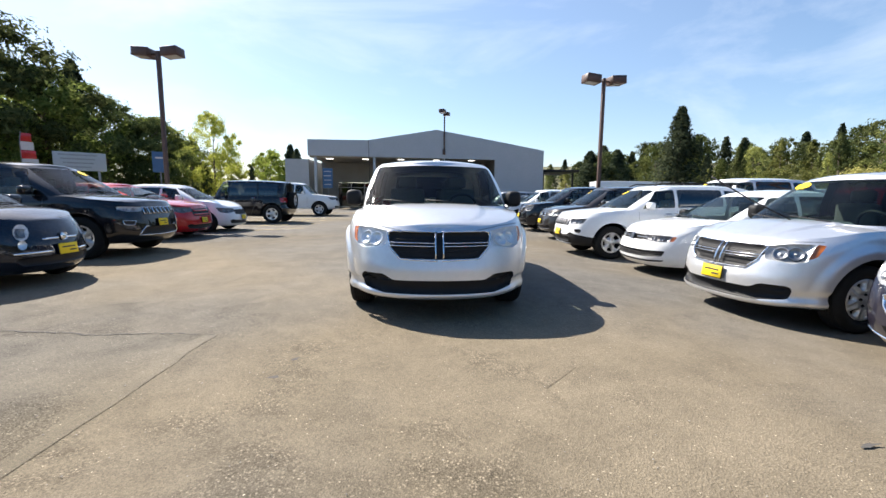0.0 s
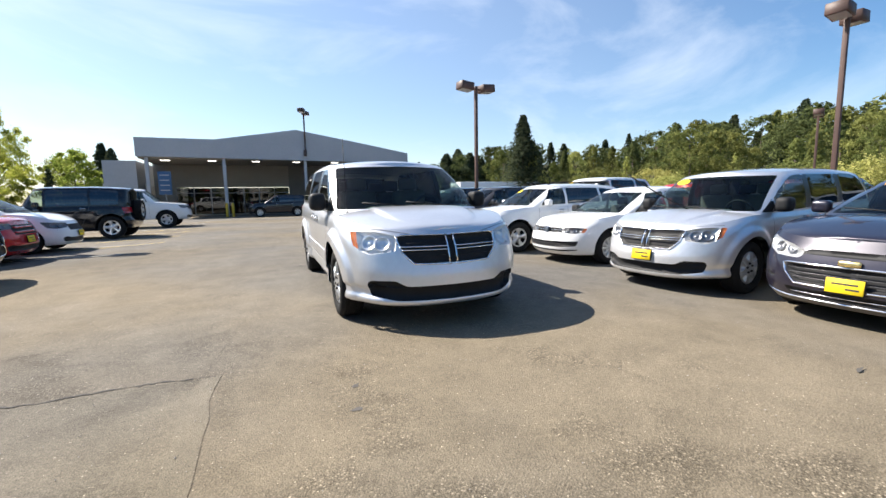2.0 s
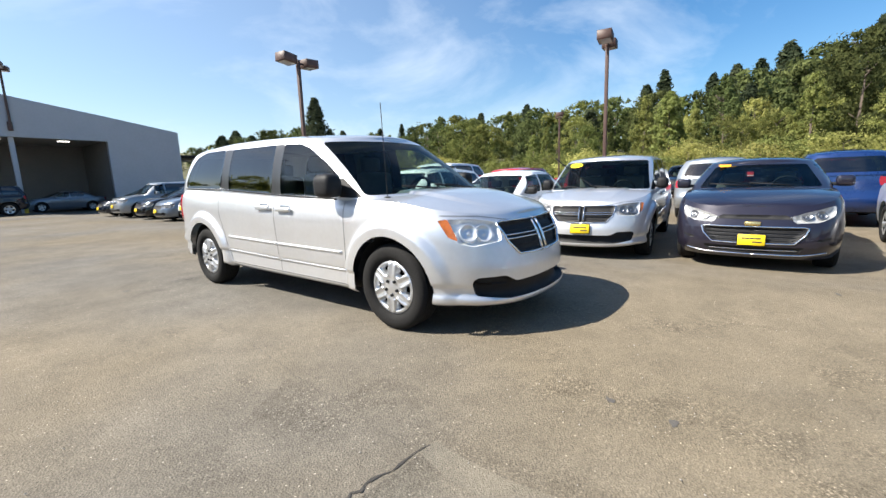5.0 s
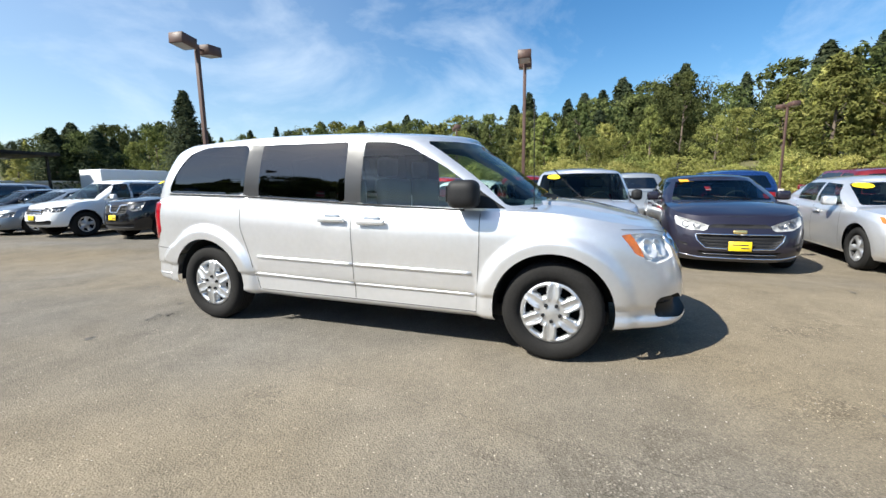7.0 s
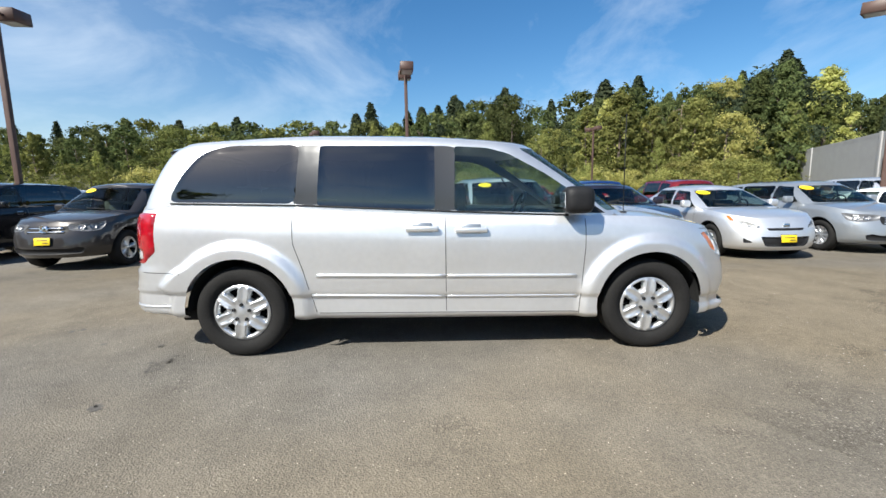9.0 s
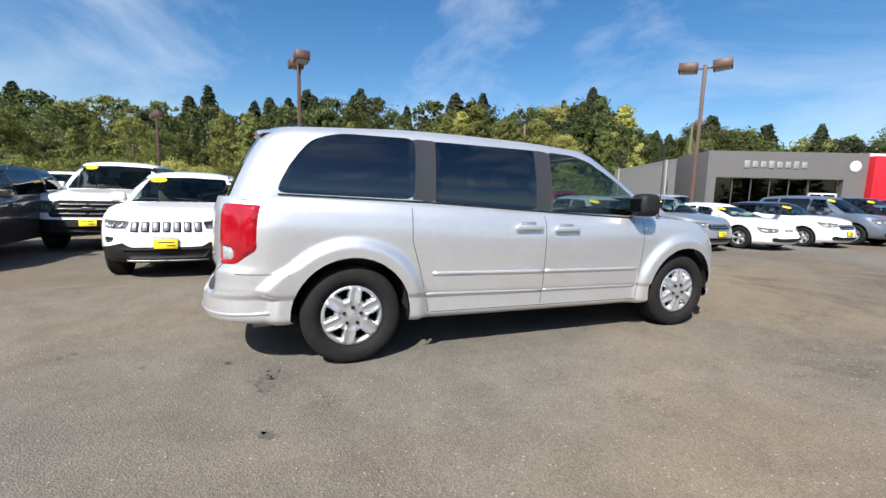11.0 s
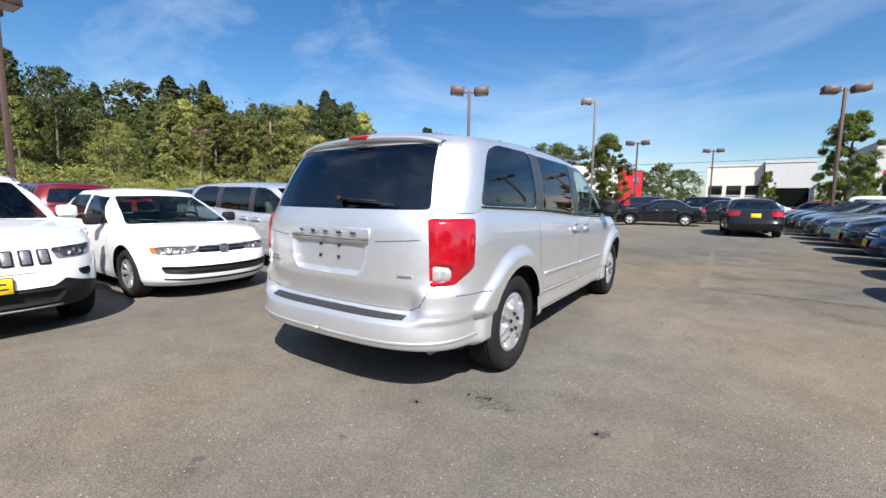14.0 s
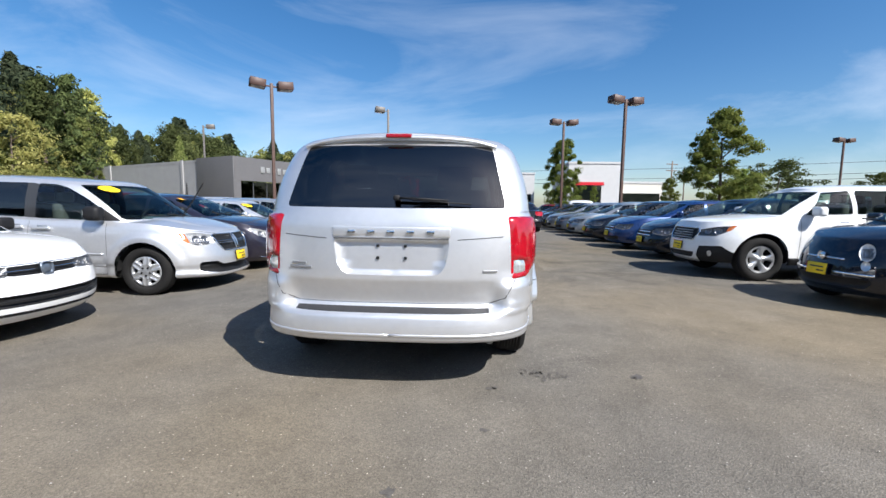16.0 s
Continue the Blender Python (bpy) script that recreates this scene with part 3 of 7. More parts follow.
    for source in (cuts, gcuts):
        for key, (v, f) in source.items():
            if key == "rest":
                continue
            k = key.split("#")[0]
            nm, mat = names.get(k, k), looks[k]
            if k == "headlight":
                for s in (1, -1):
                    h = part("headlight", mesh_of("headlight", v if s > 0 else flip(v), f if s > 0 else f[:, ::-1]), S.get("housing", HOUSING_DARK), car)
                    hl_parts.append((s, h))
                continue
            if k in ("grille", "intake", "plate_recess", "windscreen", "tailgate_window", "chin", "upper_grille", "lower_grille", "bumper_cladding"):
                part(nm, welded(nm, *both(v, f), False), mat, body)
            else:
                part(nm, mesh_of(nm, v, f), mat, body)
                part(nm, mesh_of(nm, flip(v), f[:, ::-1]), mat, body)
    hl = next((q for q in S["cut"] if q[0] == "headlight"), None)
    if hl and hl_parts:
        lens = shell(lower, np.linspace(0, 0.6, int(0.6 * nu) + 1), np.linspace(0, 1, ns + 1), [("lens", hl[1], hl[2], 0.0)], ref)["lens"]
        ctr = np.mean(np.array(hl[2]), 0)
        half = (max(a for a, b in hl[2]) - min(a for a, b in hl[2])) / 2
        bulbs, bn = find(lower, [(ctr[0] - half * 0.38, ctr[1]), (ctr[0] + half * 0.22, ctr[1] + 0.005)], "fq", ref)
        rr = min(0.068 if "rows" in S else 0.055, (0.42 if "rows" in S else 0.32) * (max(b for a, b in hl[2]) - min(b for a, b in hl[2])))
        for s, h in hl_parts:
            part("lens", mesh_of("lens", lens[0] if s > 0 else flip(lens[0]), lens[1] if s > 0 else lens[1][:, ::-1]), GLASS_LENS, h, "clear headlight lens").visible_shadow = False
            for p, n in zip(bulbs, bn):
                k3 = np.array([s, 1, 1])
                pv, pf = lathe([(0.001, -0.012), (rr * 0.22, -0.012), (rr * 0.26, -0.022), (rr * 0.6, -0.016), (rr * 0.85, -0.006), (rr, 0.004), (rr * 1.04, 0.0), (rr * 1.04, -0.03)], 20, "z")
                part("reflector", mesh_of("reflector", pv, pf), REFLECT if res < 1.1 else REFLECT_DIM, h, m=look(Vector((p - n * 0.022) * k3), Vector((p - 2 * n) * k3)))
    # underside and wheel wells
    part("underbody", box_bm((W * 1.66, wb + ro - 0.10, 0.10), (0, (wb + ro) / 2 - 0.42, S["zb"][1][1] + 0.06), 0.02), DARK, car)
    for y in (0, wb):
        for s in (1, -1):
            vv, ff = [], []
            for i in range(17):
                a = math.pi * (i / 16)
                for q, rr in ((W * 0.955, ra + 0.004), (W * 0.55, ra + 0.004), (W * 0.55, 0.05)):
                    vv.append((s * q, y + rr * math.cos(a), r + rr * math.sin(a)))
            for i in range(16):
                for k in range(2):
                    ff.append((i * 3 + k, i * 3 + k + 1, i * 3 + k + 4, i * 3 + k + 3))
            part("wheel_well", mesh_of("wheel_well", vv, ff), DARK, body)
            add_wheel(car, s * (W - S.get("inset", 0.125)), y, r, S["wheel"], s, 0.4 + y + s, res < 1.65)
    # cabin
    zc = S["zb"][1][1] + 0.12
    seat_me = SEAT_ME2 if S.get("beige") else SEAT_ME
    rows = S.get("seats", [0.95, 1.85])
    for y in rows:
        for x in (-0.36, 0.36):
            part("seat", seat_me, None, car, m=pose(x * W / 0.93, y, zc + S.get("seat_up", 0.18)) @ Matrix.Diagonal((1, 1, 0.92, 1)))
    dash_y = y0 + 0.42
    part("dashboard", box_bm((W * 1.66, 0.5, 0.34), (0, dash_y, float(zt(dash_y)) - 0.19), 0.08), CABIN, car)
    wheel_v, wheel_f = lathe([(0.185 + 0.016 * math.cos(a), 0.016 * math.sin(a)) for a in np.linspace(0, 2 * math.pi, 9)], 24, "z")
    part("steering_wheel", mesh_of("steering_wheel", wheel_v, wheel_f), PLASTIC, car, m=pose(0.36, dash_y + 0.36, float(zt(dash_y)) + 0.0, -68, 0, 0))
    # mirrors
    if "mirror" in S:
        my, mz, msize = S["mirror"]
        p, n = find(green, [(my, mz)], "side", ref)
        for s in (1, -1):
            px = abs(p[0][0])
            sx, sy, sz = S.get("mirror_size", (0.20 * msize, 0.13 * msize, 0.155 * msize))
            b = box_bm((sx, sy, sz), (0, 0, 0), 0.42 * min(sx, sy, sz), 4)
            arm = box_bm((0.14, 0.06, 0.05), (0, 0, 0), 0.015)
            mm = part("mirror", b, S.get("mirror_mat", paint_mat), car, m=pose(s * (px + S.get("mirror_gap", 0.055) + sx / 2), my - 0.01, mz))
            part("mirror_arm", arm, PLASTIC, mm, m=pose(-s * 0.11, 0.02, -0.045))
            part("mirror_glass", box_bm((0.65 * sx, 0.004, 0.55 * sz), (0, 0.5 * sy + 0.001, 0), 0), CHROME, mm)
    # panel gaps, mouldings, handles
    for path, proj in S.get("gaps", []):
        gap_strip(lower, path, proj, ref, 0.0055, "panel_gap", SHUT, body)
    for path, proj, wd, th, mat, nm in S.get("mouldings", []):
        gap_strip(lower, path, proj, ref, wd, nm, mat or paint_mat, body, thick=th)
    for y, z in S.get("handles", []):
        p, n = find(lower, [(y, z)], "side", ref)
        for s in (1, -1):
            q = p[0] * np.array([s, 1, 1])
            b = box_bm((0.026, 0.24, 0.040), (0, 0, 0.0), 0.012, 2)
            h = part("door_handle", b, S.get("handle_mat", paint_mat), body, m=pose(*(q + np.array([s * 0.024, 0, 0]))))
            # flat grey plate: the hollow's shading is put into its colour
            part("handle_cup", box_bm((0.004, 0.14, 0.078), (0, 0, 0), 0.0015, 1), SILVER_DARK, h, m=pose(-s * 0.022, 0.0, 0.004))
    for y0w, z0w in S.get("wipers", [(0.30, 0.0), (-0.25, 0.0)]):
        pts, n = find(green, [(abs(y0w) + 0.02, S["ws_base"] + 0.015), (max(0.02, abs(y0w) - 0.05), S["ws_base"] + 0.03)], "front", ref)
        sx = 1 if y0w >= 0 else -1
        a = Vector((sx * pts[0][0], pts[0][1] - 0.03, pts[0][2]))
        part("wiper", merge_bm(tube_bm([a, a + Vector((-0.30, 0.02, 0.03)), a + Vector((-0.52, 0.06, 0.045))], 0.009, 6)), PLASTIC, car)
    return car, lower, green, body, ref


def dress(car, lower, green, body, ref, S, plate=True, sticker=None, badge=None, slats=0, slat_mat=None, bars=0, slot_fill=None):
    """Small parts of a parked car: dealer card, windscreen sticker, badge and grille bars."""
    if plate:
        z = S.get("plate_z", 0.45)
        p, n = find(lower, [(0.0, z)], "front", ref)
        pl = part("licence_plate", plate_bm(0.285, 0.135), YELLOW, car, "yellow dealer card in the plate holder", m=facing(p[0], (0, -1, 0.12), 0.03))
        for k, (w, x) in enumerate(((0.20, 0.0), (0.10, 0.06))):
            part("print_bar", box_bm((w, 0.003, 0.016), (x, -0.005, 0.02 - 0.045 * k), 0), INK, pl)
        part("plate_holder", box_bm((0.30, 0.012, 0.15), (0, 0.008, 0), 0.003, 1), PLASTIC, pl)
    if sticker:
        side, mat, sw, sh = sticker
        zz = S["ws_top"] - 0.055
        c = S["ws_w"] * 0.74
        ring = [(abs(c + sw * math.cos(a)), zz + sh * math.sin(a)) for a in np.linspace(0, 2 * math.pi, 17)[:-1]] + [(c, zz)]
        p, n = find(green, ring, "front", ref)
        p = p + n * 0.004
        v = p if side > 0 else flip(p)
        part("window_sticker", mesh_of("window_sticker", v, [(16, i, (i + 1) % 16) for i in range(16)]), mat, car, "oval yellow price sticker on the windscreen")
    if slats:
        z0, z1, gx = S["grille_box"]
        for i in range(slats):
            z = z0 + (z1 - z0) * (i + 0.5) / slats
            vv, ff = ribbon(lower, [(gx, z), (0.02, z)], "fq", ref, (z1 - z0) / slats * 0.42, thick=0.012)
            v2 = np.concatenate([vv, flip(vv)])
            f2 = list(ff) + [tuple(j + len(vv) for j in q[::-1]) for q in ff]
            part("grille_slat", mesh_of("grille_slat", v2, f2), slat_mat or CHROME, body)
    if bars:
        z0, z1, gx = S["grille_box"]
        for i in range(bars):
            x = -gx + 2 * gx * (i + 0.5) / bars
            p, n = find(lower, [(abs(x), (z0 + z1) / 2)], "front", ref)
            q = p[0] * np.array([1 if x >= 0 else -1, 1, 1])
            nn = n[0] * np.array([1 if x >= 0 else -1, 1, 1])
            fm = facing(q, nn, 0.006)
            rimw = 2 * gx / bars * 0.72
            sl = part("grille_slot", box_bm((rimw, 0.02, (z1 - z0)), (0, 0, 0), 0.008, 1), slat_mat or CHROME, body, m=fm)
            part("slot_mesh", box_bm((rimw * 0.72, 0.024, (z1 - z0) * 0.86), (0, 0, 0), 0.004, 1), slot_fill or PLASTIC, sl)
    if badge:
        z, w, h, mat = badge
        p, n = find(lower, [(0.0, z)], "front", ref)
        part("badge", box_bm((w, 0.02, h), (0, 0, 0), min(w, h) * 0.3, 2), mat, body, m=facing(p[0], (0, -1, 0.1), 0.02))


def generic(kind, **o):
    """Measures of a plain car of its kind; o overrides."""
    base = {
        "suv": dict(fo=0.88, wb=2.68, ro=0.92, W=0.90, r=0.36, H=1.70, zn=0.90, zc=1.06, zr=1.14, zs=0.30, yc=0.15, yh=1.00, yrt=3.30, yrb=3.52, deck=False),
        "sedan": dict(fo=0.90, wb=2.70, ro=1.02, W=0.89, r=0.325, H=1.45, zn=0.72, zc=0.93, zr=1.00, zs=0.22, yc=0.12, yh=1.10, yrt=2.45, yrb=3.05, deck=True),
        "hatch": dict(fo=0.82, wb=2.52, ro=0.72, W=0.86, r=0.31, H=1.50, zn=0.75, zc=0.97, zr=1.04, zs=0.22, yc=0.10, yh=0.92, yrt=2.75, yrb=3.05, deck=False),
        "van": dict(fo=0.92, wb=3.078, ro=1.11, W=0.95, r=0.345, H=1.72, zn=0.84, zc=1.03, zr=1.14, zs=0.26, yc=0.02, yh=1.15, yrt=3.93, yrb=4.10, deck=False),
        "truck": dict(fo=0.95, wb=3.3, ro=1.1, W=0.99, r=0.40, H=1.92, zn=1.08, zc=1.22, zr=1.26, zs=0.38, yc=0.25, yh=0.95, yrt=3.2, yrb=3.45, deck=False),
    }[kind]
    d = dict(base, nf=2.5, nr=3.4, af=0.75, ar=0.45, nosepull=0.16, square=False, res=1.7, wheel="five", flare=0.015, gh=(0.07, 0.42), ih=0.62, hl=(0.50, 1.05, 0.0, 0.14), hl_z=None)
    d.update(o)
    fo, wb, ro, W, H, zn, zc, zr, zs = (d[k] for k in ("fo", "wb", "ro", "W", "H", "zn", "zc", "zr", "zs"))
    yc, yh, yrt, yrb = d["yc"], d["yh"], d["yrt"], d["yrb"]
    r = d["r"]
    S = dict(fo=fo, wb=wb, ro=ro, W=W, r=r, ra=r * 1.17, res=d["res"], wheel=d["wheel"], flare=d["flare"], deck=d["deck"], nf=d["nf"], nr=d["nr"], af=d["af"], ar=d["ar"])
    S["zt"] = [(-fo, zn - 0.03), (-fo + 0.22, zn + 0.03), (yc - 0.25, zc - 0.035), (yc + 0.15, zc), (yc + 0.6, zc + 0.005), (wb * 0.75, (zc + zr) / 2 + 0.01), (yrb, zr), (wb + ro, zr - (0.04 if d["deck"] else 0.0))]
    S["zb"] = [(-fo, zs - 0.03), (-fo + 0.5, zs - 0.02), (wb / 2, zs), (wb + ro - 0.4, zs + 0.03), (wb + ro, zs + 0.06)]
    np_ = d["nosepull"]
    S["nose"] = [(0, 0.10), (0.12, 0.03), (0.3, 0.0), (0.55, 0.02), (0.8, np_ * 0.45), (1, np_)]
    S["tail"] = [(0, 0.12), (0.15, 0.03), (0.35, 0.0), (0.5, 0.06), (1, 0.10)]
    S["flank"] = [(0, 0.93), (0.12, 0.965), (0.35, 0.985), (0.6, 1.0), (0.85, 0.99), (1, 0.94)]
    S["g_front"] = [(0, yc), (0.5, (yc + yh) / 2 - 0.02), (1, yh)]
    S["g_rear"] = [(0, yrb), (0.3, yrb - 0.25 * (yrb - yrt)), (1, yrt)]
    S["g_flank"] = [(0, 0.935), (0.3, 0.915), (0.8, 0.81), (1, 0.73)]
    S["g_af"], S["g_nf"], S["g_ar"], S["g_nr"] = 0.42, 2.7, 0.30, 3.0
    top = H - 0.07
    S["rim"] = [(yh - 0.3, top - 0.05), (yh, top - 0.035), (yh + 0.5, top), ((yh + yrt) / 2 + 0.2, top + 0.005), (yrt, top - 0.06), (yrb, top - 0.09)]
    S["hood_crown"], S["roof_crown"] = 0.045, 0.06
    # openings
    hz1 = d["hl_z"] or zn - 0.015
    q0, q1, drop, hh = d["hl"]
    hl = rounded([(q0, hz1 - drop), (q1, hz1 + 0.02), (q1 + 0.28, hz1 + 0.04), (q1 + 0.12, hz1 - hh * 0.8), (q1 - 0.15, hz1 - hh), (q0 + 0.02, hz1 - drop - hh * 0.75)], 0.03)
    gz, gx = d["gh"][0], d["gh"][1]
    g1 = zn - 0.05
    g0 = g1 - gz * 2.2
    S["grille_box"] = (g0, g1, gx)
    ih = d["ih"]
    i0, i1 = zs + 0.03, zs + 0.15
    S["cut"] = [("headlight", "fq", hl, 0.045), ("grille", "front", rounded([(-0.2, g1), (gx, g1), (gx * 0.9, g0), (-0.2, g0)], 0.03), 0.02),
                ("intake", "fq", rounded([(-0.3, i1), (ih * 0.8, i1), (ih, i1 + 0.03), (ih + 0.16, i1), (ih + 0.1, i0 + 0.02), (-0.3, i0)], 0.03), 0.03),
                ("tail_light", "rq", rounded([(W * 0.62, zr - 0.05), (W * 1.30, zr - 0.06), (W * 1.22, zr - 0.26), (W * 0.66, zr - 0.24)], 0.03), 0.006)]
    bz = lambda y: float(curve(S["zt"])(y)) + 0.035
    zw = top - 0.055
    mid = yh + 0.38
    ym = (mid + yrb) / 2 + 0.02
    yq = yrt + 0.02
    wt_ = [("windscreen", "front", rounded([(-0.3, zc + 0.05), (W * 0.80, zc + 0.035), (W * 0.635, top - 0.075), (-0.3, top - 0.05)], 0.03), 0.004),
           ("tailgate_window", "rear", rounded([(-0.3, zr + 0.05), (W * 0.74, zr + 0.05), (W * 0.60, top - 0.12), (-0.3, top - 0.115)], 0.04), 0.004),
           ("front_window", "side", rounded([(mid, bz(mid)), (yc + 0.50, bz(yc + 0.5)), (yh + 0.02, zw - 0.035), (mid, zw)], 0.03), 0.004),
           ("rear_window#1", "side", rounded([(ym, bz(ym)), (mid + 0.07, bz(mid)), (mid + 0.07, zw), (ym - 0.02, zw - 0.005)], 0.03), 0.004)]
    if yq - ym > 0.25:
        wt_.append(("rear_window#2", "side", rounded([(yrb - 0.32, bz(yrb)), (ym + 0.07, bz(ym)), (ym + 0.05, zw - 0.01), (yq - 0.28, zw - 0.05)], 0.05), 0.004))
    S["g_cut"] = wt_
    S["ws_base"], S["ws_top"], S["ws_w"] = zc + 0.04, top - 0.06, W * 0.66
    S["mirror"] = (yc + 0.62, zc + 0.10, 1.0)
    S["plate_z"] = (g0 + i1) / 2 if g0 - i1 > 0.1 else i1 + 0.04
    sill = zs + 0.02
    S["gaps"] = [([(yc + 0.42, zc - 0.03), (yc + 0.42, sill + 0.05)], "side"), ([(mid + 0.04, zc), (mid + 0.04, sill)], "side"), ([(ym + 0.02, zr - 0.02), (ym, r + r * 1.25), (ym - 0.30, sill)], "side")]
    S["handles"] = [(mid - 0.16, zc - 0.10), (ym - 0.14, zc - 0.08)]
    S["seats"] = [yc + 1.05, yc + 1.95]
    S["seat_up"] = 0.10 if H < 1.6 else 0.22
    S["wipers"] = [(0.40, 0), (-0.05, 0)]
    if o.get("front"):
        S["cut"] = o["front"] + [S["cut"][-1]]
    return S


def bumper_corner(x, y, z, u, s):
    """The rear bumper's corners rise smoothly to the lamps; only its middle is stepped."""
    depth = np.interp(s, [0.22, 0.265, 0.29, 0.45, 0.475, 0.55], [0.012, 0.10, 0.122, 0.083, 0.076, 0.078])
    line = np.interp(s, [0.22, 0.42, 0.475, 0.55], [0.012, 0.035, 0.066, 0.078])
    k = np.clip((np.abs(x) - 0.60) / 0.14, 0, 1) * (u > 0.75)
    k = k * k * (3 - 2 * k)
    return x, y + k * np.where((s > 0.22) & (s < 0.55), depth - line, 0), z


def van_measures(res):
    S = generic("van", ro=0.99, W=0.925, res=res, wheel="cover", flare=0.045)
    S["ra"], S["post"] = 0.405, bumper_corner
    S["flare_band"], S["hood_crease"], S["mirror_gap"], S["rows"] = 0.075, 0.020, 0.035, (230, 54)
    S["zt"] = [(-0.92, 0.83), (-0.72, 0.885), (-0.4, 0.95), (0.0, 1.015), (0.4, 1.03), (1.5, 1.05), (2.5, 1.10), (3.6, 1.145), (4.07, 1.14)]
    S["zb"] = [(-0.92, 0.215), (-0.45, 0.24), (0.5, 0.25), (2.5, 0.27), (3.5, 0.31), (4.07, 0.315)]
    S["nose"] = [(0, 0.06), (0.04, 0.01), (0.09, 0.0), (0.16, 0.032), (0.3, 0.024), (0.42, 0.026), (0.6, 0.05), (0.8, 0.09), (1, 0.19)]
    S["tail"] = [(0, 0.10), (0.04, 0.01), (0.10, 0.0), (0.22, 0.012), (0.265, 0.10), (0.29, 0.122), (0.45, 0.083), (0.475, 0.076), (0.85, 0.09), (1, 0.12)]
    S["flank"] = [(0, 0.90), (0.05, 0.955), (0.22, 0.955), (0.25, 0.975), (0.5, 0.99), (0.75, 1.0), (0.9, 0.985), (1, 0.945)]
    S["af"], S["nf"], S["ar"], S["nr"] = 0.82, 2.55, 0.55, 3.2
    S["g_front"] = [(0, -0.02), (0.5, 0.36), (1, 0.77)]
    S["g_rear"] = [(0, 3.90), (0.2, 3.86), (0.85, 3.70), (1, 3.62)]
    S["g_flank"] = [(0, 0.945), (0.25, 0.935), (0.8, 0.855), (0.93, 0.81), (1, 0.75)]
    S["rim"] = [(0.5, 1.565), (1.0, 1.59), (1.7, 1.635), (2.5, 1.65), (3.3, 1.62), (4.1, 1.575)]
    S["g_af"], S["g_nf"], S["g_ar"], S["g_nr"] = 0.50, 2.5, 0.42, 3.6
    S["hood_crown"], S["roof_crown"] = 0.055, 0.055
    S["cut"] = [
        ("amber", "fq", rounded([(1.135, 0.728), (1.235, 0.760), (1.33, 0.878), (1.225, 0.884)], 0.015), 0.006),
        ("headlight", "fq", rounded([(0.672, 0.842), (0.655, 0.712), (0.98, 0.685), (1.16, 0.72), (1.25, 0.885), (0.95, 0.878)], 0.025), 0.042),
        ("grille", "front", rounded([(-0.3, 0.832), (0.495, 0.840), (0.46, 0.70), (0.385, 0.605), (-0.3, 0.588)], 0.05), 0.03),
        ("intake", "fq", rounded([(-0.3, 0.40), (0.50, 0.405), (0.63, 0.458), (0.95, 0.46), (1.01, 0.43), (0.97, 0.325), (0.6, 0.285), (-0.3, 0.275)], 0.03), 0.05),
        ("reversing_light", "rq", rounded([(0.94, 0.742), (1.09, 0.752), (1.09, 0.822), (0.94, 0.832)], 0.02), -0.012),
        ("tail_light", "rq", rounded([(0.905, 1.100), (1.315, 1.098), (1.30, 0.815), (1.12, 0.722), (0.915, 0.712)], 0.02), -0.014),
        ("plate_recess", "rear", rounded([(-0.3, 0.958), (0.355, 0.958), (0.335, 0.80), (0.285, 0.738), (-0.3, 0.732)], 0.03), 0.03),
    ]
    S["g_cut"] = [
        ("windscreen", "front", rounded([(-0.3, 1.085), (0.825, 1.062), (0.712, 1.545), (-0.3, 1.565)], 0.03), 0.004),
        ("tailgate_window", "rear", rounded([(-0.3, 1.14), (0.70, 1.145), (0.615, 1.55), (-0.3, 1.56)], 0.03), 0.004),
        ("rear_window#1", "side", rounded([(3.56, 1.175), (2.64, 1.15), (2.61, 1.585), (3.14, 1.585), (3.33, 1.53), (3.46, 1.37)], 0.07), 0.004),
        ("rear_window#2", "side", rounded([(2.48, 1.135), (1.615, 1.09), (1.61, 1.565), (2.46, 1.575)], 0.02), 0.004),
        ("front_window", "side", rounded([(1.47, 1.08), (0.62, 1.05), (0.60, 1.22), (0.78, 1.345), (1.06, 1.50), (1.22, 1.545), (1.46, 1.56)], 0.02), 0.004),
        ("sail", "side", [(0.60, 1.05), (0.33, 1.045), (0.58, 1.22)], 0.003),
        ("pillar#1", "side", [(2.70, 1.152), (2.42, 1.132), (2.42, 1.577), (2.66, 1.583)], 0.002),
        ("pillar#2", "side", [(1.66, 1.092), (1.42, 1.078), (1.42, 1.558), (1.66, 1.567)], 0.002),
    ]
    S["ws_base"], S["ws_top"], S["ws_w"] = 1.07, 1.55, 0.66
    S["mirror"], S["mirror_mat"], S["mirror_size"] = (0.60, 1.15, 1.25), PLASTIC, (0.175, 0.215, 0.195)
    S["gaps"] = [([(0.50, 1.01), (0.50, 0.80), (0.53, 0.29)], "side"), ([(1.54, 1.04), (1.54, 0.28)], "side"), ([(2.66, 1.09), (2.66, 0.86), (2.60, 0.66), (2.52, 0.33)], "side"),
                 ([(0.53, 0.300), (2.50, 0.325)], "side"), ([(3.48, 0.655), (3.80, 0.66)], "side"), ([(0.40, 0.955), (0.68, 0.975)], "rear"), ([(0.02, 0.556), (0.60, 0.556), (0.70, 0.60), (0.765, 0.72)], "rear"),
                 ([(0.48, 0.845), (0.9, 0.895), (1.30, 0.91)], "fq")]
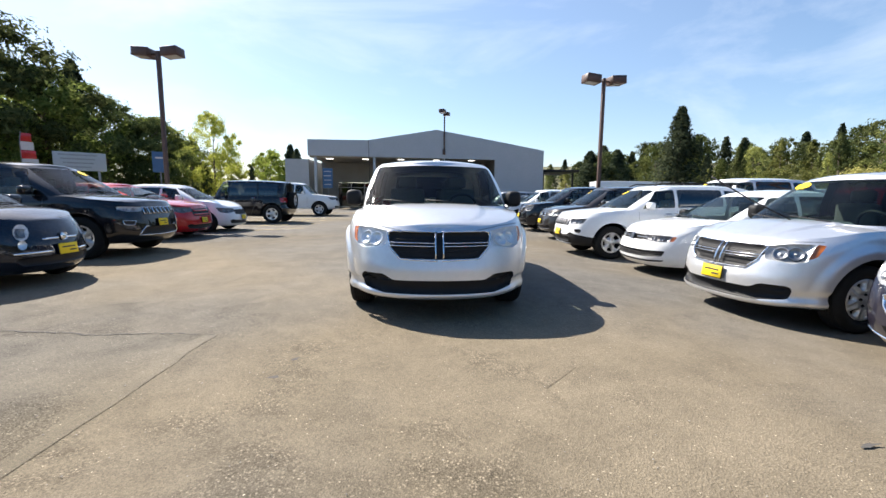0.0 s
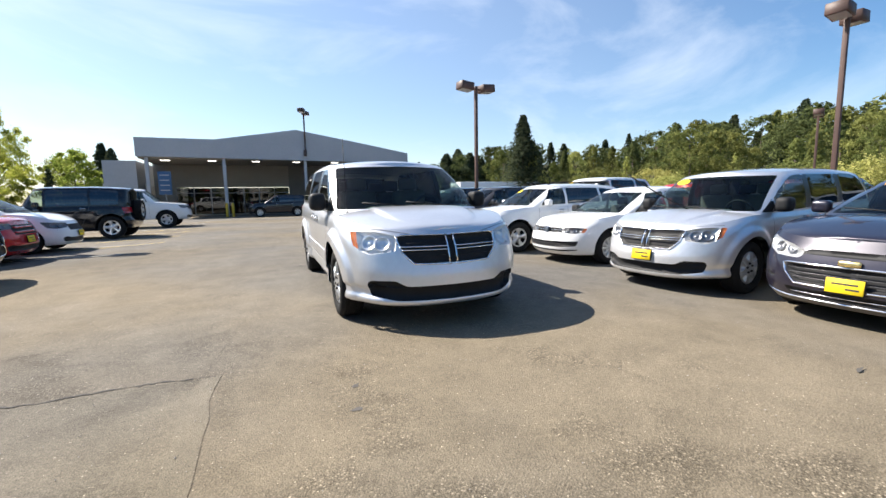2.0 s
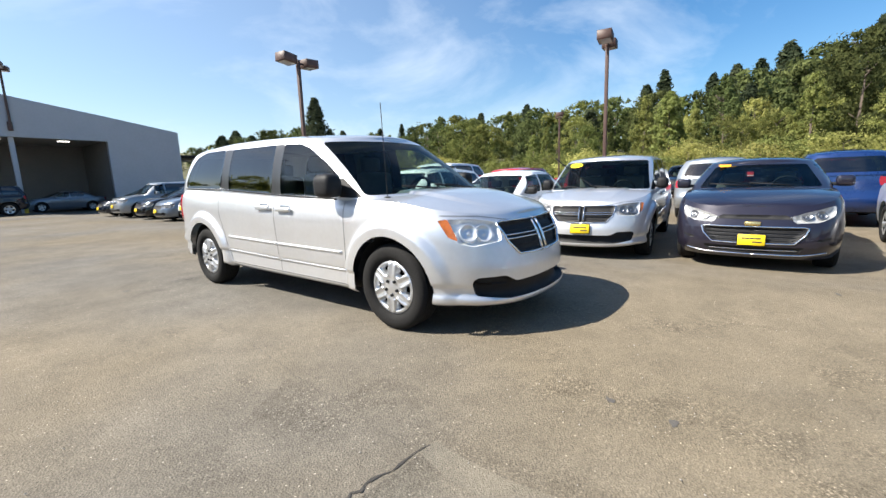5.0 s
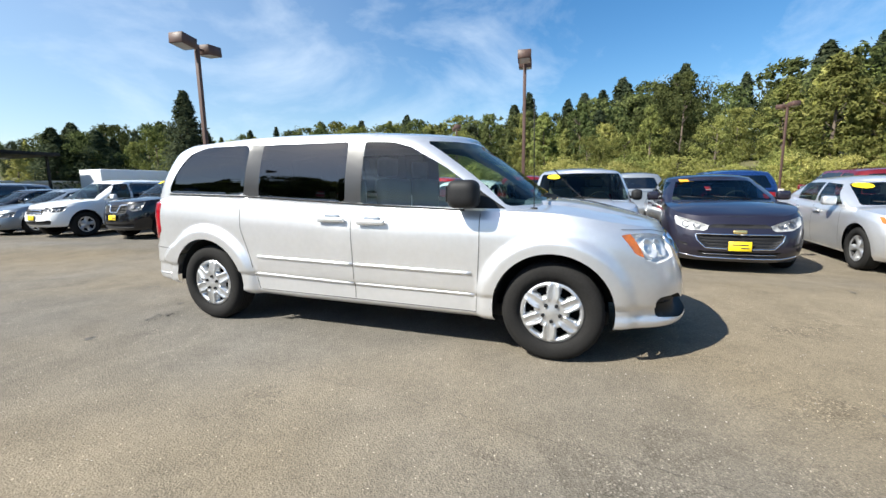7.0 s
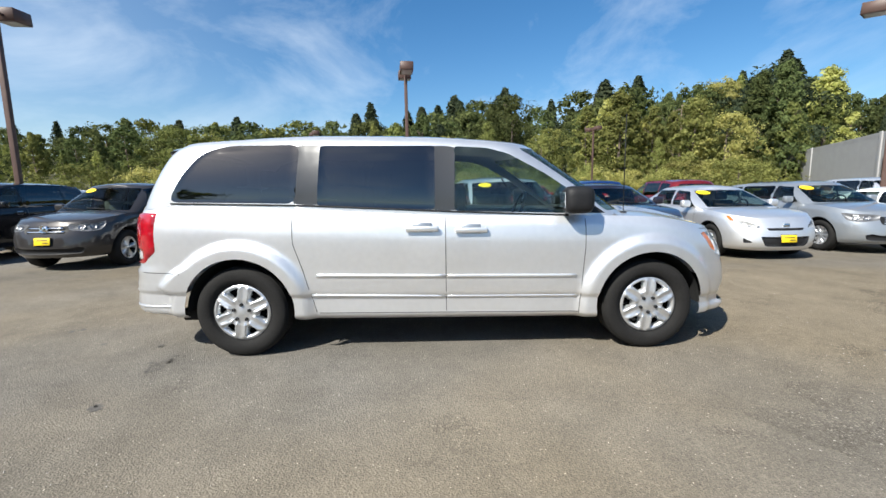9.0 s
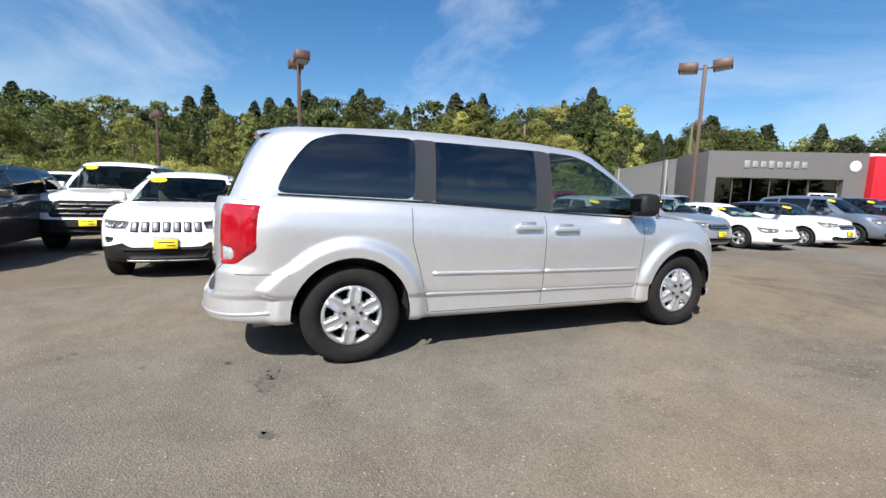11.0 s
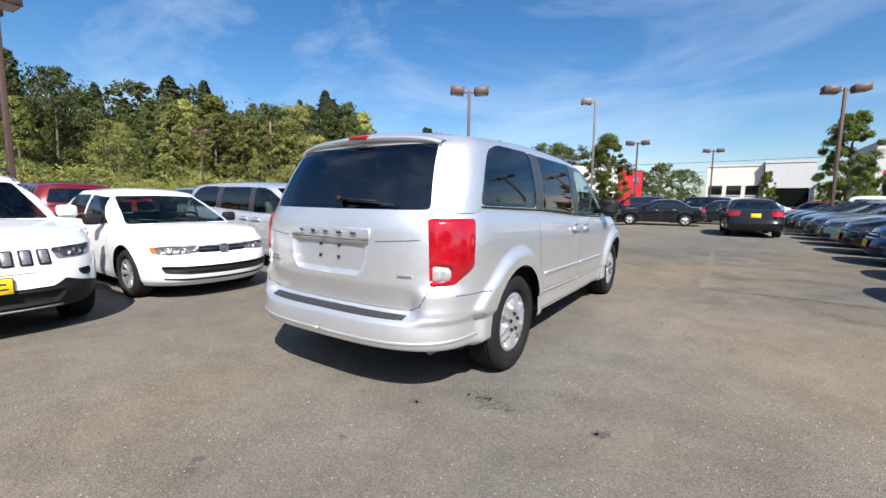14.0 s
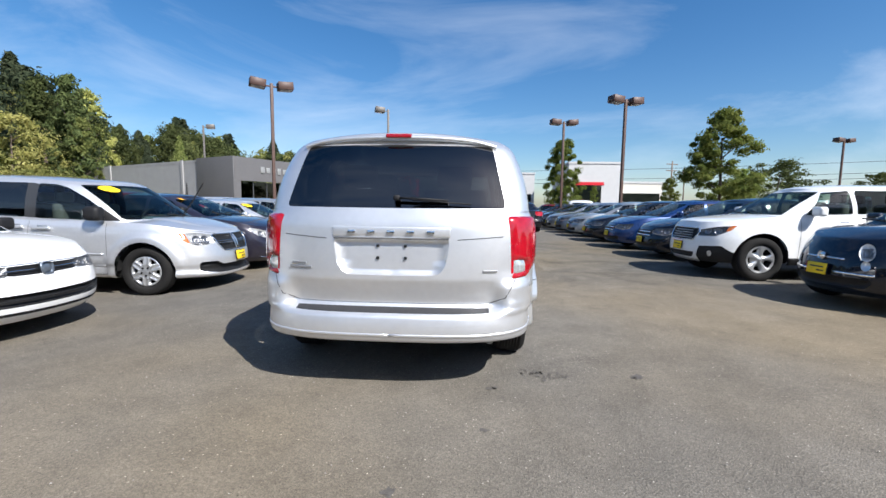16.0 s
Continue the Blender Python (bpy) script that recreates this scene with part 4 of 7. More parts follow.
    S["mouldings"] = [([(0.56, 0.585), (1.53, 0.60)], "side", 0.026, 0.011, None, "side_moulding"), ([(1.55, 0.60), (2.50, 0.62)], "side", 0.026, 0.011, None, "side_moulding"),
                      ([(0.54, 0.425), (1.53, 0.44)], "side", 0.028, 0.011, None, "door_crease"), ([(1.55, 0.44), (2.55, 0.465)], "side", 0.028, 0.011, None, "door_crease"),
                      ([(0.0, 0.385), (0.6, 0.385), (1.15, 0.395), (1.36, 0.40)], "rq", 0.020, 0.005, None, "bumper_crease")]
    S["handles"] = [(1.71, 0.955), (1.35, 0.94)]
    S["seats"], S["seat_up"] = [1.15, 2.05, 2.95], 0.26
    S["plate_z"] = 0.44
    S["housing"] = HOUSING
    return S


def van_face(car, lower, green, body, ref):
    """Cross-shaped grille bars, bumper lip and rear fittings of a minivan."""
    for z in (0.742, 0.714):
        v, f = ribbon(lower, [(0.045, z - 0.003), (0.465 - (0.735 - z) * 0.3, z + 0.003)], "front", ref, 0.011, thick=0.014)
        for s in (1, -1):
            part("grille_bar", mesh_of("grille_bar", v if s > 0 else flip(v), f), CHROME, body, "chrome grille bar")
    v, f = ribbon(lower, [(0.036, 0.825), (0.036, 0.60)], "front", ref, 0.016, thick=0.016)
    for s in (1, -1):
        part("grille_bar", mesh_of("grille_bar", v if s > 0 else flip(v), f), CHROME, body, "chrome grille bar")
    v, f = ribbon(lower, [(0.02, 0.840), (0.43, 0.846), (0.488, 0.832), (0.455, 0.70), (0.36, 0.60), (0.02, 0.583)], "front", ref, 0.016, thick=0.012)
    for s in (1, -1):
        part("grille_surround", mesh_of("grille_surround", v if s > 0 else flip(v), f), CHROME, body)
    for z in (0.775, 0.665):
        v, f = ribbon(lower, [(0.06, z), (0.41 if z > 0.7 else 0.36, z)], "front", ref, 0.004, thick=0.003)
        for s in (1, -1):
            part("grille_slat", mesh_of("grille_slat", v if s > 0 else flip(v), f), PLASTIC, body)


def van_rear(car, lower, green, body, ref):
    # lip over the rear window with the high brake light
    v, f = [], []
    rows_ = ((3.15, 0.018, 0.0), (3.40, 0.030, 0.0), (3.58, 0.024, 0.0), (3.68, 0.008, 0.0), (3.70, -0.006, 0.0), (3.69, -0.022, 0.0), (3.58, -0.030, 0.0))
    for y, dz, _ in rows_:
        for i in range(25):
            x = -0.64 + 1.28 * i / 24
            k = 1 - (x / 0.64) ** 2
            v.append((x, y - 0.05 * (1 - k), 1.585 + dz + 0.028 * k - 0.03 * (1 - k) ** 3))
    for r_ in range(len(rows_) - 1):
        for i in range(24):
            f.append((r_ * 25 + i, r_ * 25 + i + 1, (r_ + 1) * 25 + i + 1, (r_ + 1) * 25 + i))
    part("roof_spoiler", mesh_of("roof_spoiler", v, f), SILVER, body)
    gl = [(0.62, 1.035), (1.53, 1.078), (2.55, 1.135), (3.54, 1.165)]
    bv, bf = ribbon(green, gl, "side", ref, 0.014, thick=0.007)
    for s in (1, -1):
        part("window_trim", mesh_of("window_trim", bv if s > 0 else flip(bv), bf), PLASTIC, body, "black window sill trim")
    part("brake_light", box_bm((0.17, 0.03, 0.026), (0, 3.692, 1.612), 0.008), REDLENS, body, "red high brake light")
    # step pad that follows the bumper's bend
    xs = np.linspace(-0.60, 0.60, 25)
    p, n = find(lower, [(abs(x), 0.490) for x in xs], "rear", ref)
    rows_ = [(-0.030, 0.500), (-0.030, 0.512), (-0.036, 0.516), (-0.105, 0.541)]
    v = [(x, p[i][1] + dy, z) for dy, z in rows_ for i, x in enumerate(xs)]
    f = [(r_ * 25 + i, r_ * 25 + i + 1, (r_ + 1) * 25 + i + 1, (r_ + 1) * 25 + i) for r_ in range(3) for i in range(24)]
    part("bumper_step_pad", mesh_of("bumper_step_pad", v, f), STEP_PAD, body, "dark grey bumper step pad")

    def stuck(name, x, z, w, d, h, mat, lift, label=""):
        """A small block set flat on the tailgate."""
        p, n = find(lower, [(abs(x), z)], "rear", ref)
        k3 = np.array([1 if x >= 0 else -1, 1, 1])
        part(name, box_bm((w, d, h), (0, 0, 0), min(w, d, h) * 0.3), mat, body, label, m=facing(p[0] * k3, n[0] * k3, lift))
    for x in (-0.085, 0.085):
        for z in (0.915, 0.84):
            stuck("plate_screw", x, z, 0.018, 0.012, 0.018, PLASTIC, -0.024)
    for k in range(5):
        stuck("letter_block", -0.24 + 0.12 * k, 0.998, 0.045, 0.008, 0.020, CHROME, 0.012, "small chrome letter block")
    p, n = find(lower, [(0.34, 0.972)], "rear", ref)
    part("handle_panel", box_bm((0.72, 0.022, 0.064), (0, p[0][1] - 0.004, 0.998), 0.008), SILVER, body)
    part("handle_bar", box_bm((0.70, 0.030, 0.010), (0, p[0][1] - 0.002, 0.960), 0.004), SHUT, body, "dark grip gap under the handle panel")
    for x, z, w in ((0.58, 0.80, 0.10), (0.57, 0.775, 0.15), (-0.60, 0.765, 0.09)):
        stuck("badge_bar", x, z, w, 0.008, 0.014, GREYSTEEL_TRIM, 0.003)
    for z, x0, x1 in ((1.055, 0.94, 1.24), (1.01, 0.945, 1.23), (0.965, 0.95, 1.23), (0.87, 0.95, 1.21)):
        v, f = ribbon(lower, [(x0, z), (x1, z)], "rq", ref, 0.008, thick=0.0015)
        for s in (1, -1):
            part("lens_rib", mesh_of("lens_rib", v if s > 0 else flip(v), f), REDRIB, body)
    a = Vector((-0.02, 3.90, 1.205))
    part("rear_wiper", merge_bm(tube_bm([a, a + Vector((-0.16, 0.0, -0.005)), a + Vector((-0.32, -0.012, -0.015))], 0.008, 6), tube_bm([a + Vector((-0.10, 0.012, -0.012)), a + Vector((-0.46, -0.012, -0.035))], 0.005, 5), box_bm((0.04, 0.035, 0.035), a, 0.012)), PLASTIC, car, "rear wiper arm")
    part("tailpipe", tube_bm([(-0.62, 3.35, 0.27), (-0.62, 3.72, 0.262)], 0.026, 12), GREYSTEEL_TRIM, car)
    part("antenna", tube_bm([(-0.74, 0.15, 1.03), (-0.755, 0.16, 1.78)], 0.0035, 6), PLASTIC, car)
    part("antenna_base", box_bm((0.03, 0.05, 0.03), (-0.74, 0.15, 1.035), 0.01), PLASTIC, car)


S_VAN = van_measures(1.0)
hero = build_car(S_VAN, "minivan", "silver minivan with plastic wheel covers parked in the open aisle", "minivan", pose(-0.075, 0, 0), SILVER)
van_face(*hero)
van_rear(*hero)


# ---- ground ----
def asphalt(name, base, coarse, seed, patchy=0.50):
    m = material(name, base, 0.93, 0, 0, 0.15)
    n, l, b = nodes_of(m)
    co = n.new("ShaderNodeTexCoord")
    mp = n.new("ShaderNodeMapping")
    mp.inputs["Location"].default_value = (seed, seed * 2, 0)
    l.new(co.outputs["Object"], mp.inputs["Vector"])

    def noise_node(scale, detail, rough=0.55):
        t = n.new("ShaderNodeTexNoise")
        t.inputs["Scale"].default_value, t.inputs["Detail"].default_value, t.inputs["Roughness"].default_value = scale, detail, rough
        l.new(mp.outputs[0], t.inputs["Vector"])
        return t.outputs["Fac"]

    def ramp(src, stops):
        r = n.new("ShaderNodeValToRGB")
        r.color_ramp.elements[0].position, r.color_ramp.elements[0].color = stops[0][0], (*[stops[0][1]] * 3, 1)
        r.color_ramp.elements[1].position, r.color_ramp.elements[1].color = stops[1][0], (*[stops[1][1]] * 3, 1)
        l.new(src, r.inputs["Fac"])
        return r.outputs["Color"]

    def mul(a, c):
        x = n.new("ShaderNodeMixRGB")
        x.blend_type = "MULTIPLY"
        x.inputs["Fac"].default_value = 1
        l.new(a, x.inputs["Color1"])
        l.new(c, x.inputs["Color2"])
        return x.outputs[0]
    tone = n.new("ShaderNodeMixRGB")
    tone.inputs["Color1"].default_value = (base[0] * 0.92, base[1] * 0.98, base[2] * 1.10, 1)
    tone.inputs["Color2"].default_value = (base[0] * 1.05, base[1] * 1.0, base[2] * 0.90, 1)
    wide = n.new("ShaderNodeTexNoise")
    wide.inputs["Scale"].default_value, wide.inputs["Detail"].default_value = 0.16, 4
    l.new(co.outputs["Object"], wide.inputs["Vector"])
    l.new(ramp(wide.outputs["Fac"], ((0.40, 0.0), (0.60, 1.0))), tone.inputs["Fac"])
    cells = n.new("ShaderNodeTexVoronoi")
    cells.inputs["Scale"].default_value = coarse
    l.new(mp.outputs[0], cells.inputs["Vector"])
    hsv = n.new("ShaderNodeSeparateColor")
    l.new(cells.outputs["Color"], hsv.inputs["Color"])
    stone = ramp(hsv.outputs[0], ((0.20, 0.86), (1.0, 1.15)))
    c = mul(tone.outputs[0], stone)
    fine = n.new("ShaderNodeTexVoronoi")
    fine.inputs["Scale"].default_value = coarse * 2.7
    l.new(mp.outputs[0], fine.inputs["Vector"])
    sep = n.new("ShaderNodeSeparateColor")
    l.new(fine.outputs["Color"], sep.inputs["Color"])
    c = mul(c, ramp(sep.outputs[1], ((0.15, 0.80), (1.0, 1.22))))
    # pale aggregate stones that lie open in patches
    open_stone = n.new("ShaderNodeTexVoronoi")
    open_stone.inputs["Scale"].default_value = coarse * 0.85
    l.new(mp.outputs[0], open_stone.inputs["Vector"])
    osep = n.new("ShaderNodeSeparateColor")
    l.new(open_stone.outputs["Color"], osep.inputs["Color"])
    patches = n.new("ShaderNodeMixRGB")
    patches.inputs["Color1"].default_value = (1, 1, 1, 1)
    l.new(ramp(noise_node(1.1, 5, 0.6), ((patchy, 0.0), (patchy + 0.14, 1.0))), patches.inputs["Fac"])
    tint = n.new("ShaderNodeValToRGB")
    tint.color_ramp.elements[0].position, tint.color_ramp.elements[0].color = 0.0, (0.55, 0.55, 0.55, 1)
    tint.color_ramp.elements[1].position, tint.color_ramp.elements[1].color = 1.0, (1.8, 1.8, 1.84, 1)
    for at, val in ((0.22, 0.80), (0.74, 1.03), (0.88, 1.36)):
        el = tint.color_ramp.elements.new(at)
        el.color = (val, val, val, 1)
    l.new(osep.outputs[2], tint.inputs["Fac"])
    # stone relief put into colour: shade darkened in at the cell edges
    gaps = ramp(open_stone.outputs["Distance"], ((0.30, 1.06), (0.72, 0.58)))
    l.new(mul(tint.outputs["Color"], gaps), patches.inputs["Color2"])
    c = mul(c, patches.outputs[0])
    c = mul(c, ramp(noise_node(0.22, 5), ((0.33, 0.80), (0.68, 1.16))))
    c = mul(c, ramp(noise_node(2.3, 6, 0.65), ((0.30, 0.82), (0.62, 1.08))))
    c = mul(c, ramp(noise_node(0.9, 8, 0.75), ((0.24, 0.45), (0.34, 1.0))))
    fleck = n.new("ShaderNodeTexVoronoi")
    fleck.inputs["Scale"].default_value = 75
    l.new(mp.outputs[0], fleck.inputs["Vector"])
    fsep = n.new("ShaderNodeSeparateColor")
    l.new(fleck.outputs["Color"], fsep.inputs["Color"])
    rare = n.new("ShaderNodeValToRGB")
    rare.color_ramp.interpolation = "CONSTANT"
    rare.color_ramp.elements[0].position, rare.color_ramp.elements[0].color = 0.0, (0.45, 0.45, 0.45, 1)
    rare.color_ramp.elements[1].position, rare.color_ramp.elements[1].color = 0.012, (1, 1, 1, 1)
    el = rare.color_ramp.elements.new(0.974)
    el.color = (2.6, 2.65, 2.7, 1)
    l.new(fsep.outputs[0], rare.inputs["Fac"])
    inner = n.new("ShaderNodeMixRGB")
    inner.inputs["Color1"].default_value = (1, 1, 1, 1)
    l.new(ramp(fleck.outputs["Distance"], ((0.24, 1.0), (0.34, 0.0))), inner.inputs["Fac"])
    l.new(rare.outputs["Color"], inner.inputs["Color2"])
    c = mul(c, inner.outputs[0])
    l.new(c, b.inputs["Base Color"])
    bp = n.new("ShaderNodeBump")
    bp.inputs["Strength"].default_value, bp.inputs["Distance"].default_value = 0.6, 0.006
    l.new(cells.outputs["Distance"], bp.inputs["Height"])
    l.new(bp.outputs[0], b.inputs["Normal"])
    return m


ASPHALT = asphalt("asphalt", (0.179, 0.155, 0.120), 110, 0.0, 0.60)
ASPHALT_ROUGH = asphalt("asphalt_coarse", (0.179, 0.155, 0.120), 110, 0.0, 0.47)
ASPHALT_PATCH = asphalt("asphalt_patch", (0.172, 0.151, 0.118), 110, 7.0, 0.47)
ASPHALT_FINE = asphalt("asphalt_seal", (0.182, 0.161, 0.127), 160, 11.0, 0.70)
TAR = vary(material("crack_tar", (0.040, 0.036, 0.031), 0.85), 6, 0.3)
STAIN = vary(material("oil_stain", (0.086, 0.078, 0.068), 0.85), 25, 0.45)
LINE_WHITE = vary(material("worn_line_paint", (0.36, 0.35, 0.32), 0.8), 5, 0.45)
LINE_YELLOW = vary(material("worn_yellow_paint", (0.50, 0.38, 0.14), 0.8), 5, 0.35)
CONCRETE = vary(material("concrete", (0.42, 0.40, 0.36), 0.9), 3, 0.15, bump=0.3, bump_scale=50)


def ground_height(x):
    """The lot's eastern bays lie a little lower than the aisle."""
    a, b = min(1, max(0, (x - 1.6) / 2.4)), min(1, max(0, (x - 24) / 10))
    return -0.15 * a * a * (3 - 2 * a) * (1 - b * b * (3 - 2 * b))


def sheet(name, outline, z, mat, label, category, kind="structure", thick=0.0):
    v = [(x, y, z) for x, y in outline]
    n = len(v)
    f = [tuple(range(n))]
    if thick:
        v += [(x, y, z - thick) for x, y in outline]
        f += [(i, i + n, (i + 1) % n + n, (i + 1) % n) for i in range(n)]
    ob = part(name, mesh_of(name, v, f, False), mat, None)
    return tagged(ob, label, category, kind=kind)


bm = bmesh.new()
gxs = [-900, -400, -150, -60, -30, -15, -8, -4, 0, 1.6, 1.9, 2.2, 2.5, 2.8, 3.1, 3.4, 3.7, 4.0, 8, 15, 24, 26, 28, 30, 32, 34, 60, 150, 400, 900]
gys = [-900, -300, -120, -70, -45] + [3 * k - 36 for k in range(27)] + [60, 90, 150, 400, 900]
gv = [[bm.verts.new((x, y, ground_height(x))) for y in gys] for x in gxs]
for i in range(len(gxs) - 1):
    for k in range(len(gys) - 1):
        bm.faces.new((gv[i][k], gv[i + 1][k], gv[i + 1][k + 1], gv[i][k + 1])).smooth = True
ground = part("ground", bm, ASPHALT, None)
tagged(ground, "worn grey-brown asphalt of a car sales lot", "ground", kind="structure")
rnd = random.Random(4)


def ragged(x0, y0, x1, y1, step=0.3, amp=0.05):
    pts = []
    for (a, b), (c, d) in (((x0, y0), (x1, y0)), ((x1, y0), (x1, y1)), ((x1, y1), (x0, y1)), ((x0, y1), (x0, y0))):
        n = max(1, int(math.hypot(c - a, d - b) / step))
        pts += [(a + (c - a) * i / n + rnd.uniform(-amp, amp), b + (d - b) * i / n + rnd.uniform(-amp, amp)) for i in range(n)]
    return pts


sheet("pavement", ragged(-14, -7.5, 0.7, -0.15, 0.35, 0.22), 0.002, ASPHALT_ROUGH, "coarse older asphalt with open gravel", "pavement")
sheet("pavement", ragged(-14, -7.2, -1.99, -1.17, 0.4, 0.02), 0.0040, ASPHALT_PATCH, "smooth rectangular asphalt repair patch", "pavement")


strip = [(-1.96 + rnd.uniform(-0.02, 0.02), -1.17 - 0.2 * k) for k in range(30)]
sheet("pavement", strip + [(x - 0.13 + rnd.uniform(-0.03, 0.03), y) for x, y in strip[::-1]], 0.0050, ASPHALT_FINE, "smooth pale seal along the edge of the repair patch", "pavement")


def crack(points, width, mat, label):
    """A thin uneven seam along points."""
    pts = []
    for (a, b), (c, d) in zip(points, points[1:]):
        n = max(1, int(math.hypot(c - a, d - b) / 0.04))
        pts += [(a + (c - a) * i / n, b + (d - b) * i / n) for i in range(n)]
    pts.append(points[-1])
    pts = [(x + 0.035 * noise.noise((x * 3.1, y * 3.1, 1)), y + 0.035 * noise.noise((x * 3.1, y * 3.1, 7))) for x, y in pts]
    v, f = [], []
    for i, (x, y) in enumerate(pts):
        q, p = pts[min(i + 1, len(pts) - 1)], pts[max(i - 1, 0)]
        t = Vector((q[0] - p[0], q[1] - p[1])).normalized()
        j = rnd.uniform(-0.014, 0.014)
        w = width * rnd.uniform(0.15, 1.3) * 0.5
        v += [(x - t.y * (w + j), y + t.x * (w + j), 0.0058), (x + t.y * (w - j), y - t.x * (w - j), 0.0058)]
    for i in range(len(pts) - 1):
        f.append((2 * i, 2 * i + 1, 2 * i + 3, 2 * i + 2))
    ob = part("crack", mesh_of("crack", v, f, False), mat, None)
    return tagged(ob, label, "crack", kind="structure")


crack([(-9.5, -0.75), (-6.0, -0.92), (-3.85, -1.0), (-3.0, -1.13), (-1.97, -1.16)], 0.017, TAR, "thin dark open seam in the asphalt")
crack([(-2.05, -1.1), (-1.7, 1.4), (-1.6, 2.2)], 0.0025, TAR, "fine crack along an old paving joint")
crack([(-3.2, -6.5), (-2.4, -8.5), (-1.2, -13.0)], 0.004, TAR, "fine crack along an old paving joint")


def blot(x, y, rx, ry, turn, mat=None, label="dark oil stain on the asphalt"):
    z = 0.0042 if x < 0.7 and y < -0.15 else 0.0025
    v = [(x, y, z)]
    n = 40
    k = rnd.uniform(0, 9)
    for i in range(n):
        a = 2 * math.pi * i / n
        s = 0.75 + 0.55 * noise.noise((math.cos(a) * 1.6 + k, math.sin(a) * 1.6, k)) + rnd.uniform(-0.07, 0.07)
        px, py = rx * s * math.cos(a), ry * s * math.sin(a)
        v.append((x + px * math.cos(turn) - py * math.sin(turn), y + px * math.sin(turn) + py * math.cos(turn), z))
    ob = part("oil_stain", mesh_of("oil_stain", v, [(0, i + 1, (i + 1) % n + 1) for i in range(n)], False), mat or STAIN, None)
    return tagged(ob, label, "stain", kind="structure")


for x, y, a, b, t in ((-0.70, 3.89, 0.050, 0.030, 0.3), (-0.735, 3.87, 0.03, 0.02, 1.0), (-0.235, 4.91, 0.040, 0.032, 1.2), (-0.285, 4.965, 0.045, 0.030, 0.4), (-0.64, 4.40, 0.035, 0.022, 0.2), (-1.73, 3.61, 0.06, 0.045, 0.9), (-1.69, 3.63, 0.03, 0.02, 0.2), (-1.15, -1.72, 0.045, 0.02, 0.8), (-1.20, -2.02, 0.04, 0.022, 0.3), (1.9, -2.9, 0.07, 0.018, 0.1), (2.5, -4.3, 0.10, 0.02, -0.2)):
    blot(x, y, a, b, t)
# a wider spill of many dabs behind the minivan
for k in range(34):
    q = k / 33
    blot(-0.96 - 0.27 * q + rnd.gauss(0, 0.035), 3.60 + 0.07 * q + rnd.gauss(0, 0.035), rnd.uniform(0.008, 0.034), rnd.uniform(0.006, 0.018), rnd.uniform(0, 3), label="small dab of an oil spill on the asphalt")
PEBBLE = vary(material("pebble_grey", (0.33, 0.30, 0.26), 0.9), 20, 0.3)
rp = random.Random(8)
pv, pf = [], []
for i in range(3000):
    a, d = rp.uniform(0, 2 * math.pi), 1.2 + 6.5 * rp.random()
    x, y = -1.6 + d * math.cos(a), 1.2 + d * math.sin(a) * 1.2
    s = rp.uniform(0.002, 0.0048)
    k = len(pv)
    for dx, dy, dz in ((-1, -0.7, 0), (1, -0.8, 0), (0.8, 1, 0), (-0.9, 0.8, 0), (0.1, 0, 0.9)):
        pv.append((x + dx * s, y + dy * s * rp.uniform(0.7, 1.2), ground_height(x) + 0.009 + dz * s))
    pf += [(k, k + 1, k + 4), (k + 1, k + 2, k + 4), (k + 2, k + 3, k + 4), (k + 3, k, k + 4)]
grit = part("loose_grit", mesh_of("loose_grit", pv, pf, False), PEBBLE, None)
tagged(grit, "scattered pale grit lying on the asphalt", "grit", kind="stuff")
for i in range(2, 10):
    y = 2.3 + i * 2.55
    for x0, x1, mat in ((-9.5, -4.7, LINE_WHITE),):
        sheet("line", [(x0, y), (x1, y), (x1, y + 0.09), (x0, y + 0.09)], 0.0135, mat, "faded white parking bay line", "marking")
for i in range(4):
    y = 9.0 + i * 2.5
    sheet("line", [(-6.4, y), (-4.4, y + 1.5), (-4.4, y + 1.62), (-6.4, y + 0.12)], 0.0137, LINE_YELLOW, "faded yellow diagonal marking", "marking")

# ---- lamps of the lot ----
BROWN = vary(material("brown_painted_steel", (0.084, 0.047, 0.036), 0.55), 4, 0.2, bump=0.1, bump_scale=60)
LENS_FLAT = material("lamp_lens", (0.35, 0.34, 0.32), 0.3)


def street_lamp(x, y, h, turn, single=False, mat=None, label="tall brown steel lot lamp with two box heads"):
    mat = mat or BROWN
    lamp = thing("lot_lamp", label, "lamp post", "lamps of the car lot", pose(x, y, ground_height(x), 0, 0, turn))
    part("pole", box_bm((0.125, 0.125, h), (0, 0, h / 2), 0.018, 2), mat, lamp)
    part("base_plate", box_bm((0.34, 0.34, 0.03), (0, 0, 0.66), 0.006), mat, lamp)
    v, f = lathe([(0.001, 0.65), (0.30, 0.65), (0.30, 0.0)], 24, "z")
    part("footing", mesh_of("footing", v, f), CONCRETE, lamp, "round concrete footing")
    for s in ((1,) if single else (1, -1)):
        part("arm", box_bm((0.24, 0.06, 0.06), (s * 0.14, 0, h - 0.12), 0.01), mat, lamp)
        b = box_bm((0.60, 0.50, 0.31), (0, 0, 0), 0.012, 1)
        head = part("lamp_head", b, mat, lamp, m=pose(s * 0.54, 0, h - 0.06, 0, -s * 5, 0))
        part("lens", box_bm((0.48, 0.40, 0.02), (0, 0, -0.16), 0.006), LENS_FLAT, head, "flat pale lamp lens")
    return lamp


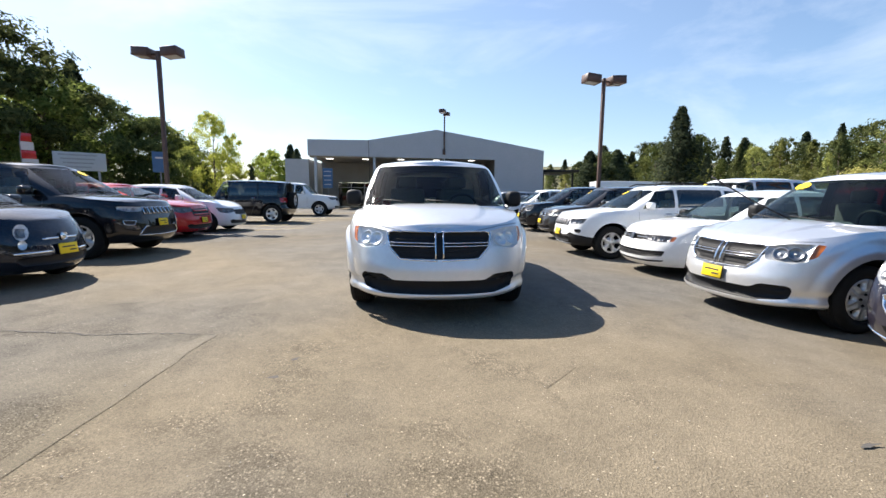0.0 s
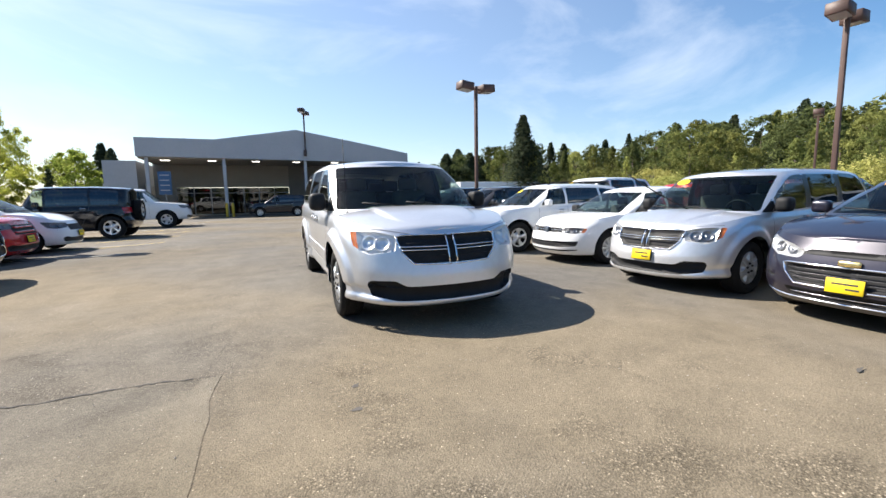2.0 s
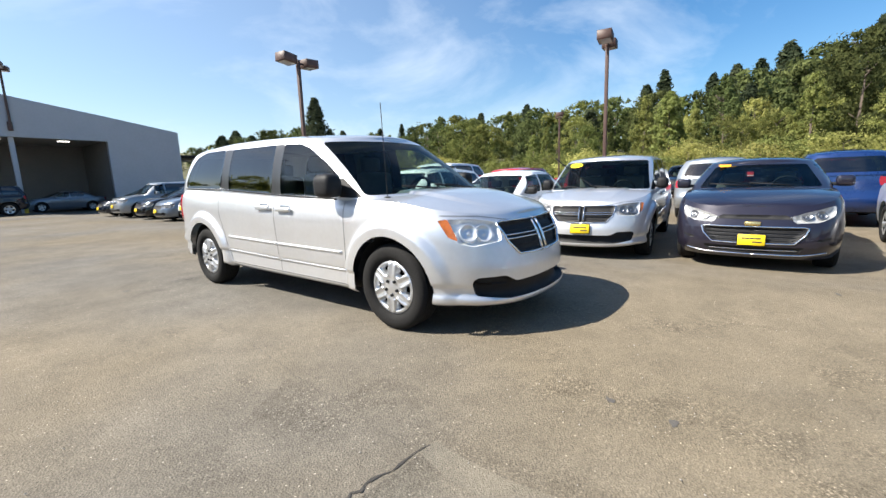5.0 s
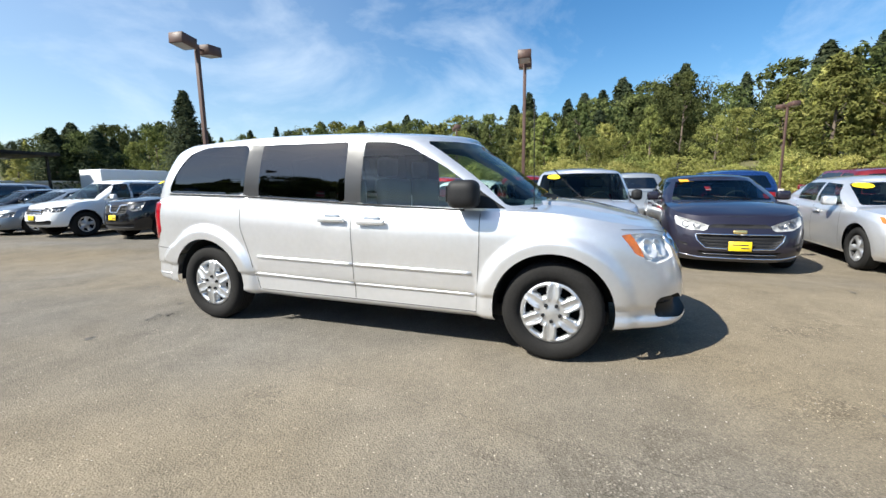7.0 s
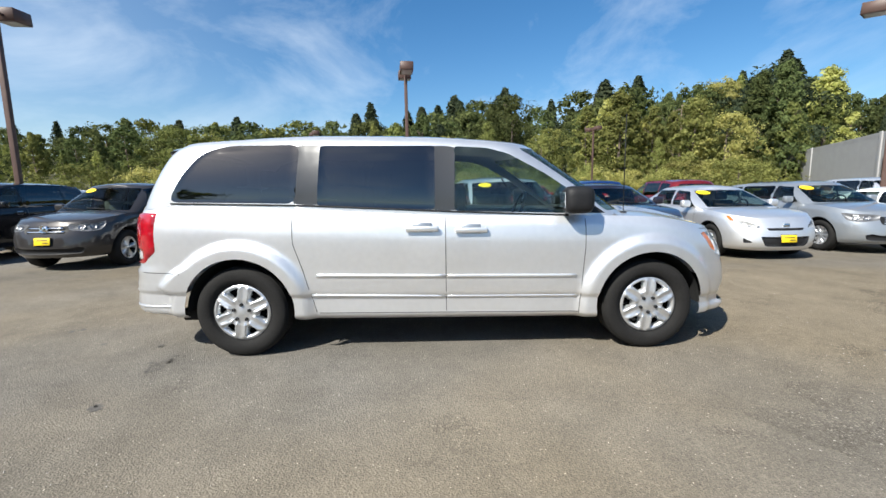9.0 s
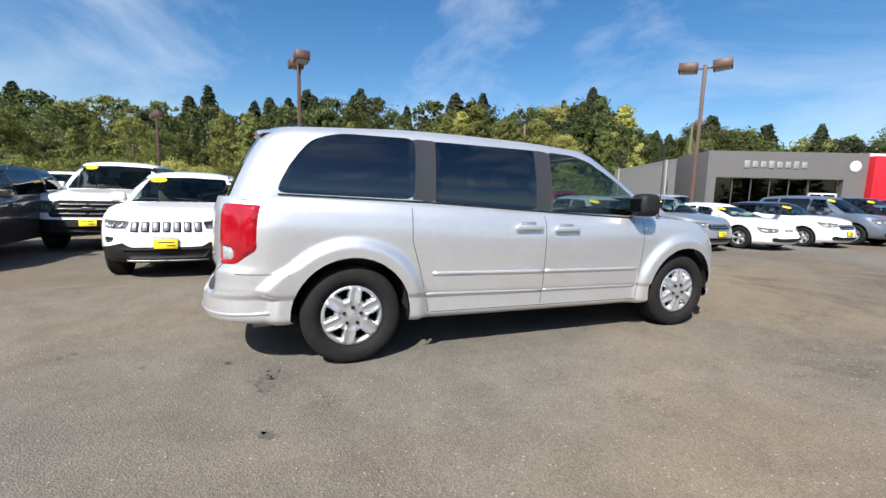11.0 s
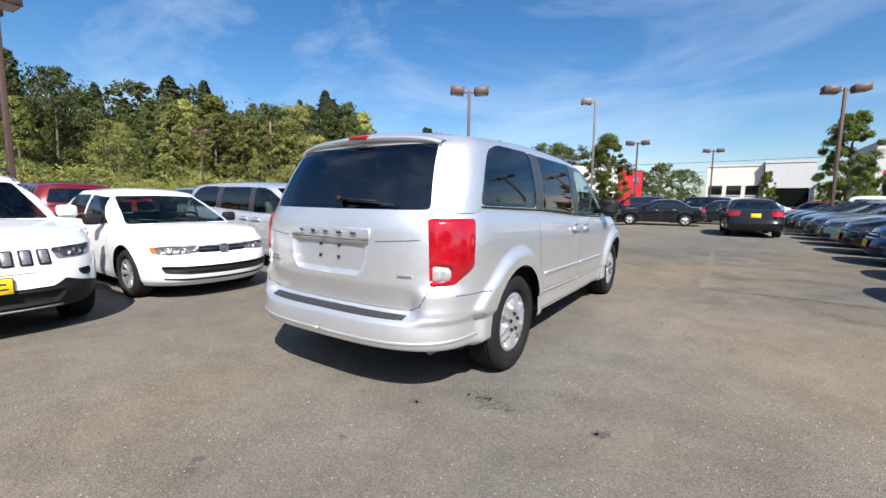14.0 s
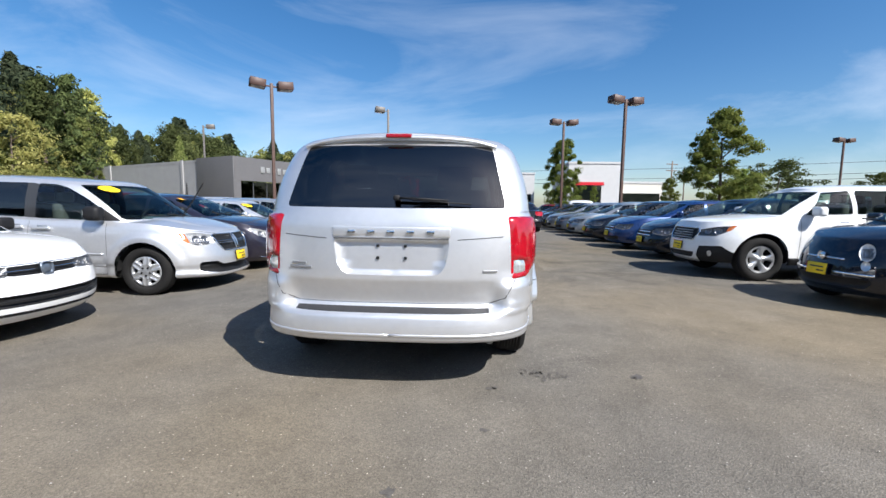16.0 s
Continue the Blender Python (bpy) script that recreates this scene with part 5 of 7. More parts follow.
for x, y, h, turn in ((6.99, 12.2, 6.0, 8), (13.7, 2.7, 6.25, 8), (7.70, -11.1, 6.3, 35), (-9.7, 11.8, 6.3, -6), (-7.9, -14.4, 6.3, 20), (-6.4, -20.6, 6.5, 10), (-1.1, -40.3, 6.1, 5), (29.4, 10.8, 5.9, 25), (34, -12.6, 6.6, 20), (3.65, -30.0, 6.0, 5), (-30, -29, 6.8, 15)):
    street_lamp(x, y, h, turn)
GREYSTEEL = vary(material("galvanised_steel", (0.36, 0.36, 0.35), 0.5, 0.5), 4, 0.15)
LAMPGREY = vary(material("weathered_lamp_steel", (0.15, 0.135, 0.12), 0.55, 0.2), 4, 0.15)
street_lamp(4.72, -21.2, 7.5, 20, True, LAMPGREY, "tall brown-grey steel lamp with one box head")

street_lamp(21.2, -27.5, 7.65, 200, True, LAMPGREY, "grey steel lamp with one box head beside the dealer hall")

# ---- northern showroom ----
STUCCO = vary(material("white_stucco", (0.50, 0.50, 0.50), 0.85), 1.2, 0.06, bump=0.15, bump_scale=30)
# walls under the canopy: its shade is put into both colours, deeper right
TAUPE_SHADED = vary(material("taupe_shaded_wall", (0.27, 0.25, 0.22), 0.85), 1.2, 0.08, bump=0.15, bump_scale=30)
TAUPE_DEEP_SHADE = vary(material("taupe_deep_shade_wall", (0.17, 0.16, 0.15), 0.85), 1.2, 0.08, bump=0.15, bump_scale=30)
FASCIA = vary(material("pale_grey_metal_fascia", (0.43, 0.44, 0.465), 0.5, 0.1), 0.8, 0.06)
SOFFIT = vary(material("soffit_board", (0.36, 0.33, 0.29), 0.8), 2, 0.08)
GLASS_SHOP = glass("shop_window", (0.10, 0.12, 0.12))
ALU = material("window_aluminium", (0.20, 0.20, 0.205), 0.4, 0.7)
YPAINT = vary(material("yellow_bollard_paint", (0.65, 0.40, 0.03), 0.6), 6, 0.15)


def prism(outline_xz, y0, y1):
    """A slab with an outline in x and z, from y0 to y1."""
    n = len(outline_xz)
    v = [(x, y0, z) for x, z in outline_xz] + [(x, y1, z) for x, z in outline_xz]
    f = [tuple(range(n)), tuple(range(2 * n - 1, n - 1, -1))] + [(i, i + n, (i + 1) % n + n, (i + 1) % n) for i in range(n)]
    return mesh_of("slab", v, f, False)


shop = thing("showroom", "pale grey showroom building with a gabled fascia over a deep canopy", "building")
part("fascia", prism([(-10.2, 4.72), (-10.2, 6.12), (-4.9, 6.12), (1.25, 7.12), (6.6, 6.22), (6.6, 4.55)], 34.0, 34.4), FASCIA, shop)
part("side_gable", prism([(6.6, -0.3), (6.6, 6.22), (11.1, 5.42), (11.1, -0.3)], 34.0, 34.4), FASCIA, shop)
part("roof", prism([(-10.2, 6.0), (-4.9, 6.0), (1.25, 7.0), (11.1, 5.3), (11.1, 5.1), (-10.2, 4.9)], 34.4, 62), FASCIA, shop)
part("side_wall", box_bm((0.3, 27.5, 5.5), (10.93, 48.2, 2.45), 0), FASCIA, shop)
part("soffit", box_bm((16.7, 6.0, 0.12), (-1.8, 37.4, 4.66), 0), SOFFIT, shop)
part("back_wall", box_bm((9.6, 0.3, 2.1), (-4.0, 40.35, 3.62), 0), TAUPE_SHADED, shop)
part("back_wall", box_bm((6.0, 0.3, 5.0), (3.8, 40.35, 2.2), 0), TAUPE_DEEP_SHADE, shop)
part("back_wall", box_bm((1.6, 0.3, 4.7), (-9.6, 40.35, 2.35), 0), TAUPE_SHADED, shop)
part("recess_wall", box_bm((0.3, 6.0, 5.0), (6.75, 37.3, 2.2), 0), TAUPE_DEEP_SHADE, shop)
part("floor_slab", box_bm((9.6, 6, 0.1), (-4, 43.5, 0.05), 0), CONCRETE, shop)
part("inner_wall", box_bm((9.6, 0.2, 2.6), (-4.0, 46.5, 1.3), 0), SOFFIT, shop)
for i in range(7):
    x = -8.1 + i * 1.37
    win = part("shop_window", box_bm((1.29, 0.02, 2.42), (x, 40.4, 1.31), 0), GLASS_SHOP, shop)
    part("mullion", box_bm((0.07, 0.12, 2.56), (x - 0.685, 40.38, 1.28), 0), ALU, win)
    part("transom", box_bm((1.3, 0.1, 0.06), (x, 40.36, 2.05), 0), ALU, win)
for x in (-9.6, -4.35, 1.9):
    part("column", box_bm((0.24, 0.24, 4.7), (x, 34.35, 2.35), 0.01), FASCIA, shop)
for i in range(5):
    x = -8.6 + i * 3.3
    part("soffit_lamp", box_bm((0.6, 0.3, 0.06), (x, 35.6, 4.57), 0.01), material("soffit_lamp_glow", (0.9, 0.9, 0.85), 0.4, emit=(1, 0.97, 0.9), emit_power=1.2), shop)
for x, y in ((-4.35, 33.7), (-3.9, 33.6), (1.9, 33.7)):
    b = thing("bollard", "yellow steel guard post before the showroom", "bollard", "guard posts", pose(x, y, 0))
    v, f = lathe([(0.001, 1.1), (0.06, 1.08), (0.10, 1.0), (0.10, 0.0)], 16, "z")
    part("post", mesh_of("post", v, f), YPAINT, b)
    part("cap", box_bm((0.14, 0.14, 0.02), (0, 0, 1.105), 0.006), YPAINT, b)
rl = thing("roof_lamp", "brown twin box lamp on a short pole at the showroom fascia", "lamp", m=pose(1.95, 33.9, 0, 0, 0, 70))
part("pole", box_bm((0.11, 0.11, 3.7), (0, 0, 6.83), 0.015), BROWN, rl)
part("bracket", box_bm((0.26, 0.2, 0.5), (0, 0.02, 5.2), 0.02), BROWN, rl)
for s in (1, -1):
    part("arm", box_bm((0.34, 0.06, 0.06), (s * 0.19, 0, 8.56), 0.01), BROWN, rl)
    head = part("lamp_head", box_bm((0.64, 0.50, 0.29), (0, 0, 0), 0.012, 1), BROWN, rl, m=pose(s * 0.62, 0, 8.6, 0, -s * 4, 0))
    part("lens", box_bm((0.50, 0.40, 0.02), (0, 0, -0.15), 0.006), LENS_FLAT, head, "flat pale lamp lens")
annex = thing("annex", "low white side building beside the showroom", "building")
part("wall", box_bm((3.0, 14, 2.7), (-12.2, 46, 1.35), 0), STUCCO, annex)
part("parapet", box_bm((3.1, 14.1, 0.2), (-12.2, 46, 2.8), 0), FASCIA, annex)
part("wall", box_bm((2.2, 6, 4.6), (-11.9, 39.6, 2.3), 0), FASCIA, annex)
canopy = thing("service_canopy", "thin dark flat canopy beside the showroom", "canopy", m=pose(0, 0, -0.15))
part("roof_slab", box_bm((3.4, 6.0, 0.22), (13.2, 38, 3.85), 0.02), PLASTIC, canopy)
for x in (11.7, 14.6):
    part("post", box_bm((0.14, 0.14, 3.8), (x, 36, 1.9), 0), PLASTIC, canopy)
shed = thing("low_shed", "low pale metal shed beyond the lot", "building", m=pose(0, 0, -0.15))
part("wall", box_bm((26, 8, 2.0), (24, 49, 1.0), 0), FASCIA, shed)
part("roof", box_bm((26.6, 8.6, 0.25), (24, 49, 2.12), 0.02), STUCCO, shed)
trailer = thing("box_trailer", "long white box trailer parked beyond the cars", "trailer", m=pose(0, 0, -0.15))
part("box", box_bm((9.0, 2.4, 2.2), (20.5, 34, 1.75), 0.06), WHITE, trailer)
part("chassis", box_bm((8.6, 1.2, 0.3), (20.5, 34, 0.55), 0.02), DARK, trailer)
BANNER = vary(material("blue_banner_cloth", (0.06, 0.13, 0.25), 0.7), 3, 0.15)
ban = thing("banner_sign", "tall blue printed banner sign at the showroom", "sign", m=pose(-8.4, 33.6, 0))
part("board", box_bm((0.85, 0.06, 1.75), (0, 0, 2.7), 0.01), BANNER, ban)
for k in range(4):
    part("print_bar", box_bm((0.6, 0.01, 0.07), (0, -0.037, 3.3 - 0.38 * k), 0), STUCCO, ban)
part("post", box_bm((0.08, 0.08, 1.9), (0, 0, 0.95), 0), ALU, ban)
board = thing("notice_board", "white lettered notice board on posts", "sign", m=pose(-22.0, 24.0, 0, 0, 0, 38))
part("board", box_bm((2.6, 0.25, 1.15), (0, 0, 3.2), 0.02), STUCCO, board)
for k in range(4):
    part("print_bar", box_bm((1.9 - 0.2 * k, 0.01, 0.09), (-0.1, -0.132, 3.60 - 0.25 * k), 0), GREYSTEEL, board)
for s in (-0.9, 0.9):
    part("post", box_bm((0.12, 0.12, 2.65), (s, 0, 1.325), 0), GREYSTEEL, board)
for x, y in ((-15.6, 21.5),):
    ban2 = thing("banner_sign", "small blue printed banner on a steel post", "sign", m=pose(x, y, 0, 0, 0, 30))
    part("board", box_bm((0.75, 0.05, 1.2), (0, 0, 3.05), 0.01), BANNER, ban2)
    part("print_bar", box_bm((0.45, 0.01, 0.1), (0, -0.031, 3.3), 0), STUCCO, ban2)
    part("post", box_bm((0.07, 0.07, 2.5), (0, 0, 1.25), 0), ALU, ban2)
flag = thing("feather_flag", "red and white striped feather flag", "flag", m=pose(-14.8, 11.8, 0, 0, 0, 50))
part("pole", tube_bm([(0, 0, 0), (0, 0, 3.0), (0.05, 0, 3.4)], 0.015, 6), ALU, flag)
for k in range(6):
    part("stripe", box_bm((0.55 - 0.05 * k, 0.012, 0.3), (0.27 - 0.02 * k, 0, 1.65 + 0.31 * k), 0.003), RED if k % 2 else STUCCO, flag)

# ---- southern showroom, turned to the road ----
GREYPANEL = vary(material("dark_grey_panel", (0.145, 0.14, 0.14), 0.55, 0.2), 1.0, 0.07)
GREYSIDE = vary(material("grey_block_wall", (0.33, 0.325, 0.32), 0.85), 1.5, 0.08)
REDPANEL = vary(material("red_panel", (0.55, 0.012, 0.025), 0.45), 1.0, 0.05)
WHITEPANEL = vary(material("white_panel", (0.62, 0.62, 0.62), 0.6), 1.0, 0.05)
south_dir = math.degrees(math.atan2(-0.898, -0.439))
HALL = pose(16.8, -23.9, -0.15, 0, 0, south_dir)
hall = thing("dealer_hall", "dark grey flat-roofed dealer hall with a glazed front", "building", m=HALL)
# local x runs along the front, local y into the house
part("side_wall", box_bm((0.3, 27, 4.7), (0.15, 13.5, 2.35), 0), GREYSIDE, hall)
for k in (1, 4):
    part("pilaster", box_bm((0.08, 0.35, 4.75), (-0.04, 2.5 + 4.0 * k, 2.37), 0.01), GREYSIDE, hall)
part("corner_return", box_bm((0.12, 4.6, 4.86), (-0.03, 2.1, 2.38), 0.01), GREYPANEL, hall)
part("fascia", box_bm((10.0, 0.4, 1.75), (5.0, 0.0, 3.93), 0), GREYPANEL, hall)
part("corner_pier", box_bm((0.5, 0.4, 3.05), (0.25, 0.0, 1.525), 0), GREYPANEL, hall)
part("end_pier", box_bm((1.4, 0.4, 3.05), (9.3, 0.0, 1.525), 0), GREYPANEL, hall)
part("roof", box_bm((10.0, 27, 0.2), (5, 13.6, 4.5), 0), GREYSIDE, hall)
part("inner_wall", box_bm((10, 0.2, 3), (5, 6, 1.5), 0), DARK, hall)
for k in range(5):
    w = part("shop_window", box_bm((1.2, 0.02, 3.0), (1.1 + 1.22 * k, 0.1, 1.5), 0), GLASS_SHOP, hall)
    part("mullion", box_bm((0.05, 0.08, 3.0), (1.72 + 1.22 * k, 0.08, 1.5), 0), ALU, w)
d = part("entrance_door", box_bm((1.7, 0.03, 3.0), (7.6, 0.1, 1.5), 0), GLASS_SHOP, hall)
for x in (6.75, 7.6, 8.45):
    part("door_frame", box_bm((0.1, 0.08, 2.1), (x, 0.07, 1.05), 0), WHITEPANEL, d)
part("door_frame", box_bm((1.8, 0.08, 0.1), (7.6, 0.07, 2.1), 0), WHITEPANEL, d)
for k in range(8):
    part("sign_letter", box_bm((0.34, 0.05, 0.42 if k % 3 else 0.5), (2.4 + 0.52 * k, -0.23, 3.95), 0.03), GREYSTEEL, hall, "grey block letter of the wall sign")
v, f = lathe([(0.001, 0.04), (0.30, 0.03), (0.36, 0.0)], 24, "z")
part("round_sign", mesh_of("round_sign", v, f), WHITEPANEL, hall, m=pose(9.2, -0.24, 3.95, 90, 0, 0))
hall2 = thing("dealer_hall", "white dealer hall with two red entrance blocks", "building", m=HALL)
part("front_wall", box_bm((8.4, 0.4, 2.6), (17.9, 0.3, 3.7), 0), WHITEPANEL, hall2)
part("front_wall", box_bm((8.4, 0.4, 0.8), (17.9, 0.3, 0.4), 0), WHITEPANEL, hall2)
part("inner_wall", box_bm((8.4, 0.1, 1.8), (17.9, 1.4, 1.6), 0), DARK, hall2)
for k in range(7):
    w = part("shop_window", box_bm((1.1, 0.02, 1.6), (14.35 + 1.2 * k, 0.35, 1.6), 0), GLASS_SHOP, hall2)
    part("mullion", box_bm((0.08, 0.1, 1.6), (13.76 + 1.2 * k, 0.33, 1.6), 0), WHITEPANEL, w)
    part("transom", box_bm((1.15, 0.08, 0.06), (14.35 + 1.2 * k, 0.33, 1.75), 0), WHITEPANEL, w)
part("red_block", box_bm((3.7, 2.2, 4.6), (11.85, 0.4, 2.3), 0.02), REDPANEL, hall2, "tall red entrance block")
part("red_block", box_bm((2.9, 1.6, 4.75), (22.8, 0.0, 2.37), 0.02), REDPANEL, hall2, "tall red entrance block")
part("roof", box_bm((14, 20, 0.2), (17, 10.6, 4.8), 0), WHITEPANEL, hall2)
for x, z in ((12.6, 3.95), (23.1, 3.75)):
    v, f = lathe([(0.001, 0.05), (0.42, 0.04), (0.5, 0.0)], 24, "z")
    part("round_sign", mesh_of("round_sign", v, f), CHROME, hall2, m=pose(x, -0.84, z, 90, 0, 0))
for x in (11.0, 12.8):
    part("flood_light", box_bm((0.3, 0.4, 0.25), (x, -0.95, 3.0), 0.03), WHITEPANEL, hall2)
annex2 = thing("roof_block", "low grey rear wing of the dealer hall", "building", m=HALL)
part("wall", box_bm((9, 16, 4.3), (5.4, 36, 2.15), 0), GREYSIDE, annex2)
part("parapet", box_bm((9.2, 16.2, 0.2), (5.4, 36, 4.4), 0), WHITEPANEL, annex2)

# ---- far buildings to the south ----
CREAM = vary(material("cream_render", (0.62, 0.59, 0.53), 0.85), 0.7, 0.06)


def far_house(x0, x1, y, h, mat, label, bands=(), red=False, turn=0):
    ob = thing("far_building", label, "building", m=pose((x0 + x1) / 2, y, 0, 0, 0, turn))
    w = abs(x1 - x0)
    part("wall", box_bm((w, 12, h), (0, -6, h / 2), 0), mat, ob)
    part("parapet", box_bm((w + 0.2, 12.2, 0.3), (0, -6, h + 0.1), 0), STUCCO, ob)
    for a, b, z0, z1 in bands:
        win = part("window_band", box_bm(((b - a) * w, 0.08, z1 - z0), ((a + b - 1) / 2 * w, 0.03, (z0 + z1) / 2), 0), GLASS_SHOP, ob)
        part("sill", box_bm(((b - a) * w, 0.2, 0.12), ((a + b - 1) / 2 * w, 0.05, z0 - 0.06), 0), STUCCO, win)
    if red:
        part("red_stripe", box_bm((w * 0.6, 0.1, 0.45), (w * 0.1, 0.06, h * 0.62), 0), REDPANEL, ob)
    return ob


far_house(0.2, -6.8, -72, 6.9, CREAM, "long cream commercial building with ribbon windows", [(0.05, 0.28, 2.6, 4.0), (0.36, 0.62, 2.6, 4.0), (0.7, 0.95, 2.6, 4.0)])
far_house(-6.9, -12.5, -71, 7.2, STUCCO, "white commercial building beside a street tree", [(0.1, 0.9, 0.2, 3.6)])
far_house(-15.5, -23.0, -58, 7.8, STUCCO, "white dealer building with a red stripe over its entrance", [(0.35, 0.9, 0.3, 4.6)], True)
far_house(-23.5, -31, -62, 5.2, CREAM, "low grey shop with a dark window band", [(0.05, 0.95, 2.2, 3.6)])
far_house(70, 40, -55, 3.2, CREAM, "low shed with a rusty red roof", [], False)
# utility poles and wires
WOODPOLE = vary(material("weathered_pole_wood", (0.16, 0.12, 0.09), 0.9), 4, 0.25)
for x, y, h in ((-36, -70, 9.5), (-52, -98, 10.5), (47, -28, 11), (50, -25, 7.5)):
    up = thing("utility_pole", "weathered wooden utility pole with crossarms", "utility pole", m=pose(x, y, 0, 0, 0, 20))
    part("pole", tube_bm([(0, 0, 0), (0, 0, h)], 0.17, 10, 0.11), WOODPOLE, up)
    for z in (h - 0.5, h - 1.6):
        part("crossarm", box_bm((2.4, 0.12, 0.14), (0, 0, z), 0.01), WOODPOLE, up)
WIRE = material("cable_black", (0.03, 0.03, 0.03), 0.6)
for k, (z0, z1) in enumerate(((9.2, 9.6), (7.6, 8.0), (7.0, 7.2))):
    a, b = Vector((40, -88, z0)), Vector((-90, -48, z1))
    pts = [a.lerp(b, i / 24) - Vector((0, 0, 1.6 * (1 - (2 * i / 24 - 1) ** 2))) for i in range(25)]
    w = part("overhead_wire", tube_bm(pts, 0.03, 5), WIRE, None)
    tagged(w, "black overhead wire along the street", "wire")

# ---- planted island ----
MULCH = vary(material("dry_mulch", (0.20, 0.13, 0.08), 0.95), 5, 0.3, bump=0.5, bump_scale=30, distance=0.03)
isl = part("kerb", mesh_of("kerb", *(lambda n: ([(6.0 + 2.2 * math.cos(2 * math.pi * i / n), -31.0 + 4.0 * math.sin(2 * math.pi * i / n), z) for z in (-0.2, 0.02) for i in range(n)], [(i, (i + 1) % n, (i + 1) % n + n, i + n) for i in range(n)] + [tuple(range(n, 2 * n))]))(24), False), CONCRETE, None)
tagged(isl, "raised concrete kerb of a planted island", "kerb", kind="structure")
bed = part("planting_bed", mesh_of("bed", *(lambda n: ([(6.0 + 2.0 * math.cos(2 * math.pi * i / n), -31.0 + 3.8 * math.sin(2 * math.pi * i / n), 0.025) for i in range(n)], [tuple(range(n))]))(24), False), MULCH, None)
tagged(bed, "dry brown mulch bed inside the kerb", "planting bed", kind="structure")


# ---- trees ----
def foliage(name, c, c2, trans=0.35):
    m = bpy.data.materials.new(name)
    m.use_nodes = True
    n, l = m.node_tree.nodes, m.node_tree.links
    n.clear()
    out = n.new("ShaderNodeOutputMaterial")
    geo = n.new("ShaderNodeNewGeometry")
    info = n.new("ShaderNodeObjectInfo")
    ramp = n.new("ShaderNodeValToRGB")
    ramp.color_ramp.elements[0].color, ramp.color_ramp.elements[1].color = (*c, 1), (*c2, 1)
    l.new(geo.outputs["Random Per Island"], ramp.inputs["Fac"])
    hsv = n.new("ShaderNodeHueSaturation")
    mr = n.new("ShaderNodeMapRange")
    mr.inputs["To Min"].default_value, mr.inputs["To Max"].default_value = 0.68, 1.34
    hue = n.new("ShaderNodeMapRange")
    hue.inputs["To Min"].default_value, hue.inputs["To Max"].default_value = 0.485, 0.515
    scatter = n.new("ShaderNodeMath")
    scatter.operation = "FRACT"
    times = n.new("ShaderNodeMath")
    times.operation = "MULTIPLY"
    times.inputs[1].default_value = 37.0
    l.new(info.outputs["Random"], times.inputs[0])
    l.new(times.outputs[0], scatter.inputs[0])
    l.new(scatter.outputs[0], hue.inputs["Value"])
    l.new(hue.outputs[0], hsv.inputs["Hue"])
    l.new(info.outputs["Random"], mr.inputs["Value"])
    l.new(mr.outputs[0], hsv.inputs["Value"])
    l.new(ramp.outputs["Color"], hsv.inputs["Color"])
    d = n.new("ShaderNodeBsdfDiffuse")
    t = n.new("ShaderNodeBsdfTranslucent")
    mix = n.new("ShaderNodeMixShader")
    mix.inputs["Fac"].default_value = trans
    l.new(hsv.outputs[0], d.inputs["Color"])
    l.new(hsv.outputs[0], t.inputs["Color"])
    l.new(d.outputs[0], mix.inputs[1])
    l.new(t.outputs[0], mix.inputs[2])
    l.new(mix.outputs[0], out.inputs["Surface"])
    return m


LEAF_MID = foliage("leaf_mid_green", (0.100, 0.122, 0.034), (0.270, 0.280, 0.095), 0.42)
LEAF_DARK = foliage("leaf_dark_green", (0.052, 0.068, 0.026), (0.150, 0.172, 0.066), 0.4)
LEAF_LIGHT = foliage("leaf_yellow_green", (0.215, 0.225, 0.060), (0.46, 0.44, 0.155), 0.45)
LEAF_FIR = foliage("needle_green", (0.028, 0.040, 0.024), (0.085, 0.100, 0.056), 0.35)
# light green poplar, its colour brightened further to hold the backlit glow
LEAF_POPLAR_LIT = foliage("poplar_leaf_lit", (0.24, 0.30, 0.05), (0.42, 0.44, 0.11), 0.62)
LEAF_STREET = foliage("street_tree_leaf", (0.12, 0.17, 0.04), (0.27, 0.30, 0.09), 0.6)
BARK = vary(material("bark", (0.11, 0.085, 0.065), 0.95), 5, 0.3, bump=0.6, bump_scale=25, distance=0.03, stretch=(1, 1, 0.3))


def leaf_mesh(name, centres, outs, sizes, rng, droop=0.0):
    """Small leaves at the centres, each at its own angle, turned mostly to the outside of its clump."""
    n = len(centres)
    c = np.asarray(centres)
    d = rng.normal(size=(n, 3))
    d[:, 2] -= droop
    d /= np.linalg.norm(d, axis=1, keepdims=True)
    face = np.asarray(outs) * 1.1 + rng.normal(size=(n, 3)) * 0.55
    e = np.cross(d, face)
    e /= np.maximum(np.linalg.norm(e, axis=1, keepdims=True), 1e-6)
    d = np.cross(face, e)
    d /= np.maximum(np.linalg.norm(d, axis=1, keepdims=True), 1e-6)
    s = np.asarray(sizes)[:, None]
    v = np.stack([c - d * s, c + e * s * 0.75, c + d * s], 1).reshape(-1, 3)
    me = bpy.data.meshes.new(name)
    me.vertices.add(3 * n)
    me.vertices.foreach_set("co", v.ravel())
    me.loops.add(3 * n)
    me.loops.foreach_set("vertex_index", np.arange(3 * n))
    me.polygons.add(n)
    me.polygons.foreach_set("loop_start", np.arange(0, 3 * n, 3))
    me.update(calc_edges=True)
    return me


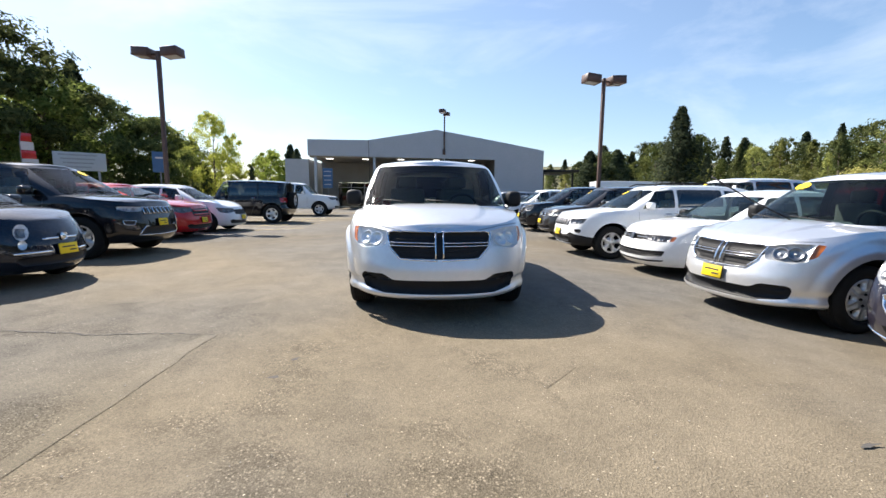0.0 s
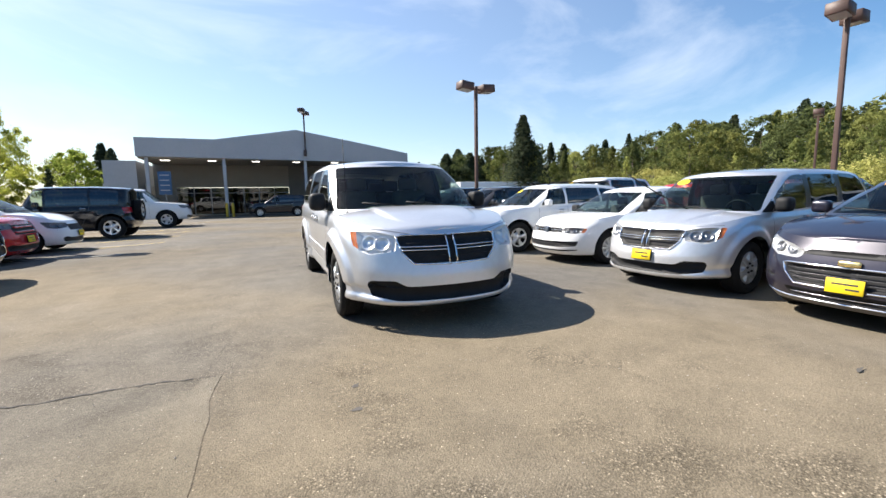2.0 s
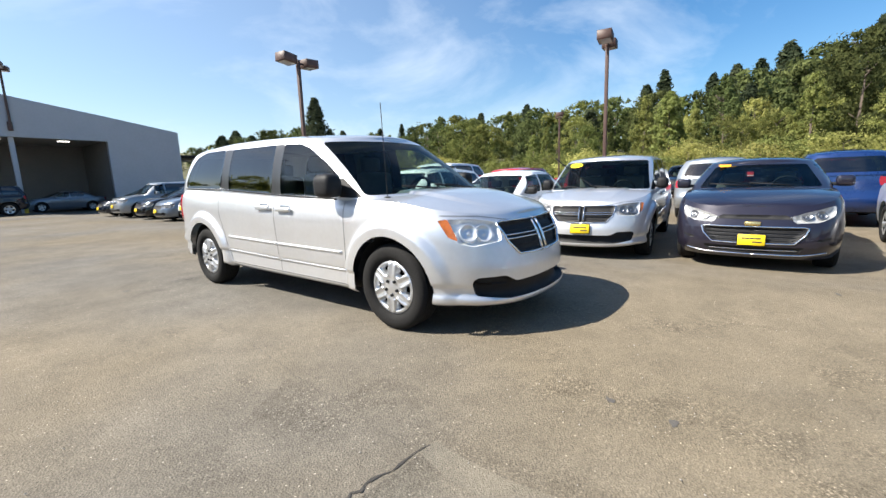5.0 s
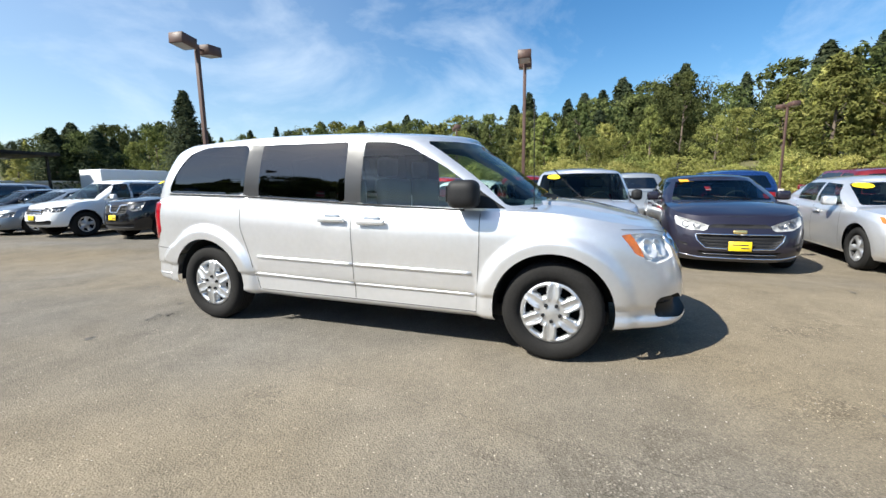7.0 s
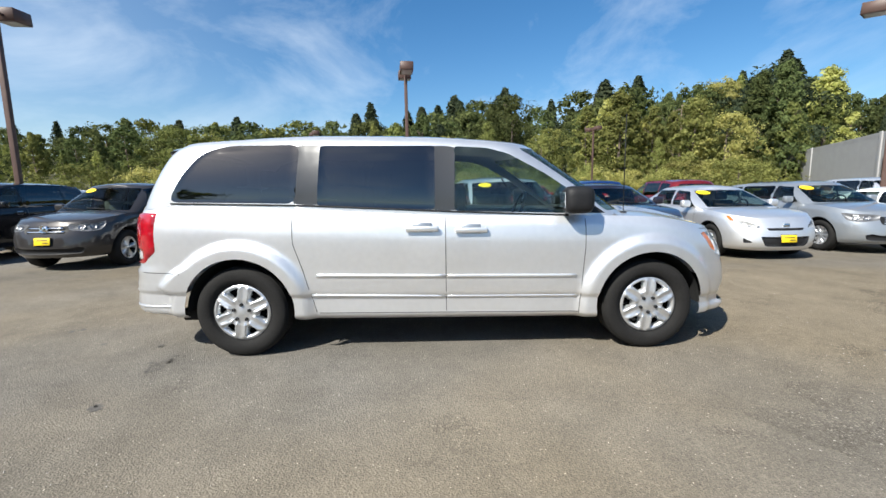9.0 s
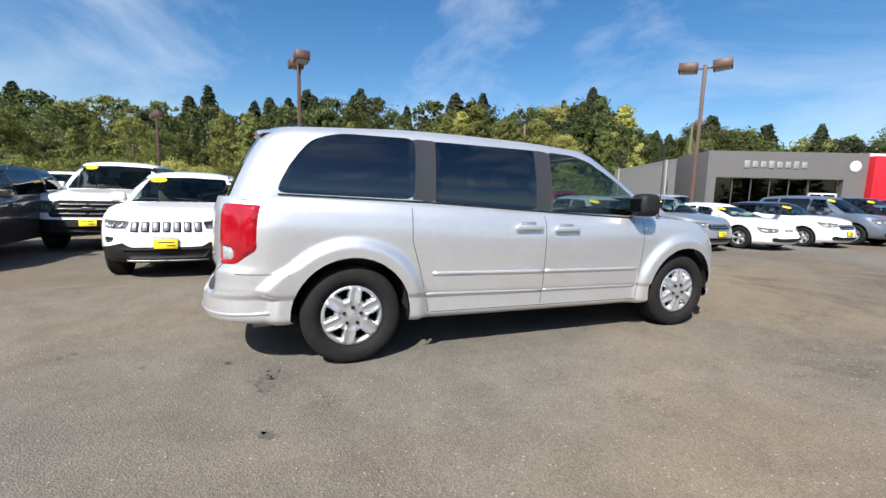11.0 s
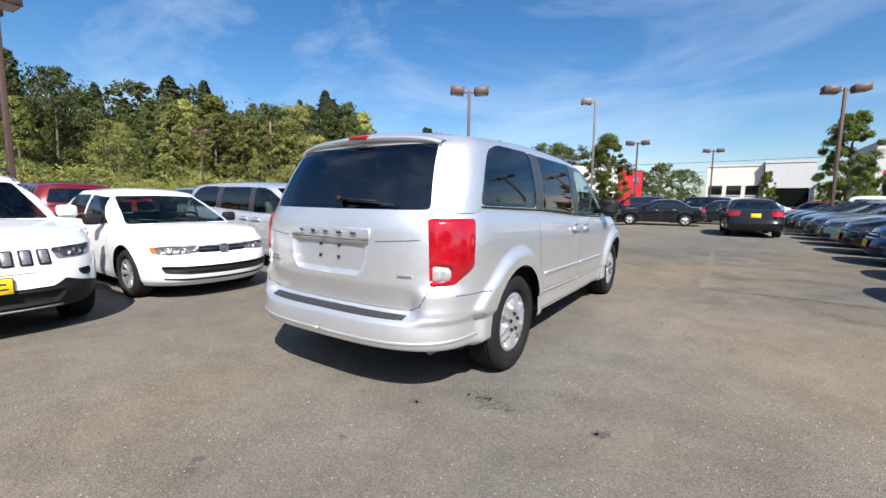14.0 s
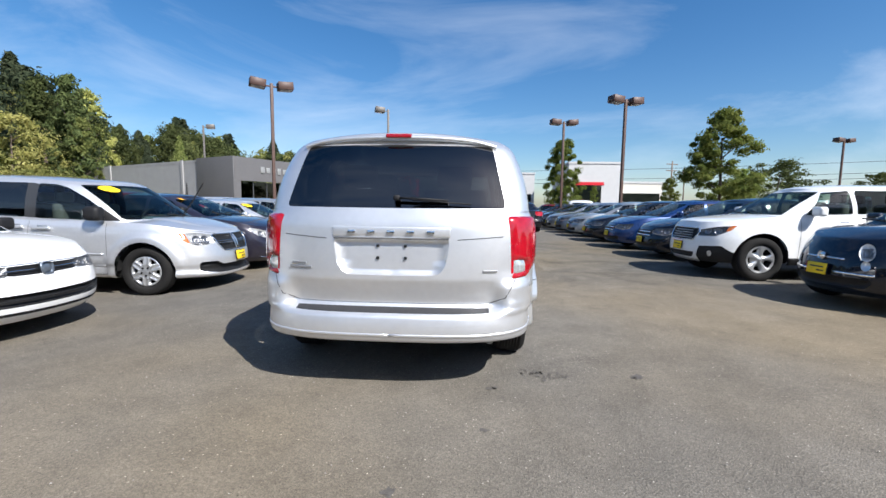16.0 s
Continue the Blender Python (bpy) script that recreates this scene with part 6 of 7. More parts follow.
def crown_points(kind, rng, n):
    """Leaf places in a crown one unit high and about as wide as its kind; clumps on limbs, with gaps."""
    if kind == "fir":
        t = rng.random(n) ** 0.75
        tier = np.floor(t * 17) / 17
        frac = t * 17 - np.floor(t * 17)
        r = (1 - t) * 0.25 * (0.30 + 0.70 * rng.random(n)) + 0.012
        a = rng.random(n) * 2 * np.pi
        arm = np.round(a / (2 * np.pi) * 9 + tier * 40) / 9 * 2 * np.pi - tier * 40 / 9 * 2 * np.pi
        a = arm + rng.normal(size=n) * 0.22
        lob = 0.45 + 0.95 * np.abs(np.sin(arm * 3.1 + tier * 23)) * (0.7 + 0.6 * np.abs(np.sin(tier * 41)))
        r = r * lob
        z = 0.06 + 0.94 * (tier + 0.05 * frac) - r * 0.28 + rng.normal(size=n) * 0.012
        return np.stack([r * np.cos(a), r * np.sin(a), z], -1), np.stack([np.cos(a), np.sin(a), 0.6 + 0 * a], -1)
    k = {"broad": 105, "tall": 115, "bush": 80, "young": 105}[kind]
    lo, wide = {"broad": (0.15, 0.40), "tall": (0.06, 0.25), "bush": (0.02, 0.75), "young": (0.20, 0.30)}[kind]
    cz = (np.arange(k) + rng.random(k)) / k
    if kind == "young":
        prof = (1.0 - cz) ** 0.55 * 0.9 + 0.12
    elif kind == "tall":
        prof = np.where(cz < 0.3, 0.65 + cz * 1.1, (1.0 - (cz - 0.3) / 0.7) ** 0.7 * 0.95 + 0.05)
    else:
        prof = np.sin(np.pi * np.clip(0.10 + 0.86 * cz, 0, 1)) ** 0.7
    a = rng.random(k) * 2 * np.pi
    rr = wide * prof * np.sqrt(rng.random(k)) * (0.85 + 0.35 * rng.random(k))
    cen = np.stack([rr * np.cos(a), rr * np.sin(a), lo + (0.95 - lo) * cz], -1)
    rad = wide * (0.10 + 0.20 * rng.random(k) ** 1.4) * (0.8 if kind == "young" else 1) * (1.25 if kind == "bush" else 1)
    pick = rng.integers(0, k, n)
    d = rng.normal(size=(n, 3))
    d /= np.linalg.norm(d, axis=1, keepdims=True)
    d[:, 2] *= 0.75
    axis = cen[pick] * np.array([1, 1, 0.0])
    axis /= np.maximum(np.linalg.norm(axis, axis=1, keepdims=True), 1e-6)
    return cen[pick] + d * (rad[pick] * (0.25 + 0.85 * rng.random(n)))[:, None], d + 0.5 * axis + np.array([0, 0, 0.3])


def trunk_bm(h, r, rng, limbs=6, spread=0.3, top=0.85):
    b = tube_bm([(0, 0, -0.2), (0.01 * h, 0, h * 0.3), (-0.01 * h, 0.01 * h, h * top)], r, 8, r * 0.25)
    for i in range(limbs):
        a, z = rng.random() * 6.28, h * (0.3 + 0.5 * rng.random())
        e = Vector((math.cos(a), math.sin(a), 0.8)) * h * spread * (0.6 + 0.5 * rng.random())
        b = merge_bm(b, tube_bm([(0, 0, z), Vector((0, 0, z)) + e * 0.5, Vector((0, 0, z)) + e], r * 0.35, 5, r * 0.1))
    return b


TREE_KINDS = {}


def tree_data(kind, variant, n, leaf):
    key = (kind, variant, n)
    if key not in TREE_KINDS:
        rng = np.random.default_rng(100 + 17 * variant + len(kind) * 7)
        pts, outs = crown_points(kind, rng, n)
        crown = leaf_mesh("crown", pts, outs, leaf * (0.6 + 0.8 * rng.random(n)), rng, 0.8 if kind == "bush" else 0.3)
        tr = bpy.data.meshes.new("trunk")
        b = trunk_bm(1.0, 0.018 if kind != "bush" else 0.02, rng, 7 if kind != "fir" else 0, 0.12, 0.93 if kind == "fir" else 0.75)
        b.to_mesh(tr)
        b.free()
        tr.materials.append(BARK)
        TREE_KINDS[key] = (crown, tr)
    return TREE_KINDS[key]


LEAF_COPIES = {}


def tree(x, y, z, h, kind, variant, mat, label, group="", n=1500, leaf=0.03, wide=1.0, turn=0.0):
    n, leaf = int(n * 3.4), leaf * 0.60
    crown, tr = tree_data(kind, variant, n, leaf)
    key = (kind, variant, n, mat.name)
    if key not in LEAF_COPIES:
        me = crown.copy()
        me.materials.append(mat)
        LEAF_COPIES[key] = me
    ob = thing("tree" if kind != "bush" else "bush", label, "tree" if kind != "bush" else "bush", group, pose(x, y, z, 0, 0, turn) @ Matrix.Diagonal((h * wide, h * wide, h, 1)))
    part("trunk", tr, None, ob)
    part("crown", LEAF_COPIES[key], None, ob)
    return ob


# wooded slope east of the lot
SLOPE = vary(material("grassy_slope", (0.075, 0.085, 0.030), 0.95), 0.15, 0.4, second=(0.16, 0.145, 0.06))


def slope_height(d):
    return max(0.0, (d - 40) * 0.085)


sv, sf = [], []
arcs, rings = 44, [36, 40, 50, 65, 85, 110, 150, 220, 330]
for i in range(arcs + 1):
    a = radians(15 + 128 * i / arcs)
    for d in rings:
        z = slope_height(d) + (0.6 * noise.noise((d * 0.06, a * 4, 0)) if d > 45 else -0.05 * (d < 40))
        sv.append((d * math.sin(a), d * math.cos(a) + 1, z))
nr = len(rings)
for i in range(arcs):
    for k in range(nr - 1):
        sf.append((i * nr + k, i * nr + k + 1, (i + 1) * nr + k + 1, (i + 1) * nr + k))
hill = part("hillside", mesh_of("hillside", sv, sf), SLOPE, None)
tagged(hill, "rough grassy hillside rising beyond the lot", "hillside", kind="structure")

skyline = curve([(12, 3.5), (22, 4.5), (28, 5.8), (32, 7.0), (40, 6.0), (48, 6.6), (57, 8.0), (65, 7.6), (72, 8.4), (78, 9.4), (86, 10.6), (92, 10.2), (100, 11.0), (106, 10.2), (113, 11.8), (121, 10.8), (129, 12.0), (134, 11.5), (137, 8.6), (145, 8.0), (150, 7.2), (160, 6.0)])
rt = random.Random(21)
G_WOODS = "wooded hillside"


def plant(az, d, top, kind, mat, label, wide=1.0, n=900, leaf=0.045, sink=0.0):
    x, y = d * math.sin(radians(az)), 1 + d * math.cos(radians(az))
    z = slope_height(d) - 0.2 if 15 < az < 143 else -0.1
    h = 1.2 + d * math.tan(radians(top)) - z
    tree(x, y, z, max(1.6, h), kind, rt.randrange(4), mat, label, G_WOODS, n, leaf, wide, rt.uniform(0, 360))


az = 13.0
while az < 160:
    sky = float(skyline(az)) * 1.20
    # far conifers on the ridge
    d = rt.uniform(95, 135)
    if rt.random() < 0.55:
        plant(az + rt.uniform(-1, 1), d, sky * rt.uniform(0.66, 1.03), "fir", LEAF_FIR, "dark fir on the wooded ridge", rt.uniform(0.9, 1.7), 620, 0.045)
    else:
        plant(az + rt.uniform(-1, 1), d, sky * rt.uniform(0.68, 0.98), rt.choice(("tall", "broad")), rt.choice((LEAF_DARK, LEAF_MID)), "green broadleaf tree on the wooded ridge", rt.uniform(0.9, 1.4), 800, 0.05)
    if rt.random() < 0.75:
        plant(az + rt.uniform(-1, 1), rt.uniform(85, 110), sky * rt.uniform(0.70, 0.93), "broad", LEAF_DARK, "dark green broadleaf tree on the slope", rt.uniform(0.8, 1.2), 650, 0.050)
    # middle belt
    if rt.random() < 0.85:
        plant(az + rt.uniform(-1, 1), rt.uniform(60, 80), sky * rt.uniform(0.5, 0.93), rt.choice(("broad", "tall", "tall", "fir")), rt.choice((LEAF_MID, LEAF_DARK, LEAF_DARK, LEAF_LIGHT, LEAF_FIR)), "green broadleaf tree on the hillside", rt.uniform(0.75, 1.1), 1500, 0.033)
    if az < 134 and rt.random() < 0.62:
        plant(az + rt.uniform(-1, 1), rt.uniform(47, 56), sky * rt.uniform(0.42, 0.82), rt.choice(("tall", "tall", "broad")), rt.choice((LEAF_MID, LEAF_LIGHT, LEAF_MID)), "light green alder at the foot of the slope", rt.uniform(0.75, 1.1), 1900, 0.027)
    if 42 < az < 132 and rt.random() < 0.9:
        plant(az + rt.uniform(-1, 1), rt.uniform(40, 46), rt.uniform(1.6, 3.6), "bush", rt.choice((LEAF_LIGHT, LEAF_LIGHT, LEAF_MID)), "yellow-green willow bush at the foot of the slope", rt.uniform(0.9, 1.5), 1300, 0.045)
    az += 1.55
# single trees that stand out
for az, d, top, kind, mat, wide in ((36.0, 40, 11.6, "fir", LEAF_FIR, 1.3), (24.3, 50, 6.4, "fir", LEAF_FIR, 1.9), (26.0, 51, 7.0, "fir", LEAF_FIR, 1.8), (27.8, 49, 6.5, "fir", LEAF_FIR, 1.9), (33, 44, 7.0, "broad", LEAF_MID, 0.9), (36.5, 45, 7.2, "tall", LEAF_MID, 1.1), (27, 50, 6.4, "broad", LEAF_DARK, 1.2), (25, 52, 6.2, "broad", LEAF_DARK, 1.2), (29.5, 52, 5.8, "fir", LEAF_FIR, 1.3),
                                (57, 48, 8.3, "broad", LEAF_MID, 1.25), (60, 50, 7.6, "broad", LEAF_MID, 1.2), (100.4, 58, 13.1, "broad", LEAF_DARK, 0.85), (114.8, 50, 13.0, "tall", LEAF_MID, 1.15), (110.5, 52, 11.4, "tall", LEAF_MID, 1.0), (123.5, 46, 11.4, "tall", LEAF_MID, 1.2),
                                (131.8, 50, 13.8, "tall", LEAF_DARK, 0.85), (129.6, 52, 13.0, "tall", LEAF_DARK, 0.95), (143, 85, 9.4, "broad", LEAF_DARK, 1.1), (145.5, 90, 8.2, "broad", LEAF_DARK, 1.1), (153.8, 95, 8.2, "fir", LEAF_FIR, 1.2), (161, 100, 8.2, "broad", LEAF_DARK, 1.4), (163.5, 100, 7.6, "broad", LEAF_DARK, 1.3)):
    plant(az, d, top, kind, mat, "tall tree standing out of the woods", wide, 2400, 0.026)
# street side, north-west
for x, y, h, kind, mat, wide, n in ((-31.6, 27.2, 14.2, "broad", LEAF_DARK, 1.25, 6000), (-28.8, 30, 10.8, "broad", LEAF_STREET, 1.2, 6000), (-26.2, 32.5, 9.5, "broad", LEAF_DARK, 1.15, 5000), (-23.8, 34.5, 8.0, "broad", LEAF_DARK, 1.0, 4000), (-38, 30, 14, "broad", LEAF_STREET, 1.2, 3000), (-25.5, 37, 8.5, "broad", LEAF_STREET, 1.1, 3000), (-38, 45, 15.5, "fir", LEAF_FIR, 1.0, 1500), (-26.5, 46, 7.2, "broad", LEAF_DARK, 1.0, 2500),
                                    (-22, 40, 4.4, "tall", LEAF_DARK, 0.8, 1500), (-21.8, 41.5, 9.9, "broad", LEAF_POPLAR_LIT, 0.72, 3500), (-21, 56, 7.5, "broad", LEAF_POPLAR_LIT, 1.0, 2500), (-20, 62, 8.8, "fir", LEAF_FIR, 1.3, 1500), (-18.5, 60, 8.0, "fir", LEAF_FIR, 1.2, 1500), (-16, 58, 6.0, "fir", LEAF_FIR, 0.8, 1500), (-15, 62, 5.6, "fir", LEAF_FIR, 0.8, 1500),
                                    (-26, 52, 6.5, "broad", LEAF_POPLAR_LIT, 1.2, 2500), (-30, 50, 8.0, "broad", LEAF_STREET, 1.2, 2500), (-24, 62, 7.0, "broad", LEAF_MID, 1.2, 2000), (-19, 44, 4.6, "tall", LEAF_FIR, 0.6, 1500), (-34, 38, 9.5, "broad", LEAF_MID, 1.2, 2500), (-44, 36, 13, "broad", LEAF_MID, 1.2, 2500), (-14, 66, 5.5, "broad", LEAF_MID, 1.3, 1500)):
    tree(x, y, -0.05, h, kind, rt.randrange(4), mat, "broadleaf street tree beyond the lot" if kind != "fir" else "dark conifer beyond the lot", "trees along the street", n, 0.022 if n > 3000 else 0.034, wide, rt.uniform(0, 360))
bank = part("grass_verge", mesh_of("grass_verge", [(-60, 10, 0.02), (-17, 22, 0.02), (-14, 42, 0.02), (-14, 70, 0.9), (-60, 70, 1.8), (-60, 34, 1.2)], [(0, 1, 2, 5), (5, 2, 3, 4)], False), SLOPE, None)
tagged(bank, "dry grass verge along the street", "verge", kind="structure")
# young street trees to the south
for x, y, h, v, wide in ((6.0, -31, 7.0, 0, 1.0), (-8.2, -28.5, 6.9, 1, 0.9), (-14.6, -18.2, 6.9, 2, 1.15), (-20, -25, 4.2, 3, 1.0), (-6.0, -52, 5.0, 1, 0.7), (-13, -48, 4.6, 2, 0.8), (-17, -50, 4.2, 3, 0.6), (-22, -40, 4.6, 0, 0.9)):
    tree(x, y, 0.0 if abs(x - 6) < 1 else ground_height(x), h, "young", v, LEAF_STREET, "young street tree with an open leafy crown", "young street trees", 6000, 0.022, wide, 60 * v)
for x, y, h, wide in ((-26, -30, 5.4, 1.6), (-40, -36, 5.0, 1.6), (-33, -46, 5.0, 1.8), (7.5, -78, 8.6, 1.2), (11.5, -82, 7.6, 1.3), (14, -84, 8.4, 1.3), (4.5, -86, 8.0, 1.2), (20, -76, 7.5, 1.2), (16, -66, 8.5, 1.1), (18.5, -70, 7.5, 1.2)):
    tree(x, y, ground_height(x), h, "broad", rt.randrange(4), LEAF_DARK, "dark green tree along the far street", "trees along the street", 1500, 0.04, wide, rt.uniform(0, 360))
for x, y, s in ((5.2, -29.5, 0.6), (6.4, -28.9, 0.5), (6.6, -32.6, 0.7), (5.0, -33.4, 0.6)):
    tree(x, y, 0.02, s, "bush", 1, LEAF_LIGHT, "small dry shrub on the planted island", "island shrubs", 500, 0.07, 1.2)


# ---- parked cars ----
def standing(x, y, heading, wb):
    """Pose of a car whose front axle is over x, y; both axles on the sloping ground."""
    a = radians(heading)
    z0, z1 = ground_height(x), ground_height(x - wb * math.sin(a))
    return pose(x, y, z0, 0, 0, heading) @ pose(0, 0, 0, math.degrees(math.atan2(z1 - z0, wb)), 0, 0)


def park(kind, x, y, heading, mat, name, label, extra=None, dress_args=None, group="cars of the lot", **o):
    S = generic(kind, **o)
    S.update(extra or {})
    c = build_car(S, name, label, name.replace("_", " "), standing(x, y, heading, S["wb"]), mat, group)
    dress(*c, S, **(dress_args or {}))
    return c, S


EAST, WEST = -90, 90     # noses towards -x, and towards +x
oval = lambda s: (s, YELLOW, 0.13, 0.045)
# fronts of the models seen close by: openings in the bumper and their trim
CIRCLE = lambda x, z, r, n=18: [(x + r * math.cos(2 * math.pi * q / n), z + r * math.sin(2 * math.pi * q / n)) for q in range(n)]
FRONT_SPLIT = [("headlight", "fq", rounded([(0.46, 0.715), (0.68, 0.775), (0.98, 0.825), (1.18, 0.85), (1.08, 0.73), (0.80, 0.655), (0.50, 0.645)], 0.02), 0.045),
               ("upper_grille", "front", rounded([(-0.2, 0.745), (0.44, 0.74), (0.44, 0.69), (-0.2, 0.68)], 0.015), 0.02),
               ("lower_grille", "front", rounded([(-0.2, 0.59), (0.54, 0.59), (0.52, 0.51), (0.42, 0.405), (-0.2, 0.395)], 0.03), 0.035),
               ("intake", "fq", rounded([(-0.3, 0.345), (0.58, 0.355), (0.52, 0.265), (-0.3, 0.26)], 0.015), 0.02),
               ("fog_recess", "fq", rounded([(0.72, 0.445), (1.0, 0.485), (1.0, 0.455), (0.76, 0.415)], 0.008), 0.015)]
TRIM_SPLIT = [([(0.0, 0.595), (0.51, 0.597), (0.555, 0.585), (0.53, 0.505), (0.425, 0.395), (0.0, 0.386)], "front", 0.020, 0.014, CHROME, "grille_surround"),
              ([(0.0, 0.245), (0.58, 0.25), (0.95, 0.29)], "fq", 0.014, 0.010, CHROME, "bumper_strip"),
              ([(0.02, 0.55), (0.50, 0.552)], "front", 0.007, 0.004, MESH_GREY, "grille_slat"), ([(0.02, 0.505), (0.49, 0.507)], "front", 0.007, 0.004, MESH_GREY, "grille_slat"), ([(0.02, 0.46), (0.45, 0.462)], "front", 0.007, 0.004, MESH_GREY, "grille_slat"),
              ([(0.0, 0.305), (0.5, 0.31)], "fq", 0.010, 0.004, CHROME, "intake_slat")]
FRONT_TRUCK = [("headlight", "fq", rounded([(0.68, 1.01), (0.68, 0.78), (0.98, 0.79), (1.06, 1.02)], 0.03), 0.04),
               ("grille", "front", rounded([(-0.2, 1.03), (0.65, 1.03), (0.62, 0.70), (-0.2, 0.70)], 0.03), 0.04),
               ("intake", "fq", rounded([(-0.3, 0.52), (0.7, 0.52), (0.66, 0.42), (-0.3, 0.42)], 0.02), 0.03),
               ("bumper_cladding", "fq", [(-0.3, 0.66), (1.3, 0.66), (1.4, 0.34), (-0.3, 0.34)], 0.004)]
FRONT_SLIM = [("amber", "fq", rounded([(1.02, 0.62), (1.12, 0.625), (1.19, 0.70), (1.10, 0.705)], 0.01), 0.006),
              ("headlight", "fq", rounded([(0.42, 0.705), (0.43, 0.62), (0.80, 0.60), (1.05, 0.615), (1.14, 0.705), (0.85, 0.72)], 0.015), 0.045),
              ("grille", "front", rounded([(-0.2, 0.705), (0.405, 0.705), (0.405, 0.62), (-0.2, 0.61)], 0.01), 0.025),
              ("intake", "fq", rounded([(-0.3, 0.445), (0.58, 0.455), (0.98, 0.465), (0.90, 0.37), (0.5, 0.345), (-0.3, 0.335)], 0.025), 0.035),
              ("lower_grille", "fq", rounded([(-0.3, 0.285), (0.6, 0.295), (0.95, 0.31), (0.93, 0.285), (0.6, 0.265), (-0.3, 0.255)], 0.006), 0.012)]
TRIM_SLIM = [([(0.06, 0.662), (0.40, 0.664)], "front", 0.009, 0.006, CHROME, "grille_slat"), ([(0.06, 0.636), (0.40, 0.64)], "front", 0.006, 0.004, PLASTIC, "grille_slat"),
             ([(0.0, 0.715), (0.42, 0.715)], "front", 0.010, 0.006, CHROME, "grille_strip"), ([(0.0, 0.40), (0.55, 0.405), (0.9, 0.42)], "fq", 0.012, 0.004, PLASTIC, "intake_slat")]
FRONT_SLOTS = [("headlight", "fq", rounded([(0.57, 0.855), (0.58, 0.745), (0.88, 0.75), (1.06, 0.77), (1.14, 0.875), (0.8, 0.865)], 0.02), 0.045),
               ("fog_recess", "fq", rounded([(0.76, 0.635), (0.98, 0.645), (1.01, 0.59), (0.92, 0.55), (0.79, 0.58)], 0.03), 0.03),
               ("intake", "fq", rounded([(-0.3, 0.47), (0.60, 0.47), (0.54, 0.345), (-0.3, 0.345)], 0.02), 0.03),
               ("bumper_cladding", "fq", [(-0.3, 0.505), (0.46, 0.505), (0.60, 0.565), (0.80, 0.525), (1.45, 0.46), (1.45, 0.20), (-0.3, 0.20)], 0.006)]
TRIM_SLOTS = [([(0.0, 0.31), (0.62, 0.31)], "fq", 0.018, 0.012, GREYSTEEL, "skid_strip"), ([(0.0, 0.64), (0.34, 0.645)], "fq", 0.008, 0.002, SHUT, "bumper_seam"),
              ([(0.42, 0.285), (2.22, 0.30)], "side", 0.10, 0.012, PLASTIC, "sill_cladding")]
FRONT_WAGON = [("amber", "fq", rounded([(1.12, 0.80), (1.24, 0.82), (1.34, 0.905), (1.22, 0.90)], 0.012), 0.006),
               ("headlight", "fq", rounded([(0.50, 0.805), (0.55, 0.715), (0.95, 0.72), (1.18, 0.80), (1.28, 0.905), (0.9, 0.87)], 0.02), 0.045),
               ("grille", "front", rounded([(-0.2, 0.835), (0.40, 0.835), (0.45, 0.78), (0.37, 0.645), (-0.2, 0.635)], 0.02), 0.03),
               ("fog_light", "fq", CIRCLE(0.84, 0.43, 0.05), 0.012),
               ("cladding", "fq", [(0.60, 0.545), (1.08, 0.565), (1.30, 0.46), (1.45, 0.42), (1.45, 0.20), (0.62, 0.24), (0.53, 0.38)], 0.006),
               ("intake", "fq", rounded([(-0.3, 0.43), (0.48, 0.43), (0.42, 0.335), (-0.3, 0.335)], 0.02), 0.03)]
TRIM_WAGON = [([(0.0, 0.842), (0.40, 0.842), (0.46, 0.78), (0.375, 0.637), (0.0, 0.628)], "front", 0.018, 0.012, CHROME, "grille_surround"),
              ([(0.42, 0.33), (2.28, 0.345)], "side", 0.13, 0.014, PLASTIC, "sill_cladding"), ([(0.0, 0.285), (0.58, 0.285)], "fq", 0.06, 0.008, GREYSTEEL, "skid_strip")]
FRONT_ROUND = [("headlight", "fq", CIRCLE(0.60, 0.695, 0.098, 26), 0.05), ("fog_light", "fq", CIRCLE(0.60, 0.545, 0.058), 0.014),
               ("intake", "fq", rounded([(-0.3, 0.40), (0.50, 0.40), (0.72, 0.38), (0.62, 0.285), (-0.3, 0.275)], 0.03), 0.03)]
TRIM_ROUND = [([(0.07, 0.605), (0.34, 0.60)], "fq", 0.024, 0.012, CHROME, "whisker_trim"), ([(0.22, 0.445), (0.72, 0.44)], "fq", 0.030, 0.016, CHROME, "bumper_strip")]
FRONT_CHROME = [("headlight", "fq", rounded([(0.54, 0.93), (0.55, 0.845), (0.92, 0.85), (1.12, 0.89), (1.18, 0.945)], 0.015), 0.045),
                ("fog_recess", "fq", rounded([(0.74, 0.675), (1.02, 0.685), (0.98, 0.615), (0.78, 0.61)], 0.015), 0.02),
                ("intake", "fq", rounded([(-0.3, 0.56), (0.50, 0.56), (0.66, 0.42), (-0.3, 0.40)], 0.03), 0.03)]
TRIM_CHROME = [([(0.73, 0.68), (1.03, 0.69), (0.985, 0.61), (0.775, 0.605), (0.73, 0.68)], "fq", 0.012, 0.008, CHROME, "fog_surround"),
               ([(0.40, 0.57), (0.51, 0.565), (0.68, 0.415), (0.0, 0.39)], "fq", 0.014, 0.008, CHROME, "intake_surround")]
